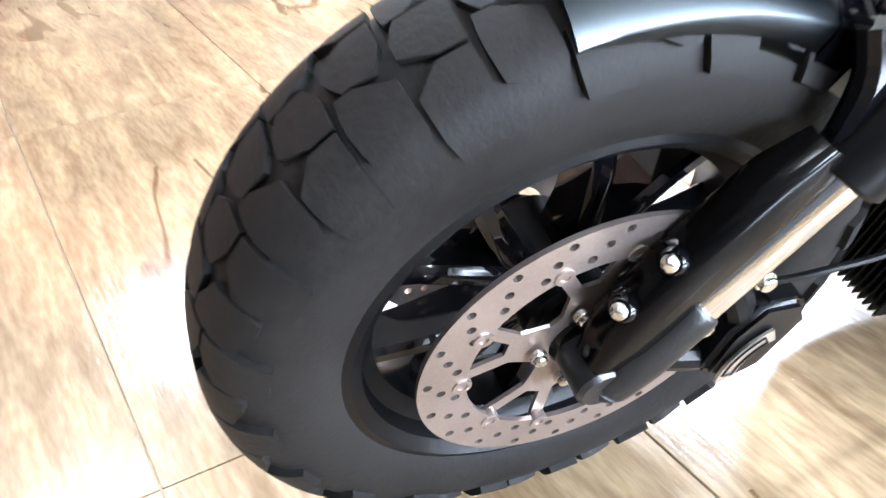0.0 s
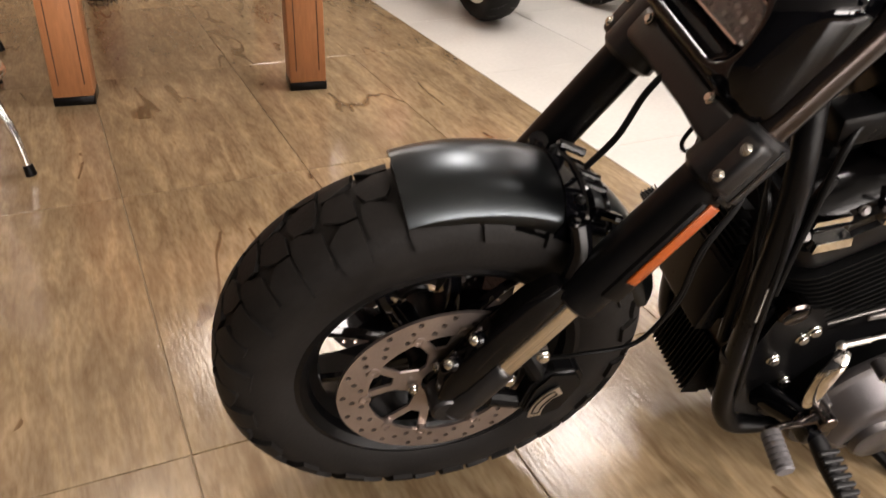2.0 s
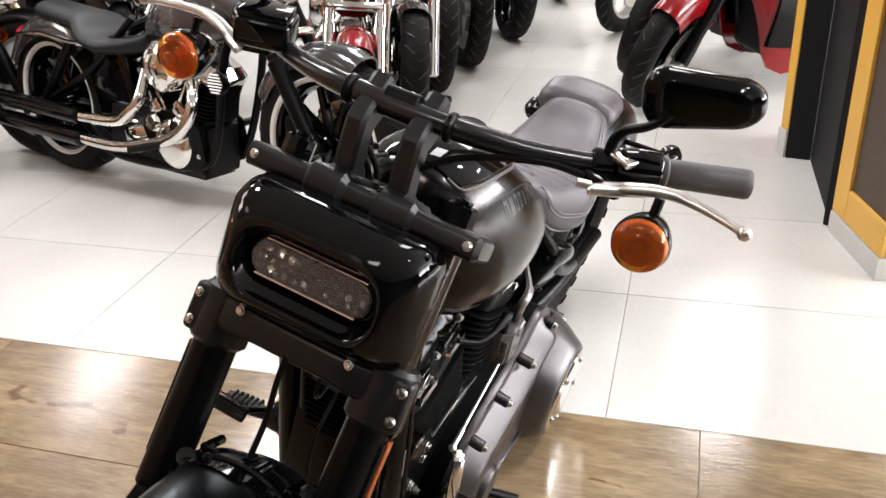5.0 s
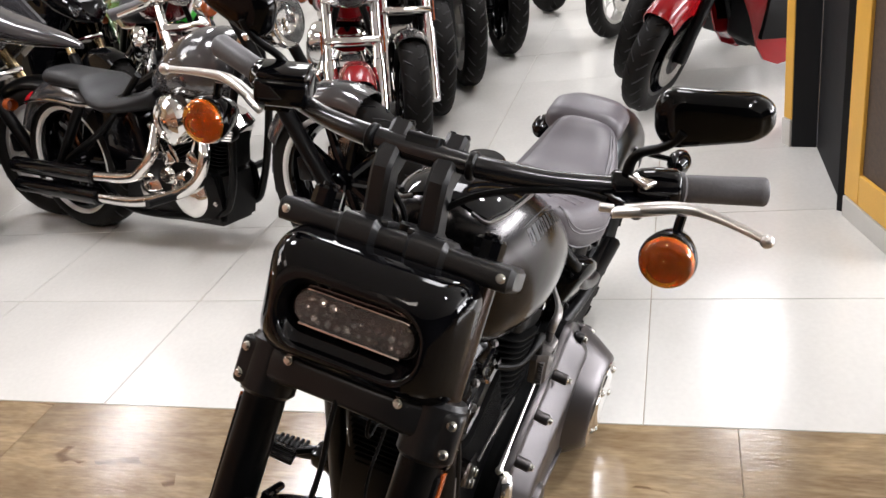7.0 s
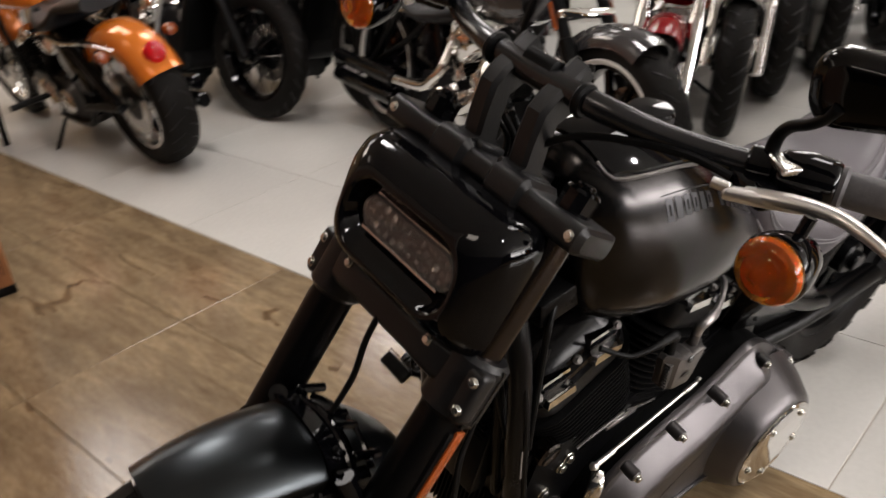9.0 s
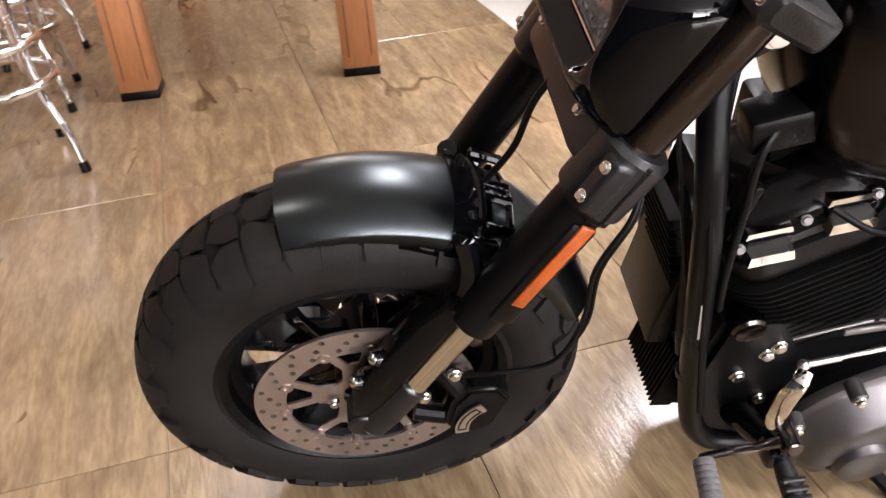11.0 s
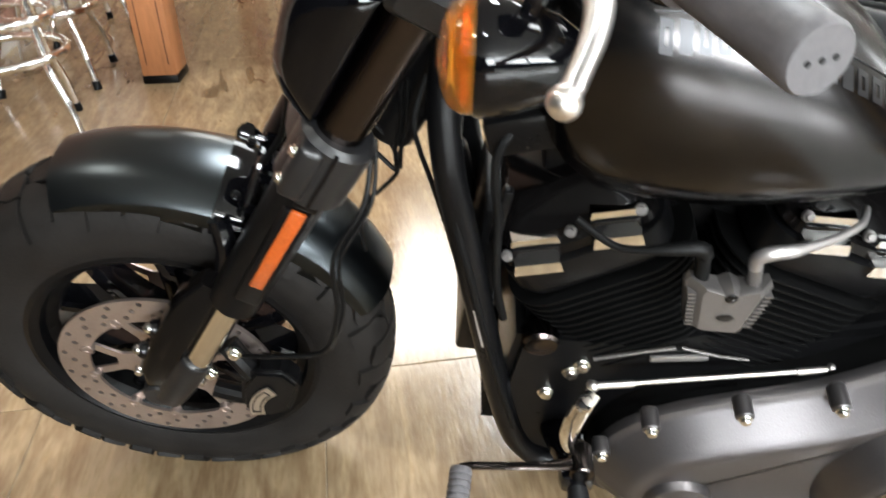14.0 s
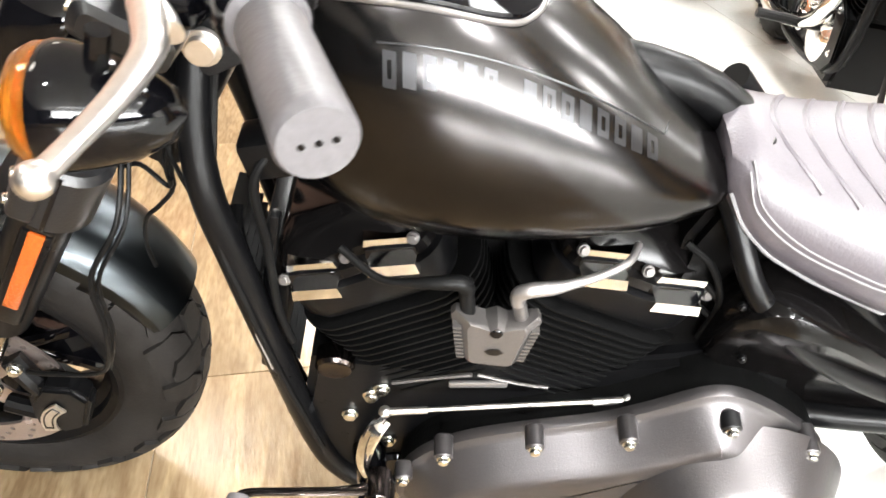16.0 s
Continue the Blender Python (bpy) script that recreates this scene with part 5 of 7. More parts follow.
# -- engine
def cylinder_block(name, base, tilt, fins=13, up=0.028):
    T = Matrix.Translation(base) @ Matrix.Rotation(radians(tilt), 4, "Y")
    bm = B()
    secs = []
    for i in range(fins):
        z = 0.012 + 0.0128 * i
        gx, gy = 0.205 + 0.004 * i, 0.235
        for dz, ax_, ay_ in ((-0.0022, 0.16, 0.18), (-0.0021, gx * 0.985, gy * 0.985), (-0.0015, gx, gy), (0.0015, gx, gy), (0.0021, gx * 0.985, gy * 0.985), (0.0022, 0.16, 0.18)):
            secs.append([T @ Vector((x, y, z + dz)) for x, y in stadium(ax_, ay_, 6, 0.55)])
    loft(bm, secs)
    cyl = part(name, bm, FINBLK, bike, "black air-cooled cylinder with thin cooling fins", sharp=40)
    bm = B()
    secs = []
    for z, sx, sy in ((0.15, 0.2, 0.215), (0.165, 0.215, 0.225), (0.2, 0.215, 0.225), (0.205, 0.19, 0.205)):
        secs.append([T @ Vector((x, y, z + up)) for x, y in stadium(sx, sy, 5, 0.4)])
    loft(bm, secs)
    part("cylinder_head", bm, SATIN, cyl)
    bm = B()
    secs = []
    for z, sx, sy in ((0.204, 0.19, 0.2), (0.208, 0.205, 0.215), (0.222, 0.205, 0.215), (0.228, 0.19, 0.198), (0.24, 0.188, 0.194), (0.262, 0.165, 0.16), (0.275, 0.12, 0.11)):
        secs.append([T @ Vector((x, y, z + up)) for x, y in stadium(sx, sy, 4, 0.32)])
    loft(bm, secs)
    rk = part("rocker_cover", bm, PANELG, cyl, "gloss black rocker cover", sharp=25)
    # lower-lip facets, level with the ground; chrome stands for floor reflections in gloss black
    for dx in (-0.05, 0.052):
        F = T @ Matrix.Translation((dx, 0, 0.222 + up)) @ Matrix.Rotation(radians(-tilt * 0.7), 4, "Y")
        for z, h in ((-0.014, 0.017), (0.017, 0.011)):
            bm = B()
            secs = []
            for yy, sx in ((-0.113 + z * 0.5, 0.06), (-0.095 + z * 0.5, 0.064)):
                secs.append([F @ Vector((x, yy, z + y)) for x, y in ((-sx / 2, -h / 2), (sx / 2, -h / 2), (sx / 2 * 0.9, h / 2), (-sx / 2 * 0.9, h / 2))])
            loft(bm, secs)
            part("rocker_facet", bm, CHROME, rk, "chrome facet giving the floor's reflection in the gloss black cover", smooth=False)
        bm = B()
        loft(bm, [[F @ Vector((x, yy, y)) for x, y in stadium(sx, 0.019, 3, 0.4)] for yy, sx in ((-0.1, 0.062), (-0.107, 0.058), (-0.108, 0.05))])
        part("rocker_band", bm, GLOSS, rk, "gloss black hollow between the facets")
    for dx, z in ((-0.085, 0.232), (0.0, 0.236), (0.085, 0.232)):
        bolt(rk, T @ Vector((dx, -0.104, z + up)), T.to_3x3() @ Vector((0, -1, 0.6)), 0.0055, 0.006, COILM)


cylinder_block("front_cylinder", (0.675, 0.0, 0.365), -26)
cylinder_block("rear_cylinder", (0.79, 0.0, 0.35), 26)
bm = B()
M = Matrix.Translation((0, 0.115, 0)) @ Matrix.Rotation(radians(90), 4, "X")
case = [(0.49, 0.15), (0.475, 0.3), (0.5, 0.42), (0.56, 0.42), (0.66, 0.405), (0.745, 0.43), (0.83, 0.405), (0.95, 0.425), (1.02, 0.44), (1.13, 0.4), (1.16, 0.2), (1.08, 0.1), (0.6, 0.09)]
plate(bm, case, M, 0.23)
bmesh.ops.bevel(bm, geom=[e for e in bm.edges if e.calc_face_angle(0) > 0.8], offset=0.012, segments=2, affect="EDGES")
crankcase = part("crankcase", bm, SATIN, bike, "satin black crankcase")
for u, w in ((0.588, 0.354), (0.573, 0.338), (0.54, 0.29), (0.59, 0.22)):
    bolt(crankcase, (u, -0.117, w), (0, -1, 0), 0.009, 0.008, ZINC)
bm = B()
box(bm, (0.717, -0.118, 0.371), (0.078, 0.006, 0.012), Matrix.Rotation(radians(-2), 4, "Y"), 0.0025)
part("engine_plate", bm, OILC, crankcase, "small blank metal plate")
bm = B()
tube(bm, [(0.603, -0.118, 0.37), (0.67, -0.121, 0.39), (0.708, -0.123, 0.4)], 0.003, seg=6, smooth=2)
tube(bm, [(0.716, -0.123, 0.4), (0.77, -0.121, 0.378), (0.81, -0.118, 0.366)], 0.0022, seg=6, smooth=2)
part("case_rib", bm, COILM, crankcase)
bm = B()
lathe(bm, [(0.026, -0.02), (0.026, 0.004), (0.022, 0.008), (0.018, 0.006), (0.0003, 0.006)], (0.53, -0.115, 0.405), (0, -1, -0.1), 28)
part("case_boss", bm, DARKTUBE, crankcase, "dull bronze plug on the crankcase")
bm = B()
rod(bm, (0.6, -0.1, 0.15), (0.6, -0.125, 0.15), 0.03, seg=24, bev=0.006)
part("case_boss", bm, GLOSS, crankcase)
# knock-cover between the cylinders
bm = B()
ocm = Matrix.Translation((0.728, -0.19, 0.557)) @ Matrix.Rotation(radians(90), 4, "X") @ Matrix.Rotation(radians(-5), 4, "Z")
secs = []
for z, s, q in ((-0.026, 1.0, 0.97), (-0.014, 1.0, 1.0), (-0.004, 0.8, 1.0), (0.001, 0.7, 0.98), (0.004, 0.64, 0.93)):
    secs.append([ocm @ Vector((x * s, y * q, z)) for x, y in ((-0.037, -0.03), (-0.029, -0.033), (0.029, -0.036), (0.038, -0.032), (0.05, 0.03), (0.045, 0.04), (0.03, 0.037), (0.012, 0.032), (0.0, 0.039), (-0.012, 0.032), (-0.03, 0.037), (-0.045, 0.04), (-0.05, 0.032))])
loft(bm, secs)
coil = part("coil_cover", bm, COILM, bike, "satin silver-grey coil cover between the cylinders", sharp=40)
for sd in (-1, 1):
    for i in range(9):
        bm = B()
        box(bm, ocm @ Vector((sd * (0.034 + 0.0011 * i), -0.026 + 0.0065 * i, -0.01)), (0.009, 0.02, 0.003), Matrix.Rotation(radians(5), 4, "Y"))
        part("louvre", bm, COILM, coil, smooth=False)
bm = B()
lathe(bm, [(0.0072, 0.0), (0.006, 0.0012), (0.0003, 0.0014)], ocm @ Vector((0.0, 0.027, 0.005)), (0, -1, 0.02), 16)
part("cover_plug", bm, GLOSS, coil)
bm = B()
plate(bm, [(-0.009, -0.012), (-0.003, -0.017), (0.006, -0.017), (0.012, -0.012), (0.006, -0.007), (-0.003, -0.007)], ocm @ Matrix.Translation((0, 0.006, 0.0052)), 0.0006)
part("cover_mark", bm, DECAL, coil)
# plug leads with their boots
bm = B()
rod(bm, (0.7, -0.172, 0.585), (0.696, -0.17, 0.643), 0.0085, seg=14, bev=0.002)
tube(bm, [(0.699, -0.172, 0.63), (0.69, -0.174, 0.643), (0.664, -0.174, 0.643), (0.63, -0.17, 0.638), (0.6, -0.16, 0.636), (0.562, -0.135, 0.652)], [0.0085, 0.009, 0.0078, 0.005, 0.0045, 0.0045], seg=12)
part("plug_lead", bm, CABLE, bike, "black spark plug lead")
bm = B()
rod(bm, (0.758, -0.175, 0.585), (0.752, -0.178, 0.625), 0.008, seg=14, bev=0.002)
boot = part("lead_boot", bm, COILM, bike, "grey spark plug lead boot")
bm = B()
tube(bm, [(0.752, -0.178, 0.618), (0.752, -0.18, 0.634), (0.765, -0.182, 0.643), (0.786, -0.178, 0.642), (0.808, -0.17, 0.64), (0.84, -0.155, 0.637), (0.872, -0.135, 0.638), (0.885, -0.11, 0.638)], [0.0082, 0.0085, 0.0082, 0.0078, 0.0055, 0.0047, 0.0045, 0.0045], seg=12)
part("plug_lead", bm, OILC, bike, "silver-grey spark plug lead")

# -- primary drive cover, on the left
def prim_outline(inset):
    """The cover's edge, moved inwards by inset."""
    pts = [(0.6, 0.16), (0.612, 0.225), (0.65, 0.282), (0.71, 0.32), (0.79, 0.346), (0.87, 0.367), (0.93, 0.395), (0.985, 0.428), (1.02, 0.436), (1.06, 0.421), (1.12, 0.375), (1.175, 0.315), (1.2, 0.23), (1.185, 0.14), (1.13, 0.085), (1.06, 0.068), (0.9, 0.08), (0.75, 0.085), (0.66, 0.09), (0.615, 0.115)]
    sm = cat([(x, y, 0) for x, y in pts] + [(*pts[0], 0)], 4)[:-1]
    m = len(sm)
    out = []
    for k, p in enumerate(sm):
        d = (sm[(k + 2) % m] - sm[k - 2]).normalized()
        out.append((p.x + d.y * inset, p.y - d.x * inset))
    return out


bm = B()
secs = []
for v, g in ((-0.155, 0.0), (-0.163, 0.0), (-0.1695, 0.0025), (-0.172, 0.008), (-0.1735, 0.012), (-0.176, 0.0145), (-0.206, 0.043), (-0.2125, 0.05), (-0.2165, 0.056), (-0.2185, 0.064), (-0.2195, 0.074)):
    secs.append([Vector((x, v, y)) for x, y in prim_outline(g)])
loft(bm, secs)
primary = part("primary_cover", bm, PRIMARY, bike, "dark grey cast primary drive cover", sharp=28)
# black band filling the depth behind the cover, just inside its outline
bm = B()
loft(bm, [[Vector((x, v, y)) for x, y in prim_outline(g)] for v, g in ((-0.1, 0.004), (-0.1545, 0.004))])
part("inner_cover", bm, FINBLK, primary, "black band behind the grey cover", sharp=28)
bm = B()
DC = Vector((1.052, -0.238, 0.222))
lathe(bm, [(0.166, 0.055 - 0.11), (0.158, -0.04), (0.143, -0.012), (0.128, 0.012), (0.119, 0.026), (0.113, 0.031), (0.107, 0.032), (0.105, 0.02)], DC, (0, -1, 0), 64)
part("clutch_bulge", bm, PRIMARY, primary)
bm = B()
lathe(bm, [(0.106, 0.022), (0.105, 0.034), (0.101, 0.038), (0.0965, 0.036), (0.094, 0.037), (0.06, 0.0405), (0.0003, 0.042)], DC, (0, -1, 0), 56)
derby = part("derby_cover", bm, CHROME, primary, "round bright derby cover")
for k in range(5):
    a = 2 * math.pi * k / 5 + 0.9
    bolt(derby, DC + Vector((math.cos(a) * 0.084, -0.04, math.sin(a) * 0.084)), (0, -1, 0), 0.0065, 0.004, ZINC)
bm = B()
lathe(bm, [(0.05, -0.012), (0.047, 0.002), (0.043, 0.009), (0.036, 0.0115), (0.0003, 0.0125)], Vector((0.727, -0.222, 0.172)), (0, -1, 0), 44)
part("round_boss", bm, PRIMARY, primary)
bm = B()
box(bm, (0.875, -0.221, 0.16), (0.2, 0.012, 0.009), Matrix.Rotation(radians(2), 4, "Y"), 0.004)
part("cover_rib", bm, PRIMARY, primary)
for u, w, v0, v1, mt in ((0.673, 0.332, -0.176, -0.207, PRIMARY), (0.789, 0.358, -0.174, -0.205, PRIMARY), (0.904, 0.38, -0.172, -0.207, PRIMARY), (1.025, 0.408, -0.18, -0.203, CLAMPM), (1.14, 0.348, -0.16, -0.2, PRIMARY), (0.617, 0.24, -0.165, -0.19, PRIMARY)):
    bm = B()
    rod(bm, (u, v0, w + 0.004), (u, v1, w), 0.0125, seg=16, bev=0.002)
    boss = part("bolt_boss", bm, mt, primary)
    bolt(boss, (u, v1, w), (0, -1, -0.05), 0.0068, 0.008)

# -- shift linkage, pegs, stand
bm = B()
rod(bm, (0.597, -0.165, 0.374), (0.912, -0.14, 0.374), 0.0032, seg=10)
rod(bm, (0.597, -0.165, 0.374), (0.652, -0.161, 0.374), 0.005, seg=10, bev=0.001)
rod(bm, (0.865, -0.144, 0.374), (0.905, -0.141, 0.374), 0.005, seg=10, bev=0.001)
for p in ((0.597, -0.165, 0.374), (0.912, -0.14, 0.374)):
    bmesh.ops.create_icosphere(bm, subdivisions=2, radius=0.0085, matrix=Matrix.Translation(p))
shift_rod = part("shift_rod", bm, ALU, bike, "bright shift rod with ball ends")
bm = B()
tube(bm, [(0.597, -0.174, 0.371), (0.585, -0.186, 0.362), (0.572, -0.192, 0.33), (0.565, -0.197, 0.29), (0.572, -0.2, 0.262)], [0.011, 0.0125, 0.0135, 0.0125, 0.012], seg=12, flat=0.5)
part("shift_arm", bm, CHROME, shift_rod, "curved chrome shift arm")
bm = B()
tube(bm, [(0.585, -0.215, 0.262), (0.53, -0.232, 0.285), (0.48, -0.24, 0.298), (0.43, -0.262, 0.337), (0.425, -0.275, 0.345)], [0.0105, 0.007, 0.0062, 0.006, 0.007], seg=10, flat=0.6)
rod(bm, (0.585, -0.19, 0.262), (0.585, -0.235, 0.262), 0.017, seg=18, bev=0.002)
pedal = part("shift_pedal", bm, DARKTUBE, bike, "dark polished steel shift pedal")
bm = B()
prof = [(0.006, 0.0), (0.0135, 0.002)]
for i in range(6):
    prof += [(0.0145, 0.006 + i * 0.0085), (0.0145, 0.011 + i * 0.0085), (0.0125, 0.012 + i * 0.0085), (0.0125, 0.0145 + i * 0.0085)]
prof += [(0.0145, 0.0585), (0.012, 0.062), (0.0003, 0.062)]
lathe(bm, prof, (0.424, -0.27, 0.348), (-0.1, -1, -0.12), 20)
part("pedal_rubber", bm, GRIPRUB, pedal, "ribbed grey rubber pedal peg")
for sd in (-1, 1):
    bm = B()
    tube(bm, [(0.56, sd * 0.115, 0.19), (0.57, sd * 0.17, 0.215), (0.58, sd * 0.215, 0.235)], [0.026, 0.022, 0.019], seg=12)
    box(bm, (0.58, sd * 0.21, 0.23), (0.05, 0.05, 0.045), None, 0.012)
    mount = part("peg_mount", bm, GLOSS, bike, "gloss black footpeg mount")
    bm = B()
    tube(bm, [(0.58, sd * 0.225, 0.228), (0.583, sd * 0.27, 0.215), (0.585, sd * 0.34, 0.205)], [0.013, 0.017, 0.016], seg=12)
    peg = part("footpeg", bm, CASTBLK, mount, "black serrated footpeg")
    for i in range(6):
        bm = B()
        box(bm, (0.583, sd * (0.262 + 0.013 * i), 0.23 - 0.002 * i), (0.036, 0.008, 0.01), None, 0.002, 1)
        part("peg_rib", bm, CASTBLK, peg)
    if sd > 0:
        bm = B()
        tube(bm, [(0.6, 0.22, 0.23), (0.56, 0.25, 0.245), (0.51, 0.27, 0.275)], 0.008, seg=10)
        box(bm, (0.505, 0.275, 0.28), (0.03, 0.075, 0.012), Matrix.Rotation(radians(-30), 4, "Y"), 0.004)
        for i in range(5):
            box(bm, (0.493 + 0.006 * i, 0.275, 0.282 + 0.0035 * i), (0.0025, 0.07, 0.006), Matrix.Rotation(radians(-30), 4, "Y"))
        part("brake_pedal", bm, SATIN, mount, "black brake pedal with a ribbed pad")
bm = B()
tube(bm, [(0.72, -0.1, 0.12), (0.78, -0.2, 0.09), (0.84, -0.3, 0.06), (0.86, -0.335, 0.07)], [0.014, 0.011, 0.011, 0.013], seg=10)
stand = part("side_stand", bm, SATIN, bike, "black side stand folded out")

# -- side panel, seat, rear end
bm = B()
M = Matrix.Translation((0, 0.09, 0)) @ Matrix.Rotation(radians(90), 4, "X")
plate(bm, [(0.93, 0.42), (0.945, 0.62), (0.975, 0.7), (1.1, 0.66), (1.3, 0.62), (1.34, 0.4), (1.15, 0.32)], M, 0.18)
bmesh.ops.bevel(bm, geom=[e for e in bm.edges if e.calc_face_angle(0) > 0.8], offset=0.012, segments=2, affect="EDGES")
part("battery_box", bm, PANELB, bike, "black battery box behind the engine")
bm = B()
secs = []
for v, g in ((-0.06, 0.0), (-0.128, 0.0), (-0.139, -0.04), (-0.143, -0.1), (-0.146, -0.3)):
    pts = [(0.99, 0.46), (1.0, 0.56), (1.04, 0.6), (1.12, 0.565), (1.22, 0.48), (1.3, 0.4), (1.27, 0.33), (1.16, 0.31), (1.06, 0.37)]
    sm = cat([(x, y, 0) for x, y in pts] + [(*pts[0], 0)], 3)[:-1]
    secs.append([Vector((p.x + (p.x - 1.13) * g, v - (p.x - 1.05) * 0.12 - (p.y - 0.48) * 0.3, p.y + (p.y - 0.48) * g)) for p in sm])
loft(bm, secs)
part("side_panel", bm, PANELG, bike, "gloss black side panel")
bm = B()
tube(bm, [(0.96, -0.06, 0.72), (0.985, -0.1, 0.668), (1.01, -0.142, 0.61), (1.05, -0.155, 0.56), (1.104, -0.157, 0.501), (1.214, -0.157, 0.432), (1.33, -0.15, 0.38)], 0.0135, seg=14)
part("seat_rail", bm, SATIN, bike, "satin black frame rail under the seat")
for k, (u0, w0) in enumerate(((0.975, 0.6), (0.99, 0.55), (1.0, 0.5))):
    bm = B()
    tube(bm, [(u0 - 0.03, -0.09, w0 + 0.02), (u0, -0.108, w0), (u0 + 0.02, -0.112, w0 - 0.06), (u0 + 0.015, -0.1, w0 - 0.14)], 0.0045, seg=8)
    part("cable_loom", bm, CABLE, bike, "black cable behind the engine")
    bolt(bike, (u0 + 0.03, -0.148, w0 - 0.02), (0, -1, 0), 0.004, 0.004, SATIN)
SEAT_V = -0.034   # the seat sits a little to the left of the frame
SEAT = [(0.965, 0.69, 0.753, 0.066), (0.98, 0.655, 0.761, 0.0862), (1.02, 0.612, 0.748, 0.1012), (1.08, 0.582, 0.729, 0.1188), (1.16, 0.55, 0.713, 0.1408), (1.25, 0.548, 0.715, 0.132), (1.33, 0.57, 0.738, 0.1144), (1.375, 0.61, 0.764, 0.0968), (1.4, 0.65, 0.772, 0.0836), (1.42, 0.7, 0.762, 0.0704)]
bm = B()


def seat_section(u, lo, hi, hw, k=26):
    out = []
    for i in range(k):
        t = 2 * math.pi * i / k
        c, s = math.cos(t), math.sin(t)
        out.append(Vector((u, hw * math.copysign(abs(c) ** 0.72, c), (lo + hi) / 2 + (hi - lo) / 2 * math.copysign(abs(s) ** 0.82, s))))
    return out


loft(bm, [seat_section(p.x, *np.array([np.interp(p.x, [s[0] for s in SEAT], [s[j] for s in SEAT]) for j in (1, 2, 3)])) for p in [Vector((x, 0, 0)) for x in np.linspace(0.965, 1.42, 24)]])
bmesh.ops.translate(bm, verts=bm.verts, vec=(0, SEAT_V, 0))
seat = part("seat", bm, SEATV, bike, "black stitched vinyl rider seat", sharp=60)


def seat_side(u, w):
    """Half width of the seat at u and height w."""
    lo, hi, hw = (float(np.interp(u, [s[0] for s in SEAT], [s[j] for s in SEAT])) for j in (1, 2, 3))
    s = min(0.999, abs(2 * (w - lo) / (hi - lo) - 1)) ** (1 / 0.82)
    return hw * math.sqrt(1 - s * s) ** 0.72


SEAM = cat([(0.979, 0, 0.743), (0.992, 0, 0.705), (1.036, 0, 0.668), (1.09, 0, 0.646), (1.147, 0, 0.632), (1.25, 0, 0.635), (1.33, 0, 0.665), (1.38, 0, 0.71), (1.4, 0, 0.74)], 5)
PIPE = cat([(0.968, 0, 0.712), (0.99, 0, 0.672), (1.029, 0, 0.636), (1.09, 0, 0.601), (1.16, 0, 0.572), (1.25, 0, 0.57), (1.33, 0, 0.595), (1.38, 0, 0.64), (1.405, 0, 0.69)], 5)
for line, r, grow, nm, note in ((SEAM, 0.0013, 0.0006, "seat_stitching", "pale stitched seam"), (PIPE, 0.0022, 0.001, "seat_piping", "grey piping")):
    bm = B()
    for sd in (-1, 1):
        tube(bm, [(p.x, sd * (seat_side(p.x, p.z) + grow), p.z) for p in line], r, seg=6, smooth=1)
        if nm == "seat_stitching":
            tube(bm, [(p.x + 0.004, sd * (seat_side(p.x + 0.004, p.z + 0.007) + grow), p.z + 0.007) for p in line[:-4]], r * 0.8, seg=6, smooth=1)
    bmesh.ops.translate(bm, verts=bm.verts, vec=(0, SEAT_V, 0))
    part(nm, bm, STITCH, seat, note)
for i, u in enumerate((1.02, 1.06, 1.1, 1.14, 1.18)):
    bm = B()
    pts = []
    for f in (-0.72, -0.55, -0.3, 0.0, 0.3, 0.55, 0.72):
        uu = u + 0.068 * f * f
        lo, hi, hw = (float(np.interp(uu, [q[0] for q in SEAT], [q[j] for q in SEAT])) for j in (1, 2, 3))
        rise = math.sqrt(1 - abs(f) ** (2 / 0.72)) ** 0.82
        pts.append((uu, hw * f + SEAT_V, (lo + hi) / 2 + (hi - lo) / 2 * rise - 0.0026))
    tube(bm, pts, 0.0046, seg=8, smooth=3)
    part("seat_rib", bm, SEATV, seat)
for t_ in (0.86, 0.74):
    for sd in (-1, 1):
        bm = B()
        pts = []
        for u in np.linspace(1.2, 1.395, 14):
            lo, hi, hw = (float(np.interp(u, [q[0] for q in SEAT], [q[j] for q in SEAT])) for j in (1, 2, 3))
            pts.append((u, sd * hw * math.cos(t_) ** 0.72 + SEAT_V, (lo + hi) / 2 + (hi - lo) / 2 * math.sin(t_) ** 0.82 + 0.0005))
        tube(bm, pts, 0.0011, seg=6, smooth=1)
        part("seat_stitching", bm, STITCH, seat, "pale stitched seam")
bm = B()
PILL = [(1.41, 0.7, 0.755, 0.085), (1.425, 0.7, 0.778, 0.1), (1.5, 0.71, 0.785, 0.1), (1.555, 0.72, 0.772, 0.08), (1.58, 0.73, 0.752, 0.055)]
loft(bm, [seat_section(u, *[float(np.interp(u, [s[0] for s in PILL], [s[j] for s in PILL])) for j in (1, 2, 3)]) for u in np.linspace(1.41, 1.58, 14)])
bmesh.ops.translate(bm, verts=bm.verts, vec=(0, -0.02, 0))
part("pillion_pad", bm, SEATV, seat, "black vinyl passenger pad", sharp=60)
bm = B()
fender_shell(bm, REAR, -30, 62, 0.385, 0.05, 0.105, 0.05, n=22)
rear_fender = part("rear_fender", bm, FENDERP, bike, "matte black rear fender", sharp=50)
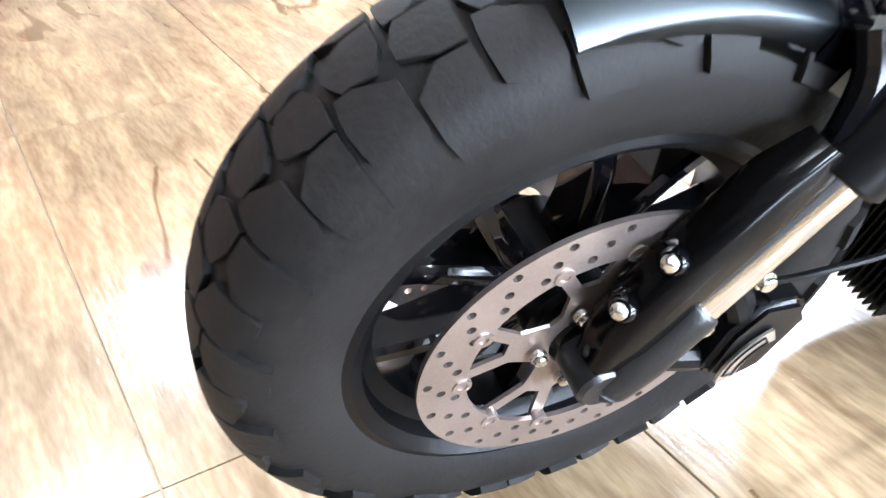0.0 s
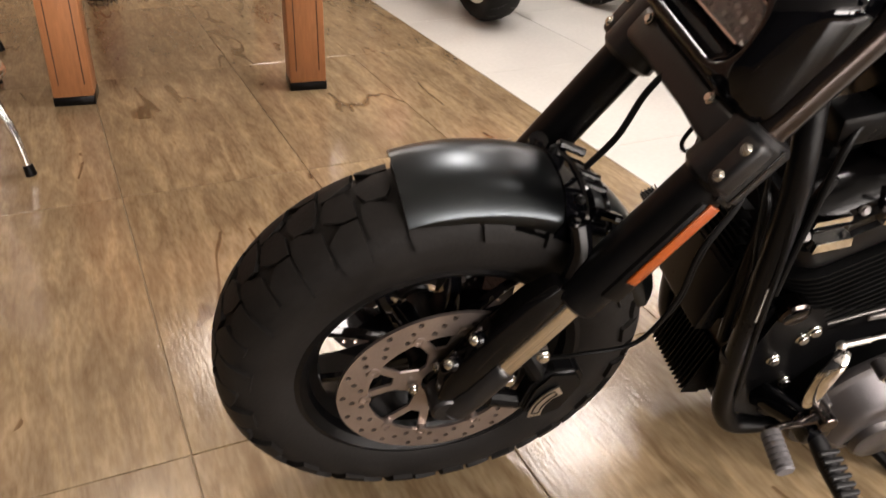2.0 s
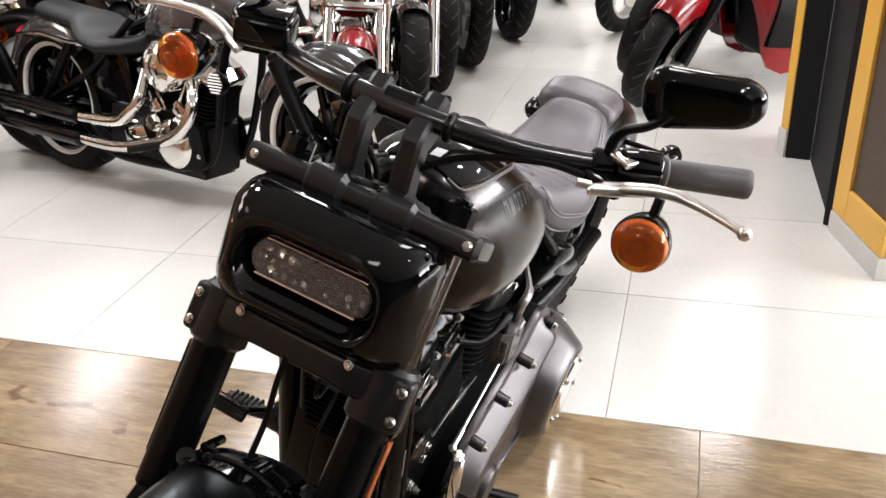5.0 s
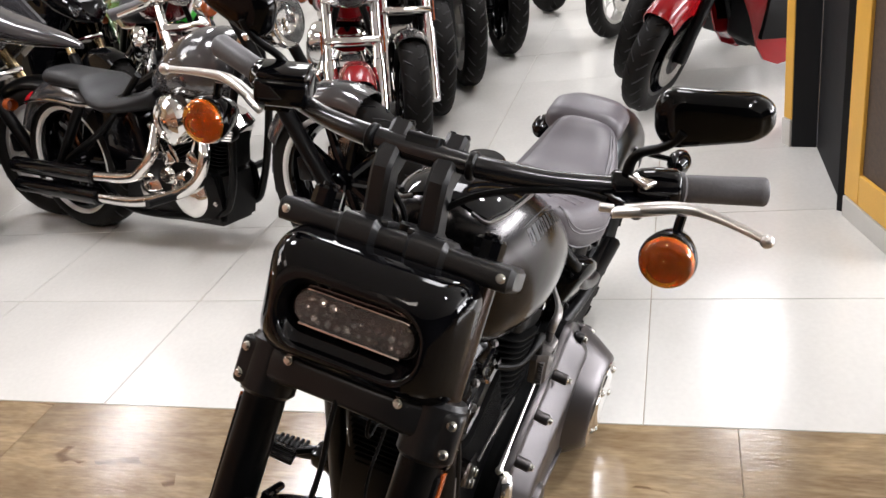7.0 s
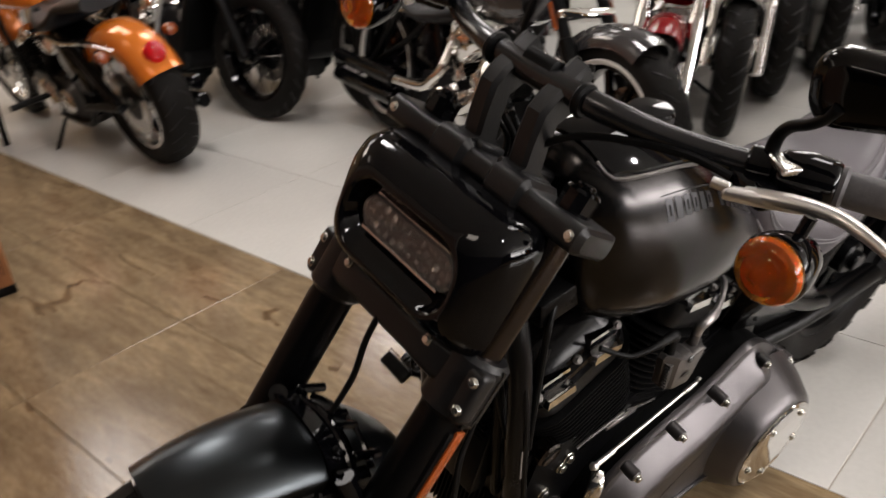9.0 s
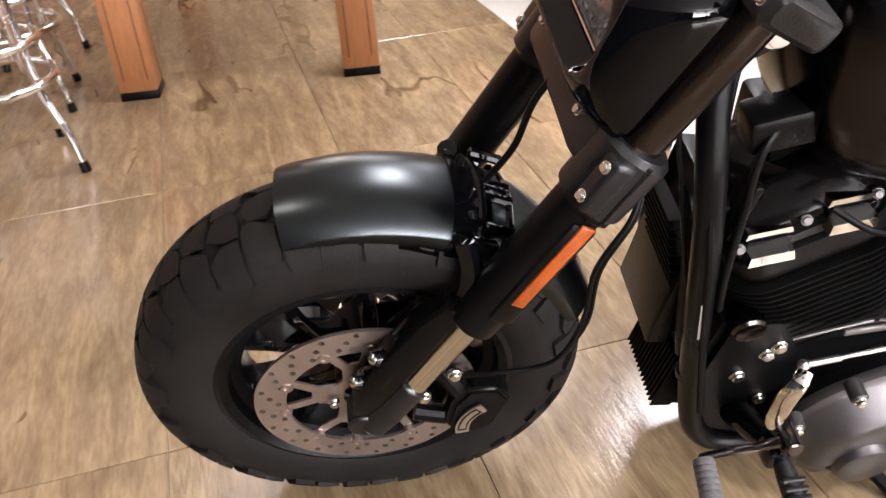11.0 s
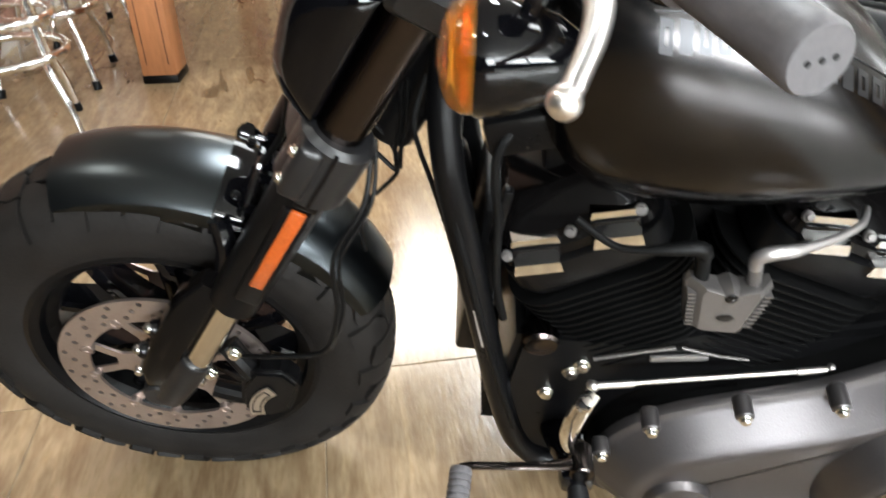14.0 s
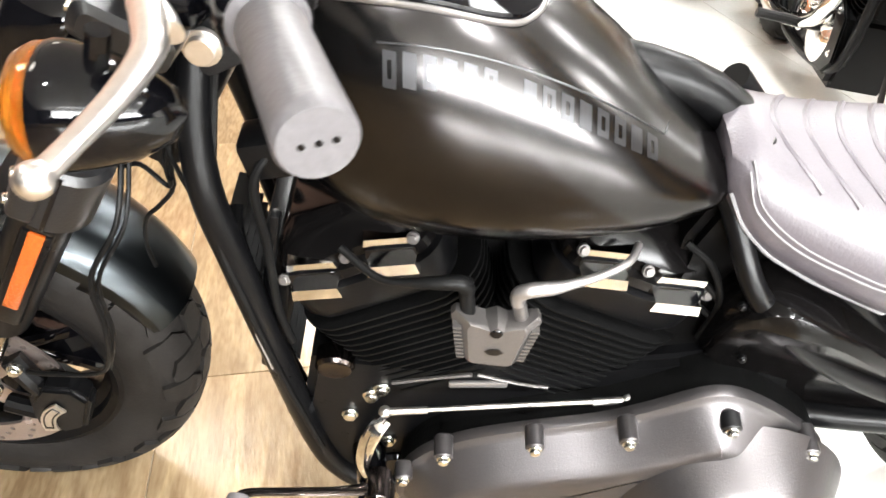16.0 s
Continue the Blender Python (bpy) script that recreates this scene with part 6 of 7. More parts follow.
for sd in (-1, 1):
    bm = B()
    tube(bm, [(1.12, sd * 0.1, 0.3), (1.3, sd * 0.13, 0.32), (1.6, sd * 0.14, 0.329)], 0.02, seg=12)
    part("swingarm", bm, SATIN, bike)
    c = Vector((1.71, -0.05 + sd * 0.2, 0.58))
    bm = B()
    rod(bm, (1.7, sd * 0.09, 0.58), c, 0.008, seg=10)
    lathe(bm, [(0.03, -0.012), (0.033, 0.0), (0.03, 0.03), (0.018, 0.052), (0.0003, 0.058)], c, (-1, 0, 0), 24)
    sg = part("rear_signal", bm, GLOSS, rear_fender, "gloss black rear turn signal")
    bm = B()
    lathe(bm, [(0.03, 0.012), (0.027, 0.024), (0.014, 0.031), (0.0003, 0.033)], c, (1, 0, 0), 24)
    part("signal_lens", bm, AMBER, sg)
# exhaust on the far side
for dz in (0.0, 0.075):
    bm = B()
    tube(bm, [(0.62 + dz, 0.12, 0.46), (0.6 + dz, 0.17, 0.38), (0.72, 0.19, 0.24 + dz * 0.5), (1.0, 0.2, 0.2 + dz), (1.2, 0.2, 0.2 + dz), (1.8, 0.21, 0.24 + dz)], [0.024, 0.024, 0.024, 0.026, 0.045, 0.042], seg=14)
    part("exhaust_pipe", bm, SATIN, bike, "black exhaust pipe")
# air cleaner on the far side
bm = B()
lathe(bm, [(0.075, 0.0), (0.08, 0.01), (0.08, 0.05), (0.06, 0.065), (0.0003, 0.068)], (0.75, 0.12, 0.56), (0, 1, 0), 32)
part("air_cleaner", bm, SATIN, bike)
# -- cables and hoses
bm = B()
for pts in ([(0.52, -0.26, 1.045), (0.5, -0.2, 1.05), (0.46, -0.1, 1.03), (0.44, -0.03, 0.97), (0.46, -0.04, 0.9), (0.44, -0.06, 0.8), (0.425, -0.115, 0.66), (0.44, -0.128, 0.55), (0.462, -0.13, 0.4), (0.495, -0.13, 0.22)],):
    tube(bm, pts, 0.005, seg=8)
part("clutch_cable", bm, CABLE, bike, "black clutch cable")
for k, dv in enumerate((0.0, 0.016, 0.03)):
    bm = B()
    tube(bm, [(0.46 + 0.01 * k, 0.02 + dv, 1.0), (0.49, 0.05 + dv, 0.98 - 0.01 * k), (0.5, 0.03 + dv, 0.93), (0.46, 0.02 + dv * 0.5, 0.88)], 0.0048, seg=8)
    part("hose", bm, CABLE, bike, "thin black hose at the steering head")
for pts in ([(0.305, -0.03, 0.722), (0.29, -0.03, 0.688), (0.3, -0.03, 0.67), (0.324, -0.03, 0.673), (0.35, -0.035, 0.645), (0.358, -0.04, 0.66)],
            [(0.31, -0.03, 0.74), (0.314, -0.03, 0.716), (0.332, -0.03, 0.709), (0.35, -0.03, 0.677), (0.353, -0.03, 0.638), (0.33, -0.03, 0.608), (0.308, -0.03, 0.585), (0.296, -0.03, 0.54), (0.297, -0.03, 0.498)],
            [(0.37, -0.035, 0.78), (0.366, -0.035, 0.72), (0.354, -0.033, 0.675), (0.353, -0.032, 0.642)],
            [(0.378, -0.045, 0.78), (0.37, -0.04, 0.715), (0.36, -0.035, 0.67), (0.357, -0.033, 0.645)],
            [(0.4, -0.05, 0.79), (0.384, -0.075, 0.748), (0.388, -0.08, 0.71), (0.396, -0.082, 0.675), (0.413, -0.085, 0.59), (0.43, -0.1, 0.5)]):
    bm = B()
    tube(bm, pts, 0.003, seg=8)
    part("hose", bm, CABLE, bike, "thin black cable by the downtube")
bm = B()
tube(bm, [(0.52, -0.07, 0.76), (0.475, -0.1, 0.72), (0.474, -0.105, 0.62), (0.472, -0.112, 0.52), (0.48, -0.11, 0.45)], 0.0055, seg=10)
part("engine_hose", bm, CABLE, bike)
bm = B()
box(bm, (0.478, -0.095, 0.62), (0.012, 0.016, 0.09), Matrix.Rotation(radians(12), 4, "Y"), 0.004)
part("engine_bracket", bm, SATIN, bike, "black engine bracket")
bm = B()
box(bm, (0.52, -0.07, 0.74), (0.12, 0.05, 0.05), Matrix.Rotation(radians(-10), 4, "Y"), 0.008)
box(bm, (0.74, 0.03, 0.63), (0.42, 0.12, 0.1), None, 0.01)
box(bm, (0.745, 0.03, 0.53), (0.13, 0.1, 0.24), None, 0.01)
part("wiring_box", bm, SATIN, bike, "black wiring box under the tank")

# ---------------------------------------------------------------- the other motorcycles of the showroom
def paint(name, c, rough=0.16, metal=0.35, coat=1.0, spec=0.5):
    return material(name, c, rough, metal=metal, vary=0.08, scale=3, fine=300, bump=0.0, coat=coat, spec=spec)


P_RED, P_DRED = paint("candy_red_paint", (0.2, 0.003, 0.005), rough=0.2, metal=0.0, coat=0.2, spec=0.3), paint("dark_red_paint", (0.12, 0.008, 0.01))
P_GREY, P_ORANGE = paint("charcoal_pearl_paint", (0.06, 0.058, 0.062)), paint("orange_pearl_paint", (0.75, 0.2, 0.02))
P_WHITE, P_GREEN = paint("white_paint", (0.65, 0.65, 0.63), metal=0), paint("green_paint", (0.03, 0.3, 0.03), metal=0)
GOLD = material("gold_anodised_tube", (0.72, 0.58, 0.34), 0.22, metal=1.0, vary=0.1)
WHITEWALL = material("white_rubber_line", (0.7, 0.69, 0.66), 0.6, vary=0.06)
REDLENS = mat_glass("red_lens", (0.7, 0.01, 0.02), 0.08, 0.5)
SILVER = material("silver_cast_wheel", (0.55, 0.54, 0.52), 0.3, metal=0.8, vary=0.08)


def simple_wheel(parent, name, C, R, W, rim, spokes, wire=False, line=False, disc=True):
    C = Vector(C)
    bm = B()
    ri, hw = R - 0.1, W * 0.4
    lathe(bm, [(ri + 0.006, -hw), (ri - 0.012, -hw), (ri - 0.022, -hw * 0.6), (ri - 0.024, hw * 0.6), (ri - 0.012, hw), (ri + 0.006, hw)], C, (0, 1, 0), 44)
    rod(bm, C - Vector((0, 0.06, 0)), C + Vector((0, 0.06, 0)), 0.04, seg=20, bev=0.006)
    wheel = part(name, bm, rim, parent)
    bm = B()
    prof = []
    for i in range(15):
        b = -math.pi / 2 + math.pi * i / 14
        prof.append((R - 0.07 + 0.07 * max(math.cos(b), 0) ** 0.7, math.copysign(abs(math.sin(b)) ** 0.85, b) * W / 2))
    lathe(bm, [(ri, -W * 0.36)] + prof + [(ri, W * 0.36)], C, (0, 1, 0), 64)
    ty = part("tyre", bm, RUBBER, wheel, sharp=60)
    bm = B()
    for k in range(26):
        for sd in (-1, 1):
            pts = []
            for f in (0.12, 0.45, 0.8):
                b = f * 1.15
                a = (k + (0.5 if sd > 0 else 0)) * 2 * math.pi / 26 + f * 0.22
                r, h = R - 0.07 + 0.0705 * math.cos(b) ** 0.7, sd * math.sin(b) ** 0.85 * W / 2
                pts.append(C + Vector((math.sin(a) * r, h, math.cos(a) * r)))
            tube(bm, pts, 0.0035, seg=5, smooth=2)
    tagged(part("tread", bm, DECAL, ty), kind="stuff")
    if line:
        bm = B()
        for sd in (-1, 1):
            lathe(bm, [(R - 0.098, sd * (W * 0.40)), (R - 0.094, sd * (W * 0.46)), (R - 0.083, sd * (W * 0.487)), (R - 0.079, sd * (W * 0.475))], C, (0, 1, 0), 48)
        part("white_line", bm, WHITEWALL, ty)
    for k in range(spokes):
        a = 2 * math.pi * (k + 0.3) / spokes
        bm = B()
        if wire:
            a2 = a + (0.35 if k % 2 else -0.35)
            sd = 0.04 if k % 4 < 2 else -0.04
            rod(bm, C + Vector((math.sin(a) * 0.035, sd, math.cos(a) * 0.035)), C + Vector((math.sin(a2) * ri, 0, math.cos(a2) * ri)), 0.0028, seg=5)
        else:
            tube(bm, [C + Vector((math.sin(a) * 0.03, 0, math.cos(a) * 0.03)), C + Vector((math.sin(a + 0.06) * (ri - 0.015), 0, math.cos(a + 0.06) * (ri - 0.015)))], [0.022, 0.014], seg=8, smooth=1)
        part("spoke", bm, rim, wheel)
    if disc:
        bm = B()
        lathe(bm, [(0.085, -0.003), (0.148, -0.003), (0.148, 0.003), (0.085, 0.003)], C + Vector((0, -0.07, 0)), (0, 1, 0), 40, closed=True)
        dsc = part("brake_disc", bm, STEEL, wheel)
        bm = B()
        lathe(bm, [(0.03, -0.002), (0.092, -0.002), (0.092, 0.002), (0.03, 0.002)], C + Vector((0, -0.069, 0)), (0, 1, 0), 24, closed=True)
        part("disc_carrier", bm, SATIN, dsc)
    return wheel


def ground_pose(x, y, heading, lean=8.0):
    """Front contact at x, y; heading in degrees from +x; leaning to its left."""
    return Matrix.Translation((x, y, 0.004)) @ Matrix.Rotation(radians(heading - 180), 4, "Z") @ Matrix.Rotation(radians(lean), 4, "X")


def make_moto(label, pose_m, style="cruiser", body=None, rim=None, forks=None, bright=None, wire=False, line=False, spokes=9, FR=0.325, FW=0.13, RW=0.16, base=1.6, full_fender=True, light=True, rake=0.55, fender=None, drop=0.0, beak=None, turn=0.0, group="parked showroom motorcycles"):
    body, rim, forks, bright, fender = body or P_GREY, rim or GLOSS, forks or CHROME, bright or CHROME, fender or body or P_GREY
    mt = thing("motorcycle", label, "motorcycle", group, pose_m)
    ax, rx = Vector((0, 0, FR)), Vector((base, 0, FR))
    simple_wheel(mt, "front_wheel", ax, FR, FW, rim, spokes, wire, line)
    simple_wheel(mt, "rear_wheel", rx, FR, RW, rim, spokes, wire, line)
    top = Vector((rake * 0.62, 0, FR + 0.62))
    sport, adv = style == "sport", style == "adventure"
    d = (top - ax).normalized()
    for sd in (-1, 1):
        v = Vector((0, sd * (0.105 if not sport else 0.095), 0))
        bm = B()
        rod(bm, ax + v - d * 0.02, ax + v + d * 0.34, 0.03, 0.03, seg=16, bev=0.006)
        leg = part("fork_leg", bm, forks if not (sport or adv) else SATIN, mt)
        bm = B()
        rod(bm, ax + v + d * 0.3, ax + v + d * 0.7, 0.0225 if not adv else 0.027, seg=16)
        part("fork_tube", bm, GOLD if (sport or adv) else forks, leg)
        bm = B()
        box(bm, ax + v * 0.85 + Vector((0.1, 0, 0.06)), (0.07, 0.035, 0.09), None, 0.012)
        part("brake_caliper", bm, SATIN, leg)
        if not (sport or adv):
            bm = B()
            box(bm, ax + v + d * 0.42 + Vector((0, sd * 0.031, 0)), (0.018, 0.008, 0.1), Matrix.Rotation(math.atan2(d.x, d.z), 4, "Y"), 0.002, 1)
            part("reflector", bm, AMBER_PLAIN, leg, "amber side reflector")
    bm = B()
    for h in (0.42, 0.6):
        box(bm, ax + d * h, (0.06, 0.25, 0.035), Matrix.Rotation(radians(30), 4, "Y"), 0.01)
    part("fork_clamp", bm, SATIN if not bright is CHROME else CHROME, mt)
    if adv:
        bm = B()
        secs = []
        for u, w, hw, h in ((-0.34, 0.8, 0.015, 0.012), (-0.25, 0.83, 0.05, 0.03), (-0.05, 0.88, 0.085, 0.055), (0.15, 0.94, 0.11, 0.085), (0.3, 0.98, 0.13, 0.1)):
            secs.append([Vector((u, x, w + y)) for x, y in stadium(2 * hw, 2 * h, 4)])
        loft(bm, secs)
        part("beak", bm, beak or SATIN, mt, "pointed beak over the front wheel")
        for sd in (-1, 1):
            bm = B()
            M = Matrix.Translation((0, sd * 0.19, 0)) @ Matrix.Rotation(radians(90), 4, "X")
            plate(bm, [(0.0, 0.9), (0.14, 1.06), (0.42, 1.1), (0.62, 1.0), (0.72, 0.8), (0.5, 0.66), (0.3, 0.74)], M, sd * 0.05)
            bmesh.ops.bevel(bm, geom=[e for e in bm.edges if e.calc_face_angle(0) > 0.8], offset=0.015, segments=2, affect="EDGES")
            sf = part("side_shroud", bm, beak or GLOSS, mt, "moulded side shroud beside the tank")
            bm = B()
            plate(bm, [(0.02, 0.88), (0.16, 0.93), (0.26, 0.82), (0.22, 0.76)], Matrix.Translation((0, sd * 0.004, 0)) @ M, sd * 0.006)
            part("shroud_panel", bm, P_WHITE, sf, "white shroud panel")
            bm = B()
            tube(bm, [(0.42, sd * 0.1, 0.78), (0.4, sd * 0.24, 0.72), (0.46, sd * 0.27, 0.55), (0.55, sd * 0.24, 0.36), (0.6, sd * 0.12, 0.3)], 0.013, seg=10)
            part("crash_bar", bm, SILVER, mt, "bent silver crash bar")
        bm = B()
        box(bm, (0.42, 0, 0.5), (0.06, 0.3, 0.34), Matrix.Rotation(radians(-15), 4, "Y"), 0.01)
        part("radiator", bm, FINBLK, mt)
        bm = B()
        fender_shell(bm, ax, -20, 45, FR + 0.03, 0.03, FW * 0.55, 0.02, n=12)
        part("front_fender", bm, SATIN, mt)
    else:
        bm = B()
        if sport:
            fender_shell(bm, ax, -34, 74, FR + 0.03, 0.05, FW * 0.62, 0.07, n=18)
        else:
            fender_shell(bm, ax, -28 if full_fender else -18, 62 if full_fender else 40, FR + (0.035 if full_fender else 0.025), 0.045, FW * 0.56, 0.03 if full_fender else 0.012, n=18)
        part("front_fender", bm, fender, mt)
    # engine
    if not sport:
        for s in (-1, 1):
            T = Matrix.Translation((0.72 + s * 0.07, 0, 0.36)) @ Matrix.Rotation(radians(s * 24), 4, "Y")
            bm = B()
            secs = []
            for i in range(9):
                for dz, k in ((0, 0.8), (0.0005, 1.0), (0.005, 1.0), (0.0055, 0.8)):
                    secs.append([T @ Vector((x * k, y * k, 0.02 + i * 0.017 + dz)) for x, y in stadium(0.17, 0.2, 4, 0.6)])
            loft(bm, secs)
            cy = part("cylinder", bm, FINBLK, mt)
            bm = B()
            loft(bm, [[T @ Vector((x * k, y * k, z)) for x, y in stadium(0.18, 0.2, 4, 0.5)] for z, k in ((0.17, 0.95), (0.18, 1.0), (0.205, 1.0), (0.24, 0.7))])
            part("rocker_cover", bm, bright, cy)
            bm = B()
            for q in (-0.03, 0.03):
                rod(bm, (0.74 + q, 0.11, 0.26), T @ Vector((q, 0.105, 0.19)), 0.009, seg=8)
            part("pushrod_tube", bm, bright, cy)
        bm = B()
        M = Matrix.Translation((0, 0.1, 0)) @ Matrix.Rotation(radians(90), 4, "X")
        plate(bm, [(0.56, 0.18), (0.56, 0.34), (0.64, 0.39), (0.9, 0.4), (1.12, 0.38), (1.16, 0.2), (1.05, 0.12), (0.58, 0.11)], M, 0.2)
        bmesh.ops.bevel(bm, geom=[e for e in bm.edges if e.calc_face_angle(0) > 0.8], offset=0.02, segments=2, affect="EDGES")
        part("crankcase", bm, CASTBLK, mt)
        for sd in (-1, 1):
            bm = B()
            lathe(bm, [(0.1, 0.0), (0.1, 0.02), (0.085, 0.035), (0.06, 0.04), (0.0003, 0.042)], (0.72, sd * 0.1, 0.25), (0, sd, 0), 32)
            lathe(bm, [(0.07, 0.0), (0.07, 0.02), (0.055, 0.03), (0.0003, 0.034)], (0.95, sd * 0.1, 0.25), (0, sd, 0), 28)
            part("engine_cover", bm, bright, mt)
            bm = B()
            M2 = Matrix.Translation((0, sd * 0.1, 0)) @ Matrix.Rotation(radians(90), 4, "X")
            plate(bm, [(0.54, 0.2), (0.56, 0.33), (0.66, 0.39), (0.8, 0.385), (0.9, 0.33), (0.9, 0.2), (0.78, 0.15), (0.6, 0.15)], M2, -sd * 0.018)
            bmesh.ops.bevel(bm, geom=[e for e in bm.edges if e.calc_face_angle(0) > 0.8], offset=0.006, segments=2, affect="EDGES")
            part("cam_cover", bm, SATIN, mt, "black cast engine side cover")
            for cu, cw in ((0.58, 0.22), (0.62, 0.34), (0.86, 0.32), (0.87, 0.22)):
                bolt(mt, (cu, sd * 0.12, cw), (0, sd, 0), 0.008, 0.006, CHROME, False)
        bm = B()
        lathe(bm, [(0.085, -0.03), (0.1, -0.02), (0.103, 0.02), (0.094, 0.045), (0.07, 0.06), (0.066, 0.056), (0.05, 0.062), (0.046, 0.056), (0.02, 0.066), (0.0003, 0.068)], (0.7, 0.13, 0.56), (0.25, 1, 0), 40)
        part("air_cleaner", bm, bright, mt, "round bright air cleaner with a stepped dome")
        bm = B()
        for q in (-0.075, 0.065):
            bm = B()
            box(bm, (0.74 + q, 0.105, 0.39), (0.07, 0.05, 0.06), Matrix.Rotation(radians(30 * (1 if q > 0 else -1)), 4, "Y"), 0.012, 2)
            rod(bm, (0.74 + q, 0.13, 0.33), (0.74 + q, 0.155, 0.33), 0.04, 0.034, seg=20, bev=0.006)
            part("lifter_block", bm, bright, mt, "polished lifter block")
        horn = Vector((0.44, 0.12, 0.52))
        bm = B()
        lathe(bm, [(0.04, -0.02), (0.044, 0.0), (0.04, 0.012), (0.0003, 0.014)], horn, (0, 1, 0), 24)
        hn_ = part("horn", bm, SATIN, mt, "round horn with bright ribs")
        bm = B()
        for q in range(-3, 4):
            rod(bm, horn + Vector((-0.038 + abs(q) * 0.005, 0.016, q * 0.011)), horn + Vector((0.038 - abs(q) * 0.005, 0.016, q * 0.011)), 0.003, seg=6)
        part("horn_ribs", bm, SILVER, hn_)
    if not sport:
        bm = B()
        box(bm, (0.525, 0, 0.44), (0.04, 0.11, 0.18), Matrix.Rotation(radians(-10), 4, "Y"), 0.015, 2)
        part("oil_cooler", bm, FINBLK, mt)
    if sport or adv:
        bm = B()
        box(bm, (0.72, 0, 0.4), (0.5, 0.26, 0.36), None, 0.05, 3)
        for q in (-1, 1):
            rod(bm, (0.68, q * 0.12, 0.36), (0.68, q * 0.165, 0.36), 0.08, 0.07, seg=24, bev=0.01)
        part("engine", bm, CASTBLK, mt)
    bm = B()
    box(bm, (1.12, 0, 0.47), (0.26, 0.19, 0.32), Matrix.Rotation(radians(12), 4, "Y"), 0.03, 3)
    part("battery_cover", bm, GLOSS, mt)
    # frame
    bm = B()
    for sd in (-1, 1):
        tube(bm, [(0.36, sd * 0.03, 0.86), (0.42, sd * 0.1, 0.6), (0.51, sd * 0.09, 0.26), (0.64, sd * 0.1, 0.16), (1.1, sd * 0.11, 0.15), (1.3, sd * 0.12, 0.28), (base, sd * 0.11, FR)], 0.016, seg=10)
        tube(bm, [(0.95, sd * 0.07, 0.72), (1.2, sd * 0.1, 0.5), (base, sd * 0.13, FR)], 0.015, seg=8)
    tube(bm, [(0.36, 0, 0.86), (0.7, 0, 0.78), (1.05, 0, 0.66)], 0.025, seg=10)
    part("frame", bm, SATIN, mt)
    # tank and seat
    bm = B()
    tk = [(0.4, 0.8, 0.84, 0.03), (0.43, 0.72, 0.92, 0.1), (0.5, 0.69, 0.965, 0.14), (0.6, 0.68, 0.965, 0.155), (0.72, 0.69, 0.92, 0.14), (0.82, 0.7, 0.85, 0.11), (0.9, 0.71, 0.78, 0.06)]
    loft(bm, [tank_section(*[float(np.interp(u, [q[0] for q in tk], [q[j] for q in tk])) for j in range(4)], k=20) for u in np.linspace(0.4, 0.9, 16)])
    bmesh.ops.translate(bm, verts=bm.verts, vec=(0, 0, -drop))
    part("fuel_tank", bm, body, mt)
    sh = (0.78 if (sport or adv) else 0.66) - drop
    bm = B()
    st = [(0.88, sh, sh + 0.08, 0.08), (0.95, sh - 0.02, sh + 0.06, 0.13), (1.1, sh - 0.03, sh + 0.04, 0.17), (1.22, sh, sh + 0.07, 0.16), (1.26, sh + 0.06, sh + 0.12, 0.13), (1.55, sh + 0.08, sh + 0.16, 0.1)]
    loft(bm, [seat_section(u, *[float(np.interp(u, [q[0] for q in st], [q[j] for q in st])) for j in (1, 2, 3)], k=18) for u in np.linspace(0.88, 1.55, 18)])
    part("seat", bm, SEATB, mt, sharp=60)
    bm = B()
    fender_shell(bm, rx, -45, 62 if not sport else 10, FR + 0.045, 0.05, RW * 0.56, 0.05, n=18)
    rf = part("rear_fender", bm, fender if not sport else SATIN, mt)
    bm = B()
    c = rx + Vector((math.sin(radians(48)) * (FR + 0.05), 0, math.cos(radians(48)) * (FR + 0.05)))
    lathe(bm, [(0.05, -0.02), (0.05, 0.0), (0.042, 0.02), (0.02, 0.03), (0.0003, 0.032)], c, (0.8, 0, 0.6), 24)
    part("tail_lamp", bm, REDLENS, rf, "red tail lamp")
    for sd in (-1, 1):
        bm = B()
        tube(bm, [(1.0, sd * 0.12, 0.62), (1.25, sd * 0.13, 0.6), (1.5, sd * 0.12, 0.62), (1.72, sd * 0.1, 0.6)], [0.012, 0.02, 0.018, 0.01], seg=10, flat=0.6)
        part("fender_strut", bm, bright, rf)
        cs = Vector((1.74, sd * 0.17, 0.6))
        bm = B()
        lathe(bm, [(0.026, -0.03), (0.03, 0.0), (0.024, 0.016), (0.0003, 0.022)], cs, (1, 0, 0), 18)
        part("rear_signal", bm, AMBER_PLAIN, rf)
        bm = B()
        tube(bm, [(1.25, sd * 0.14, 0.28), (base, sd * 0.14, FR), (base + 0.02, sd * 0.14, FR)], 0.018, seg=8)
        rod(bm, (base, sd * 0.13, FR), (1.3, sd * 0.12, 0.6), 0.022, seg=12)
        part("swingarm", bm, SATIN, mt)
    # bars, mirrors, signals
    bm = B()
    bp = [(0.36, -0.02, 1.02), (0.36, -0.1, 1.04), (0.4, -0.22, 1.09), (0.5, -0.32, 1.08), (0.58, -0.42, 1.05)] if not sport else [(0.28, -0.02, 0.93), (0.29, -0.15, 0.93), (0.36, -0.3, 0.9)]
    bp = [(u, v, w - drop) for u, v, w in bp]
    tube(bm, bp[::-1] + [(u, -v, w) for u, v, w in bp], 0.0135, seg=10)
    rod(bm, (0.36, -0.04, 0.93), (0.36, -0.04, 1.03), 0.016, seg=10)
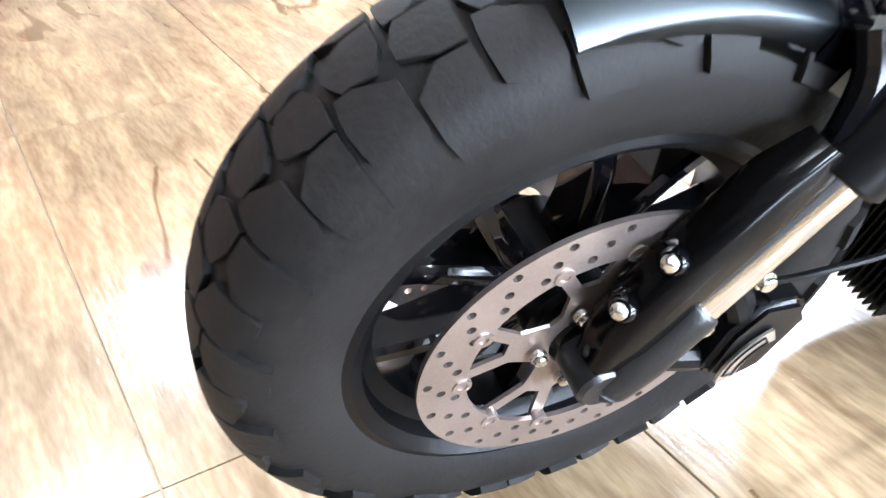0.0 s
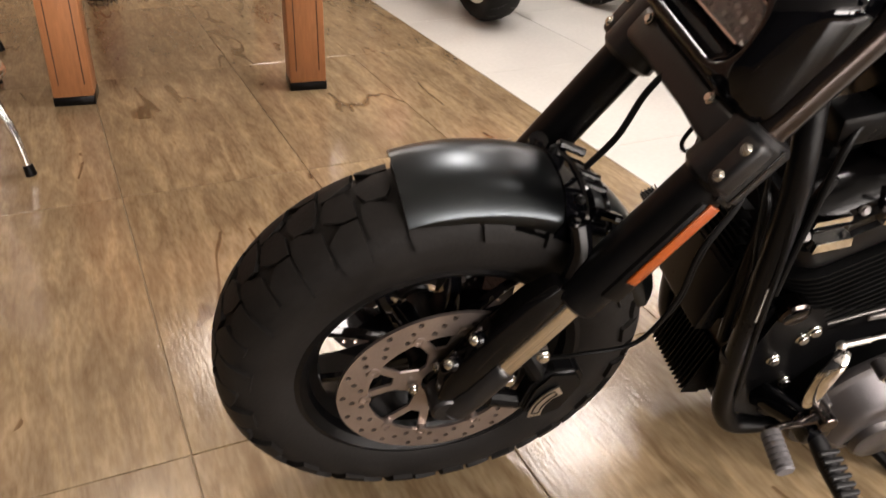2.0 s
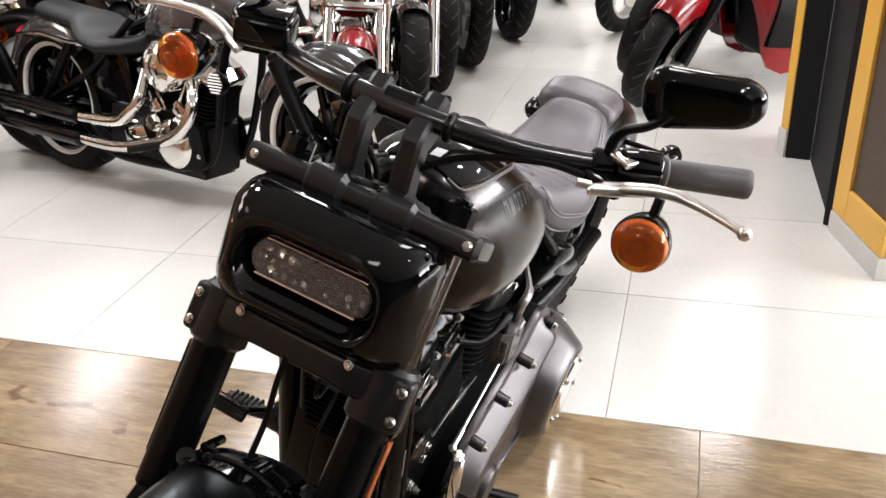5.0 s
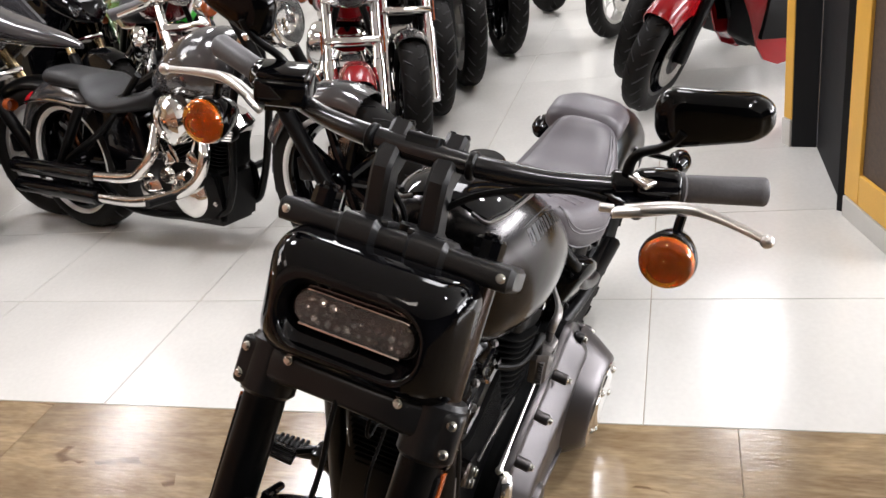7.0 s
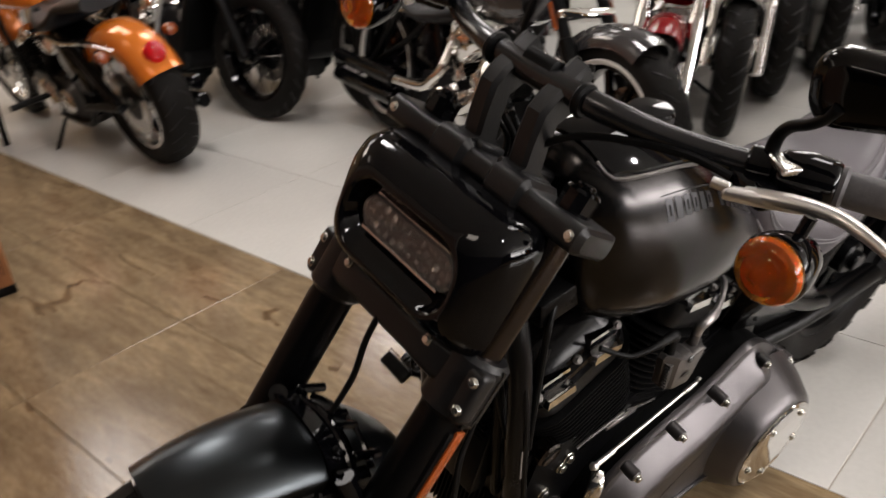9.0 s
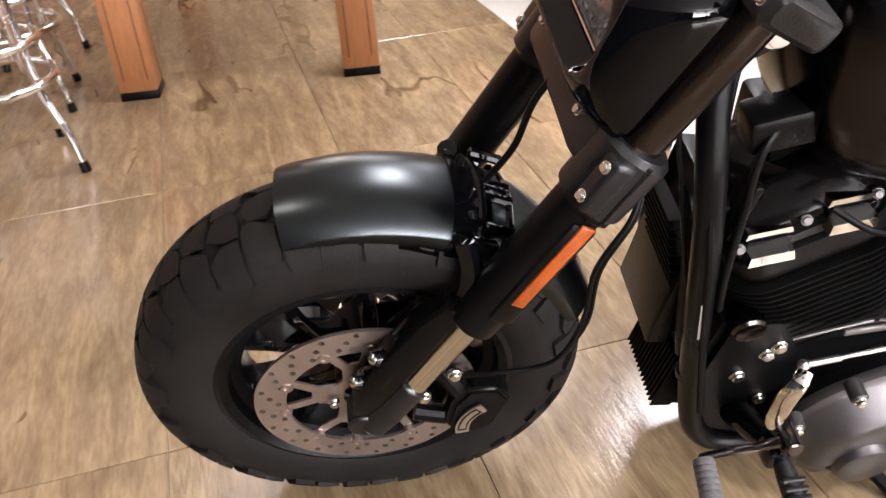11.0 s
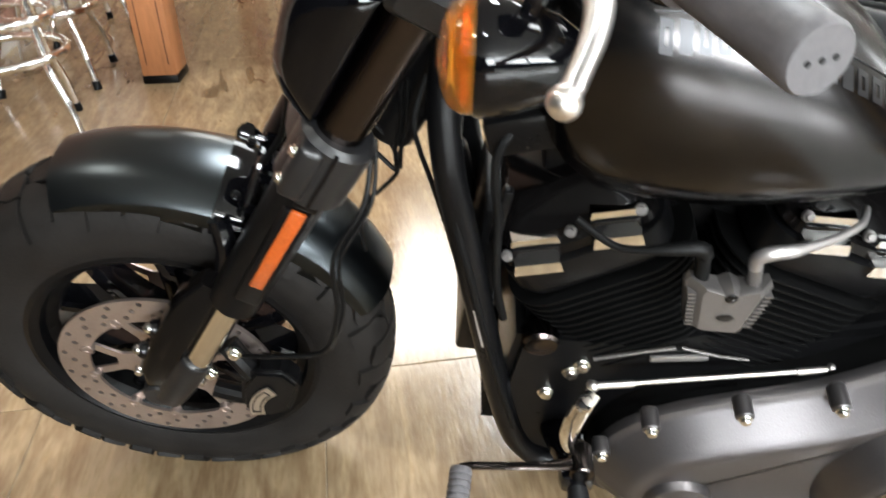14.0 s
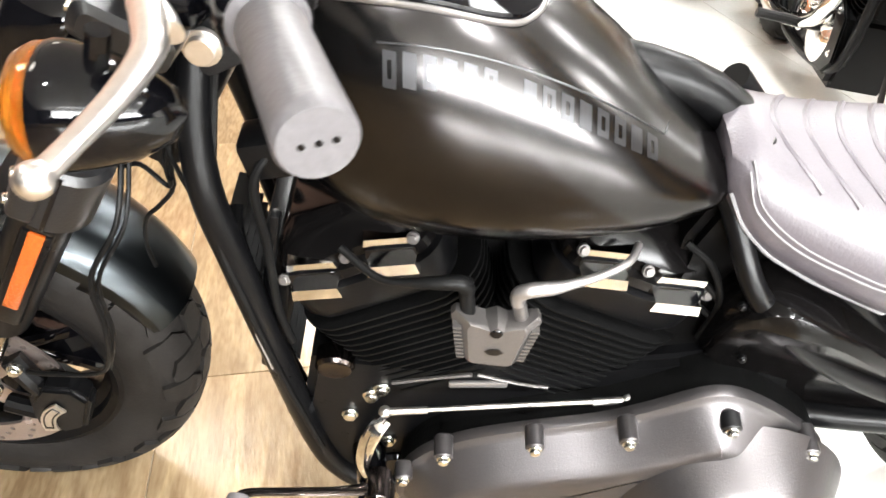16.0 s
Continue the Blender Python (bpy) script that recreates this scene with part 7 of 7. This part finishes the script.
    rod(bm, (0.36, 0.04, 0.93), (0.36, 0.04, 1.03), 0.016, seg=10)
    hb = part("handlebar", bm, bright, mt)
    for sd in (-1, 1):
        e0, e1 = Vector(bp[-2]), Vector(bp[-1])
        e0.y, e1.y = abs(e0.y) * sd, abs(e1.y) * sd
        bm = B()
        rod(bm, e0.lerp(e1, 0.1), e1 + (e1 - e0) * 0.05, 0.02, seg=14, bev=0.003)
        part("grip", bm, GRIPRUB, hb)
        bm = B()
        box(bm, e0 + Vector((-0.02, 0, 0.01)), (0.06, 0.07, 0.045), None, 0.01)
        tube(bm, [e0 + Vector((-0.03, 0, 0)), e0 + Vector((-0.06, sd * 0.05, 0)), e1 + Vector((-0.06, sd * 0.02, 0))], [0.009, 0.008, 0.007], seg=8)
        part("brake_lever", bm, bright, hb)
        mc = e0 + Vector((-0.02, sd * 0.06, 0.17))
        bm = B()
        tube(bm, [e0, e0 + Vector((-0.01, 0, 0.06)), mc], 0.006, seg=8)
        loft(bm, [[mc + Vector((dx, x * k, y * k)) for x, y in stadium(0.13, 0.075, 5)] for dx, k in ((-0.02, 0.6), (-0.008, 0.95), (0.006, 1.0), (0.01, 0.95))])
        part("mirror", bm, GLOSS if bright is not CHROME else CHROME, hb)
        if not sport:
            cs = Vector((0.3, sd * 0.24, 0.98))
            bm = B()
            rod(bm, cs, cs + Vector((0.08, -sd * 0.06, 0.03)), 0.009, seg=8)
            lathe(bm, [(0.036, 0.0), (0.034, -0.03), (0.018, -0.06), (0.0003, -0.066)], cs, (-1, 0, 0), 20)
            sg = part("turn_signal", bm, bright, hb)
            bm = B()
            lathe(bm, [(0.034, 0.0), (0.03, 0.012), (0.015, 0.02), (0.0003, 0.022)], cs, (-1, 0, 0), 20)
            part("signal_lens", bm, AMBER_PLAIN, sg)
    if light and not sport:
        hl = Vector((0.2, 0, 0.9))
        bm = B()
        lathe(bm, [(0.088, 0.03), (0.095, 0.022), (0.094, -0.01), (0.075, -0.09), (0.045, -0.13), (0.0003, -0.14)], hl, (-1, 0, 0), 32)
        sh_ = part("headlight", bm, bright, mt, "round headlight in a bucket")
        bm = B()
        lathe(bm, [(0.088, 0.028), (0.06, 0.04), (0.0003, 0.044)], hl, (-1, 0, 0), 32)
        part("headlight_lens", bm, CLEAR, sh_)
        bm = B()
        lathe(bm, [(0.086, 0.02), (0.06, -0.012), (0.02, -0.03), (0.0003, -0.03)], hl, (-1, 0, 0), 32)
        part("headlight_reflector", bm, CHROME, sh_)
    # exhaust on the right
    for k in range(2):
        bm = B()
        if adv or sport:
            tube(bm, [(0.6, 0.1, 0.3), (0.8, 0.14, 0.16), (1.15, 0.16, 0.2), (1.35, 0.19, 0.4 + 0.03 * k), (1.75, 0.21, 0.52)], [0.02, 0.022, 0.024, 0.05, 0.045], seg=12)
        else:
            tube(bm, [(0.6 + 0.26 * k, 0.1, 0.52), (0.55 + 0.3 * k, 0.16, 0.42), (0.64 + 0.26 * k, 0.18, 0.3 + 0.06 * k), (0.95 + 0.03 * k, 0.185, 0.22 + 0.1 * k), (1.22, 0.19, 0.22 + 0.09 * k)], 0.024, seg=14)
        ex = part("exhaust_pipe", bm, bright, mt, "bright exhaust header")
        if not (adv or sport):
            bm = B()
            rod(bm, (1.2, 0.19, 0.22 + 0.09 * k), (1.76, 0.2, 0.245 + 0.09 * k), 0.038, 0.036, seg=20, bev=0.008)
            part("muffler", bm, GLOSS, ex, "black muffler")
    if sport:
        for sd in (-1, 1):
            bm = B()
            rings = []
            for u in np.linspace(0.1, 1.02, 20):
                hi_ = float(np.interp(u, (0.1, 0.2, 0.42, 0.75, 1.02), (0.86, 0.98, 0.96, 0.78, 0.6)))
                lo_ = float(np.interp(u, (0.1, 0.24, 0.36, 0.46, 0.6, 0.85, 1.02), (0.8, 0.64, 0.5, 0.2, 0.13, 0.2, 0.42)))
                wd_ = float(np.interp(u, (0.1, 0.2, 0.42, 0.75, 1.02), (0.1, 0.17, 0.215, 0.205, 0.16)))
                out_ = [(wd_ * (0.6 + 0.4 * math.sin(math.pi * min(1.0, 0.12 + 0.66 * f))), lo_ + (hi_ - lo_) * f) for f in np.linspace(0, 1, 10)]
                rings.append(ring(bm, [Vector((u, sd * y, z)) for y, z in out_] + [Vector((u, sd * (y - 0.014), z)) for y, z in out_[::-1]]))
            skin(bm, rings)
            fr = part("side_fairing", bm, body, mt, "glossy painted side fairing", sharp=50)
            bm = B()
            rings = []
            for u in np.linspace(0.43, 0.62, 6):
                g = (u - 0.43) / 0.19
                pts = [(0.218 * (0.6 + 0.4 * math.sin(math.pi * (0.12 + 0.66 * f))) + 0.003, 0.2 + 0.7 * f - 0.1 * g) for f in np.linspace(0.16 + 0.1 * g, 0.66 - 0.2 * g, 8)]
                rings.append(ring(bm, [Vector((u, sd * y, z)) for y, z in pts] + [Vector((u, sd * (y - 0.03), z)) for y, z in pts[::-1]]))
            skin(bm, rings)
            part("intake_panel", bm, SATIN, fr, "dark intake panel behind the front wheel")
            M = Matrix.Translation((0, sd * 0.2, 0)) @ Matrix.Rotation(radians(90), 4, "X")
            bm = B()
            plate(bm, [(0.4, 0.76), (0.7, 0.66), (0.72, 0.63), (0.45, 0.7)], M, -sd * 0.03)
            part("fairing_stripe", bm, P_WHITE, fr)
        bm = B()
        secs = []
        for u, w, hw, h in ((0.02, 0.78, 0.03, 0.02), (0.06, 0.82, 0.1, 0.06), (0.16, 0.9, 0.17, 0.1), (0.28, 0.98, 0.19, 0.1), (0.4, 1.0, 0.18, 0.06)):
            secs.append([Vector((u, x, w + y)) for x, y in stadium(2 * hw, 2 * h, 5)])
        loft(bm, secs)
        nose = part("nose_fairing", bm, body, mt)
        for sd in (-1, 1):
            bm = B()
            loft(bm, [[Vector((u, sd * 0.07 + x, 0.85 + (u - 0.07) * 1.2 + y)) for x, y in stadium(0.08, 0.03, 4)] for u in (0.045, 0.07)])
            part("headlight_lens", bm, CLEAR, nose)
        bm = B()
        secs = []
        for u, w, hw in ((1.25, 0.86, 0.12), (1.5, 0.93, 0.09), (1.72, 0.98, 0.04)):
            secs.append([Vector((u, x, w + y)) for x, y in stadium(2 * hw, 0.1, 4)])
        loft(bm, secs)
        part("tail_fairing", bm, body, mt)
    for sd in (-1, 1):
        bm = B()
        rod(bm, (0.72, sd * 0.13, 0.26), (0.72, sd * 0.33, 0.27), 0.016, seg=10, bev=0.003)
        part("footpeg", bm, CASTBLK, mt)
    bm = B()
    rod(bm, (0.82, -0.13, 0.14), (0.9, -0.26, 0.035), 0.01, seg=8)
    part("side_stand", bm, CASTBLK, mt)
    if turn:
        S = Matrix.Translation(ax) @ Matrix.Rotation(radians(turn), 4, d) @ Matrix.Translation(-ax)
        for child in mt.children:
            if child.name.split(".")[0] in ("front_wheel", "fork_leg", "fork_clamp", "front_fender", "handlebar", "headlight"):
                for ob in [child] + list(child.children_recursive):
                    ob.data.transform(S)
    return mt


make_moto("charcoal grey cruiser with chrome engine and black mufflers", ground_pose(1.83, 0.86, 264, 8), body=P_GREY, rim=GLOSS, forks=SATIN, line=True, spokes=10, FR=0.33, FW=0.13, base=1.52, drop=0.07)
ROW = 213
make_moto("candy red cruiser with chrome forks and headlight", ground_pose(2.37, 1.13, ROW, 8), body=P_RED, rim=GLOSS, spokes=9, FR=0.29)
make_moto("dark grey cruiser with chrome forks", ground_pose(2.86, 1.12, ROW, 8), FR=0.3, body=P_GREY, rim=GLOSS, fender=P_GREY, full_fender=False)
make_moto("black cruiser with black forks", ground_pose(3.5, 1.3, ROW + 3, 8), body=GLOSS, rim=GLOSS, forks=SATIN, bright=SATIN, full_fender=False)
make_moto("black cruiser with chrome forks", ground_pose(4.02, 1.33, ROW + 2, 8), body=GLOSS, rim=SILVER, full_fender=False)
make_moto("black and brown cruiser", ground_pose(4.68, 1.33, ROW + 6, 8), body=P_DRED, rim=GLOSS, forks=SATIN, full_fender=False)
make_moto("small black street motorcycle", ground_pose(5.85, 1.42, ROW + 12, 8), body=GLOSS, rim=GLOSS, forks=SATIN, full_fender=False)
make_moto("red sport motorcycle with full fairing", ground_pose(3.54, 0.07, 138, 8), turn=30, style="sport", body=P_RED, rim=GLOSS, spokes=6, FR=0.3, FW=0.12, RW=0.17, base=1.4, full_fender=False)
make_moto("black street motorcycle beside the red one", ground_pose(4.05, 0.27, 150, 8), turn=25, style="adventure", body=GLOSS, rim=GLOSS, spokes=6, FR=0.3, FW=0.12, base=1.42, fender=SILVER)
make_moto("black trail motorcycle with spoked wheels", ground_pose(5.0, 0.68, 165, 8), body=GLOSS, rim=SILVER, spokes=32, wire=True, FW=0.1, base=1.45, forks=SATIN, bright=SATIN, full_fender=False)
make_moto("orange cruiser with chrome trim and red tail lamp", ground_pose(0.78, 4.46, 98, 9), body=P_ORANGE, rim=CHROME, spokes=32, wire=True, FW=0.13, RW=0.18)
make_moto("black adventure motorcycle with spoked wheels", ground_pose(1.62, 3.1, 285, 8), style="adventure", body=GLOSS, rim=GLOSS, spokes=36, wire=True, FR=0.34, FW=0.11, base=1.5)
make_moto("grey adventure motorcycle with white panels and gold forks", ground_pose(2.07, 2.68, 275, 8), style="adventure", body=P_GREY, beak=P_GREY, rim=SILVER, spokes=5, FR=0.33, FW=0.12, base=1.5)
make_moto("black sport touring motorcycle between two others", ground_pose(2.8, 3.0, 258, 8), style="sport", body=GLOSS, rim=GLOSS, spokes=6, FR=0.3, FW=0.12, base=1.4)
make_moto("dark red touring cruiser behind the grey one", ground_pose(2.75, 2.3, 235, 8), body=P_DRED, rim=GLOSS, spokes=9)
make_moto("black street motorcycle with green panels", ground_pose(3.95, 3.35, 250, 8), style="sport", body=P_GREEN, rim=GLOSS, spokes=6, FR=0.3, FW=0.12, base=1.4)

# ---------------------------------------------------------------- furniture and the wall pieces at the sides
def mat_leg_wood():
    m = material("oiled_wood", (0.36, 0.15, 0.06), 0.38, vary=0.28, scale=3.0, fine=26, bump=0.05, stretch=(5, 5, 0.7))
    return m


LEGWOOD = mat_leg_wood()
SEATRED = material("black_stool_vinyl", (0.02, 0.02, 0.02), 0.4, vary=0.1, fine=200, bump=0.04)


def wooden_table(x, y, turn, L=0.82, D=1.55, H=1.02):
    tb = thing("table", "heavy oiled wood bar table with black leg caps", "table", m=Matrix.Translation((x, y, 0)) @ Matrix.Rotation(radians(turn), 4, "Z"))
    bm = B()
    for i in range(6):
        box(bm, (-L / 2 - 0.04 + (L + 0.08) * (i + 0.5) / 6, 0, H - 0.025), ((L + 0.08) / 6 - 0.002, D + 0.12, 0.05), None, 0.003, 1)
    part("tabletop", bm, LEGWOOD, tb)
    for sx in (-1, 1):
        for sy in (-1, 1):
            px, py = sx * L / 2, sy * D / 2
            bm = B()
            box(bm, (px, py, (H - 0.05 + 0.03) / 2), (0.135, 0.135, H - 0.08), None, 0.006)
            leg = part("leg", bm, LEGWOOD, tb, "square wooden leg with grooves and a diamond inlay")
            bm = B()
            box(bm, (px, py, 0.016), (0.138, 0.138, 0.032), None, 0.003)
            part("leg_cap", bm, SATIN, leg, "black leg cap")
            bm = B()
            for dx in (-0.042, 0.042):
                box(bm, (px + dx, py - 0.0676, H / 2), (0.004, 0.002, H - 0.15))
                box(bm, (px + sx * 0.0676, py + dx, H / 2), (0.002, 0.004, H - 0.15))
            part("groove", bm, material("dark_groove", (0.05, 0.02, 0.01), 0.7), leg, smooth=False)
            bm = B()
            plate(bm, [(0, -0.055), (0.022, 0), (0, 0.055), (-0.022, 0)], Matrix.Translation((px, py - 0.0672, 0.38)) @ Matrix.Rotation(radians(90), 4, "X"), 0.002)
            part("inlay", bm, LEGWOOD, leg, smooth=False)
            for z in (0.7, 0.78):
                bolt(leg, (px + sx * 0.068, py - 0.02, z), (sx, 0, 0), 0.006, 0.004, STEEL, False)
    for sy in (-1, 1):
        bm = B()
        box(bm, (0, sy * D / 2, 0.74), (L - 0.1, 0.05, 0.2), None, 0.004)
        part("apron", bm, LEGWOOD, tb)
    for sx in (-1, 1):
        bm = B()
        box(bm, (sx * L / 2, 0, 0.74), (0.05, D - 0.1, 0.2), None, 0.004)
        part("apron", bm, LEGWOOD, tb)
    return tb


wooden_table(-0.42, 2.79, 2)


def bar_stool(x, y, turn):
    st = thing("bar_stool", "chrome bar stool with foot rings and black leg tips", "stool", "chrome bar stools", Matrix.Translation((x, y, 0)) @ Matrix.Rotation(radians(turn), 4, "Z"))
    for k in range(4):
        a = radians(45 + 90 * k)
        c, s = math.cos(a), math.sin(a)
        bm = B()
        tube(bm, [(c * 0.245, s * 0.245, 0.02), (c * 0.225, s * 0.225, 0.13), (c * 0.185, s * 0.185, 0.24), (c * 0.17, s * 0.17, 0.34), (c * 0.15, s * 0.15, 0.55), (c * 0.12, s * 0.12, 0.72)], 0.0125, seg=14)
        leg = part("leg", bm, CHROME, st, "bent chrome tube leg")
        bm = B()
        rod(bm, (c * 0.249, s * 0.249, 0.0), (c * 0.243, s * 0.243, 0.034), 0.0165, 0.015, seg=14, bev=0.002)
        part("foot", bm, SATIN, leg, "black rubber foot")
    for z, r in ((0.285, 0.2), (0.4, 0.178)):
        bm = B()
        lathe(bm, [(r + 0.012 * math.cos(t), 0.014 * math.sin(t)) for t in np.linspace(0, 2 * math.pi, 13)[:-1]], (0, 0, z), (0, 0, 1), 44, closed=True)
        part("foot_ring", bm, CHROME, st, "chrome foot ring")
    bm = B()
    lathe(bm, [(0.0003, 0.82), (0.12, 0.82), (0.165, 0.81), (0.185, 0.785), (0.185, 0.745), (0.17, 0.725), (0.0003, 0.72)], (0, 0, 0), (0, 0, 1), 40)
    part("seat", bm, SEATRED, st, "round black padded seat")
    return st


bar_stool(-1.09, 1.43, 27)
bar_stool(-1.24, 2.02, 12)
bar_stool(-1.42, 2.68, 40)

# slim black metal frame past the table
bm = B()
for dx, dy in ((0, 0), (-0.55, -0.1), (-0.08, 0.45), (-0.63, 0.35)):
    box(bm, (0.47 + dx, 3.86 + dy, 0.37), (0.03, 0.03, 0.74), Matrix.Rotation(TURN_B, 4, "Z"), 0.002)
box(bm, (0.16, 4.04, 0.755), (0.64, 0.54, 0.03), Matrix.Rotation(TURN_B, 4, "Z"), 0.004)
for z in (0.42,):
    box(bm, (0.195, 3.81, z), (0.56, 0.025, 0.025), Matrix.Rotation(TURN_B, 4, "Z"))
solid("side_table", bm, SATIN, "slim black metal side table with square legs", "table")

# dark stand at the near left
bm = B()
box(bm, (-0.97, 0.5, 0.1), (0.07, 0.22, 0.2), Matrix.Rotation(radians(22), 4, "Z"), 0.006)
box(bm, (-0.97, 0.5, 0.01), (0.085, 0.24, 0.02), Matrix.Rotation(radians(22), 4, "Z"), 0.004)
stand_ = solid("display_stand", bm, SATIN, "low black display stand on the wood-look floor", "stand")
bm = B()
rod(bm, (-0.93, 0.5, 0.13), (-0.9, 0.49, 0.13), 0.014, seg=12, bev=0.003)
part("knob", bm, CASTBLK, stand_, "small ribbed black knob")

# brick wall at the left, laid course by course
WN = -1.2
bm = B()
slab(bm, WN - 0.2, WN - 0.012, 0.3, 7.3, 0.0, CEIL)
wall_brick = solid("wall_brick", bm, MORTAR, "brown brick wall with pale mortar joints", "wall", kind="structure", m=RB)
bm = B()
slab(bm, WN - 0.03, WN + 0.004, 0.3, 7.3, 0.0, 0.09)
solid("baseboard", bm, TRIMW, "plain tiled skirting along the brick wall", "skirting", kind="structure", m=RB)

# black recess with yellow trim on the far right
def upright(p, q, thick, z0, z1, mat, name, label, cat_="wall", out=1.0, lift=0.0):
    """A wall-like slab over the floor line from p to q, thick on one side of it."""
    p, q = Vector((*p, 0)), Vector((*q, 0))
    d = (q - p).normalized()
    s_ = Vector((-d.y, d.x, 0)) * out
    L_ = (q - p).length
    bm = B()
    box(bm, (L_ / 2, thick / 2 - lift, (z0 + z1) / 2), (L_, thick, z1 - z0), None, 0.002, 1)
    return solid(name, bm, mat, label, cat_, kind="structure", m=Matrix(((d.x, s_.x, 0, p.x), (d.y, s_.y, 0, p.y), (0, 0, 1, 0), (0, 0, 0, 1))))


upright((3.06, -0.58), (3.055, -0.678), 0.25, 0, CEIL, DARKWALL, "wall_panel_black", "charcoal wall recess beside the yellow frames")
upright((3.053, -0.68), (2.47, -0.797), 0.12, 0, CEIL, DARKWALL, "wall_panel_side", "charcoal return of the wall recess")
upright((3.1, -0.545), (3.058, -0.577), 0.25, 0.12, CEIL, YELLOW, "trim_1", "yellow painted vertical trim", "trim")
upright((3.105, -0.54), (3.06, -0.575), 0.26, 0.0, 0.117, TRIMW, "trim_2", "pale plinth under the yellow trim", "trim", lift=0.004)
upright((2.462, -0.775), (2.448, -0.805), 0.06, 0, CEIL, DARKWALL, "trim_edge", "charcoal edge strip beside the yellow frame", "trim")
WALL_A, WALL_B = Vector((2.433, -0.808)), Vector((2.113, -0.966))
wd = (WALL_B - WALL_A).normalized()
upright(WALL_A, WALL_A + wd * 0.095, 0.1, 0.08, CEIL, YELLOW, "trim_3", "broad yellow frame upright beside a speckled board", "trim", lift=0.012)
upright(WALL_A + wd * 0.097, WALL_B, 0.1, 0.08, 0.19, YELLOW, "trim_4", "broad yellow frame rail under a speckled board", "trim", lift=0.012)
upright(WALL_A, WALL_B, 0.1, 0.08, CEIL, BROWNP, "wall_board", "dark brown speckled board in a yellow frame")
upright(WALL_A, WALL_B, 0.12, 0.0, 0.077, TRIMW, "plinth", "pale plinth under the yellow frame", "trim", lift=0.016)

# bricks of the left wall
cache_b = {}
far_b = B()
for row in range(44):
    z = 0.09 + 0.072 * row
    for k in range(32):
        e = 0.3 + 0.22 * k + (0.11 if row % 2 else 0.0) + 0.11
        if e > 7.2:
            continue
        dep = 0.012 + 0.004 * ((row * 7 + k * 13) % 5) / 4
        if row < 14 and 0.8 < e < 4.2:
            key = (row * 7 + k * 13) % 5
            if key not in cache_b:
                t = B()
                box(t, (0, 0, 0), (0.03, 0.21, 0.062), None, 0.003, 1)
                cache_b[key] = finish(t, "brick", BRICKM, smooth=False)
            ob = new("brick", cache_b[key])
            ob.parent = wall_brick
            ob.location = (WN - 0.026 + dep, e, z + 0.033)
        elif row < 30:
            box(far_b, (WN - 0.026 + dep, e, z + 0.033), (0.03, 0.21, 0.062))
ob = new("far_bricks", finish(far_b, "far_bricks", BRICKM, smooth=False))
ob.parent = wall_brick
tagged(ob, kind="stuff")

# ---------------------------------------------------------------- tiles of the two floors (last: many small objects)
def near_wood(n, e):
    return -2.2 < n < 1.2 and -1.3 < e < 4.0


def near_pale(n, e):
    return n < 5.0 and -2.0 < e < 4.5


tile_field(wood_n, wood_rows, 0.0, WOODTILE, "wood_look_tile", floor_ob, 0.0019, near_wood)
tile_field(pale_n, lambda i: [max(SOUTH, min(7.5, 0.24 + 0.82 * k)) for k in range(-12, 10)], 0.0, PALETILE, "pale_tile", floor_ob, 0.0025, near_pale)
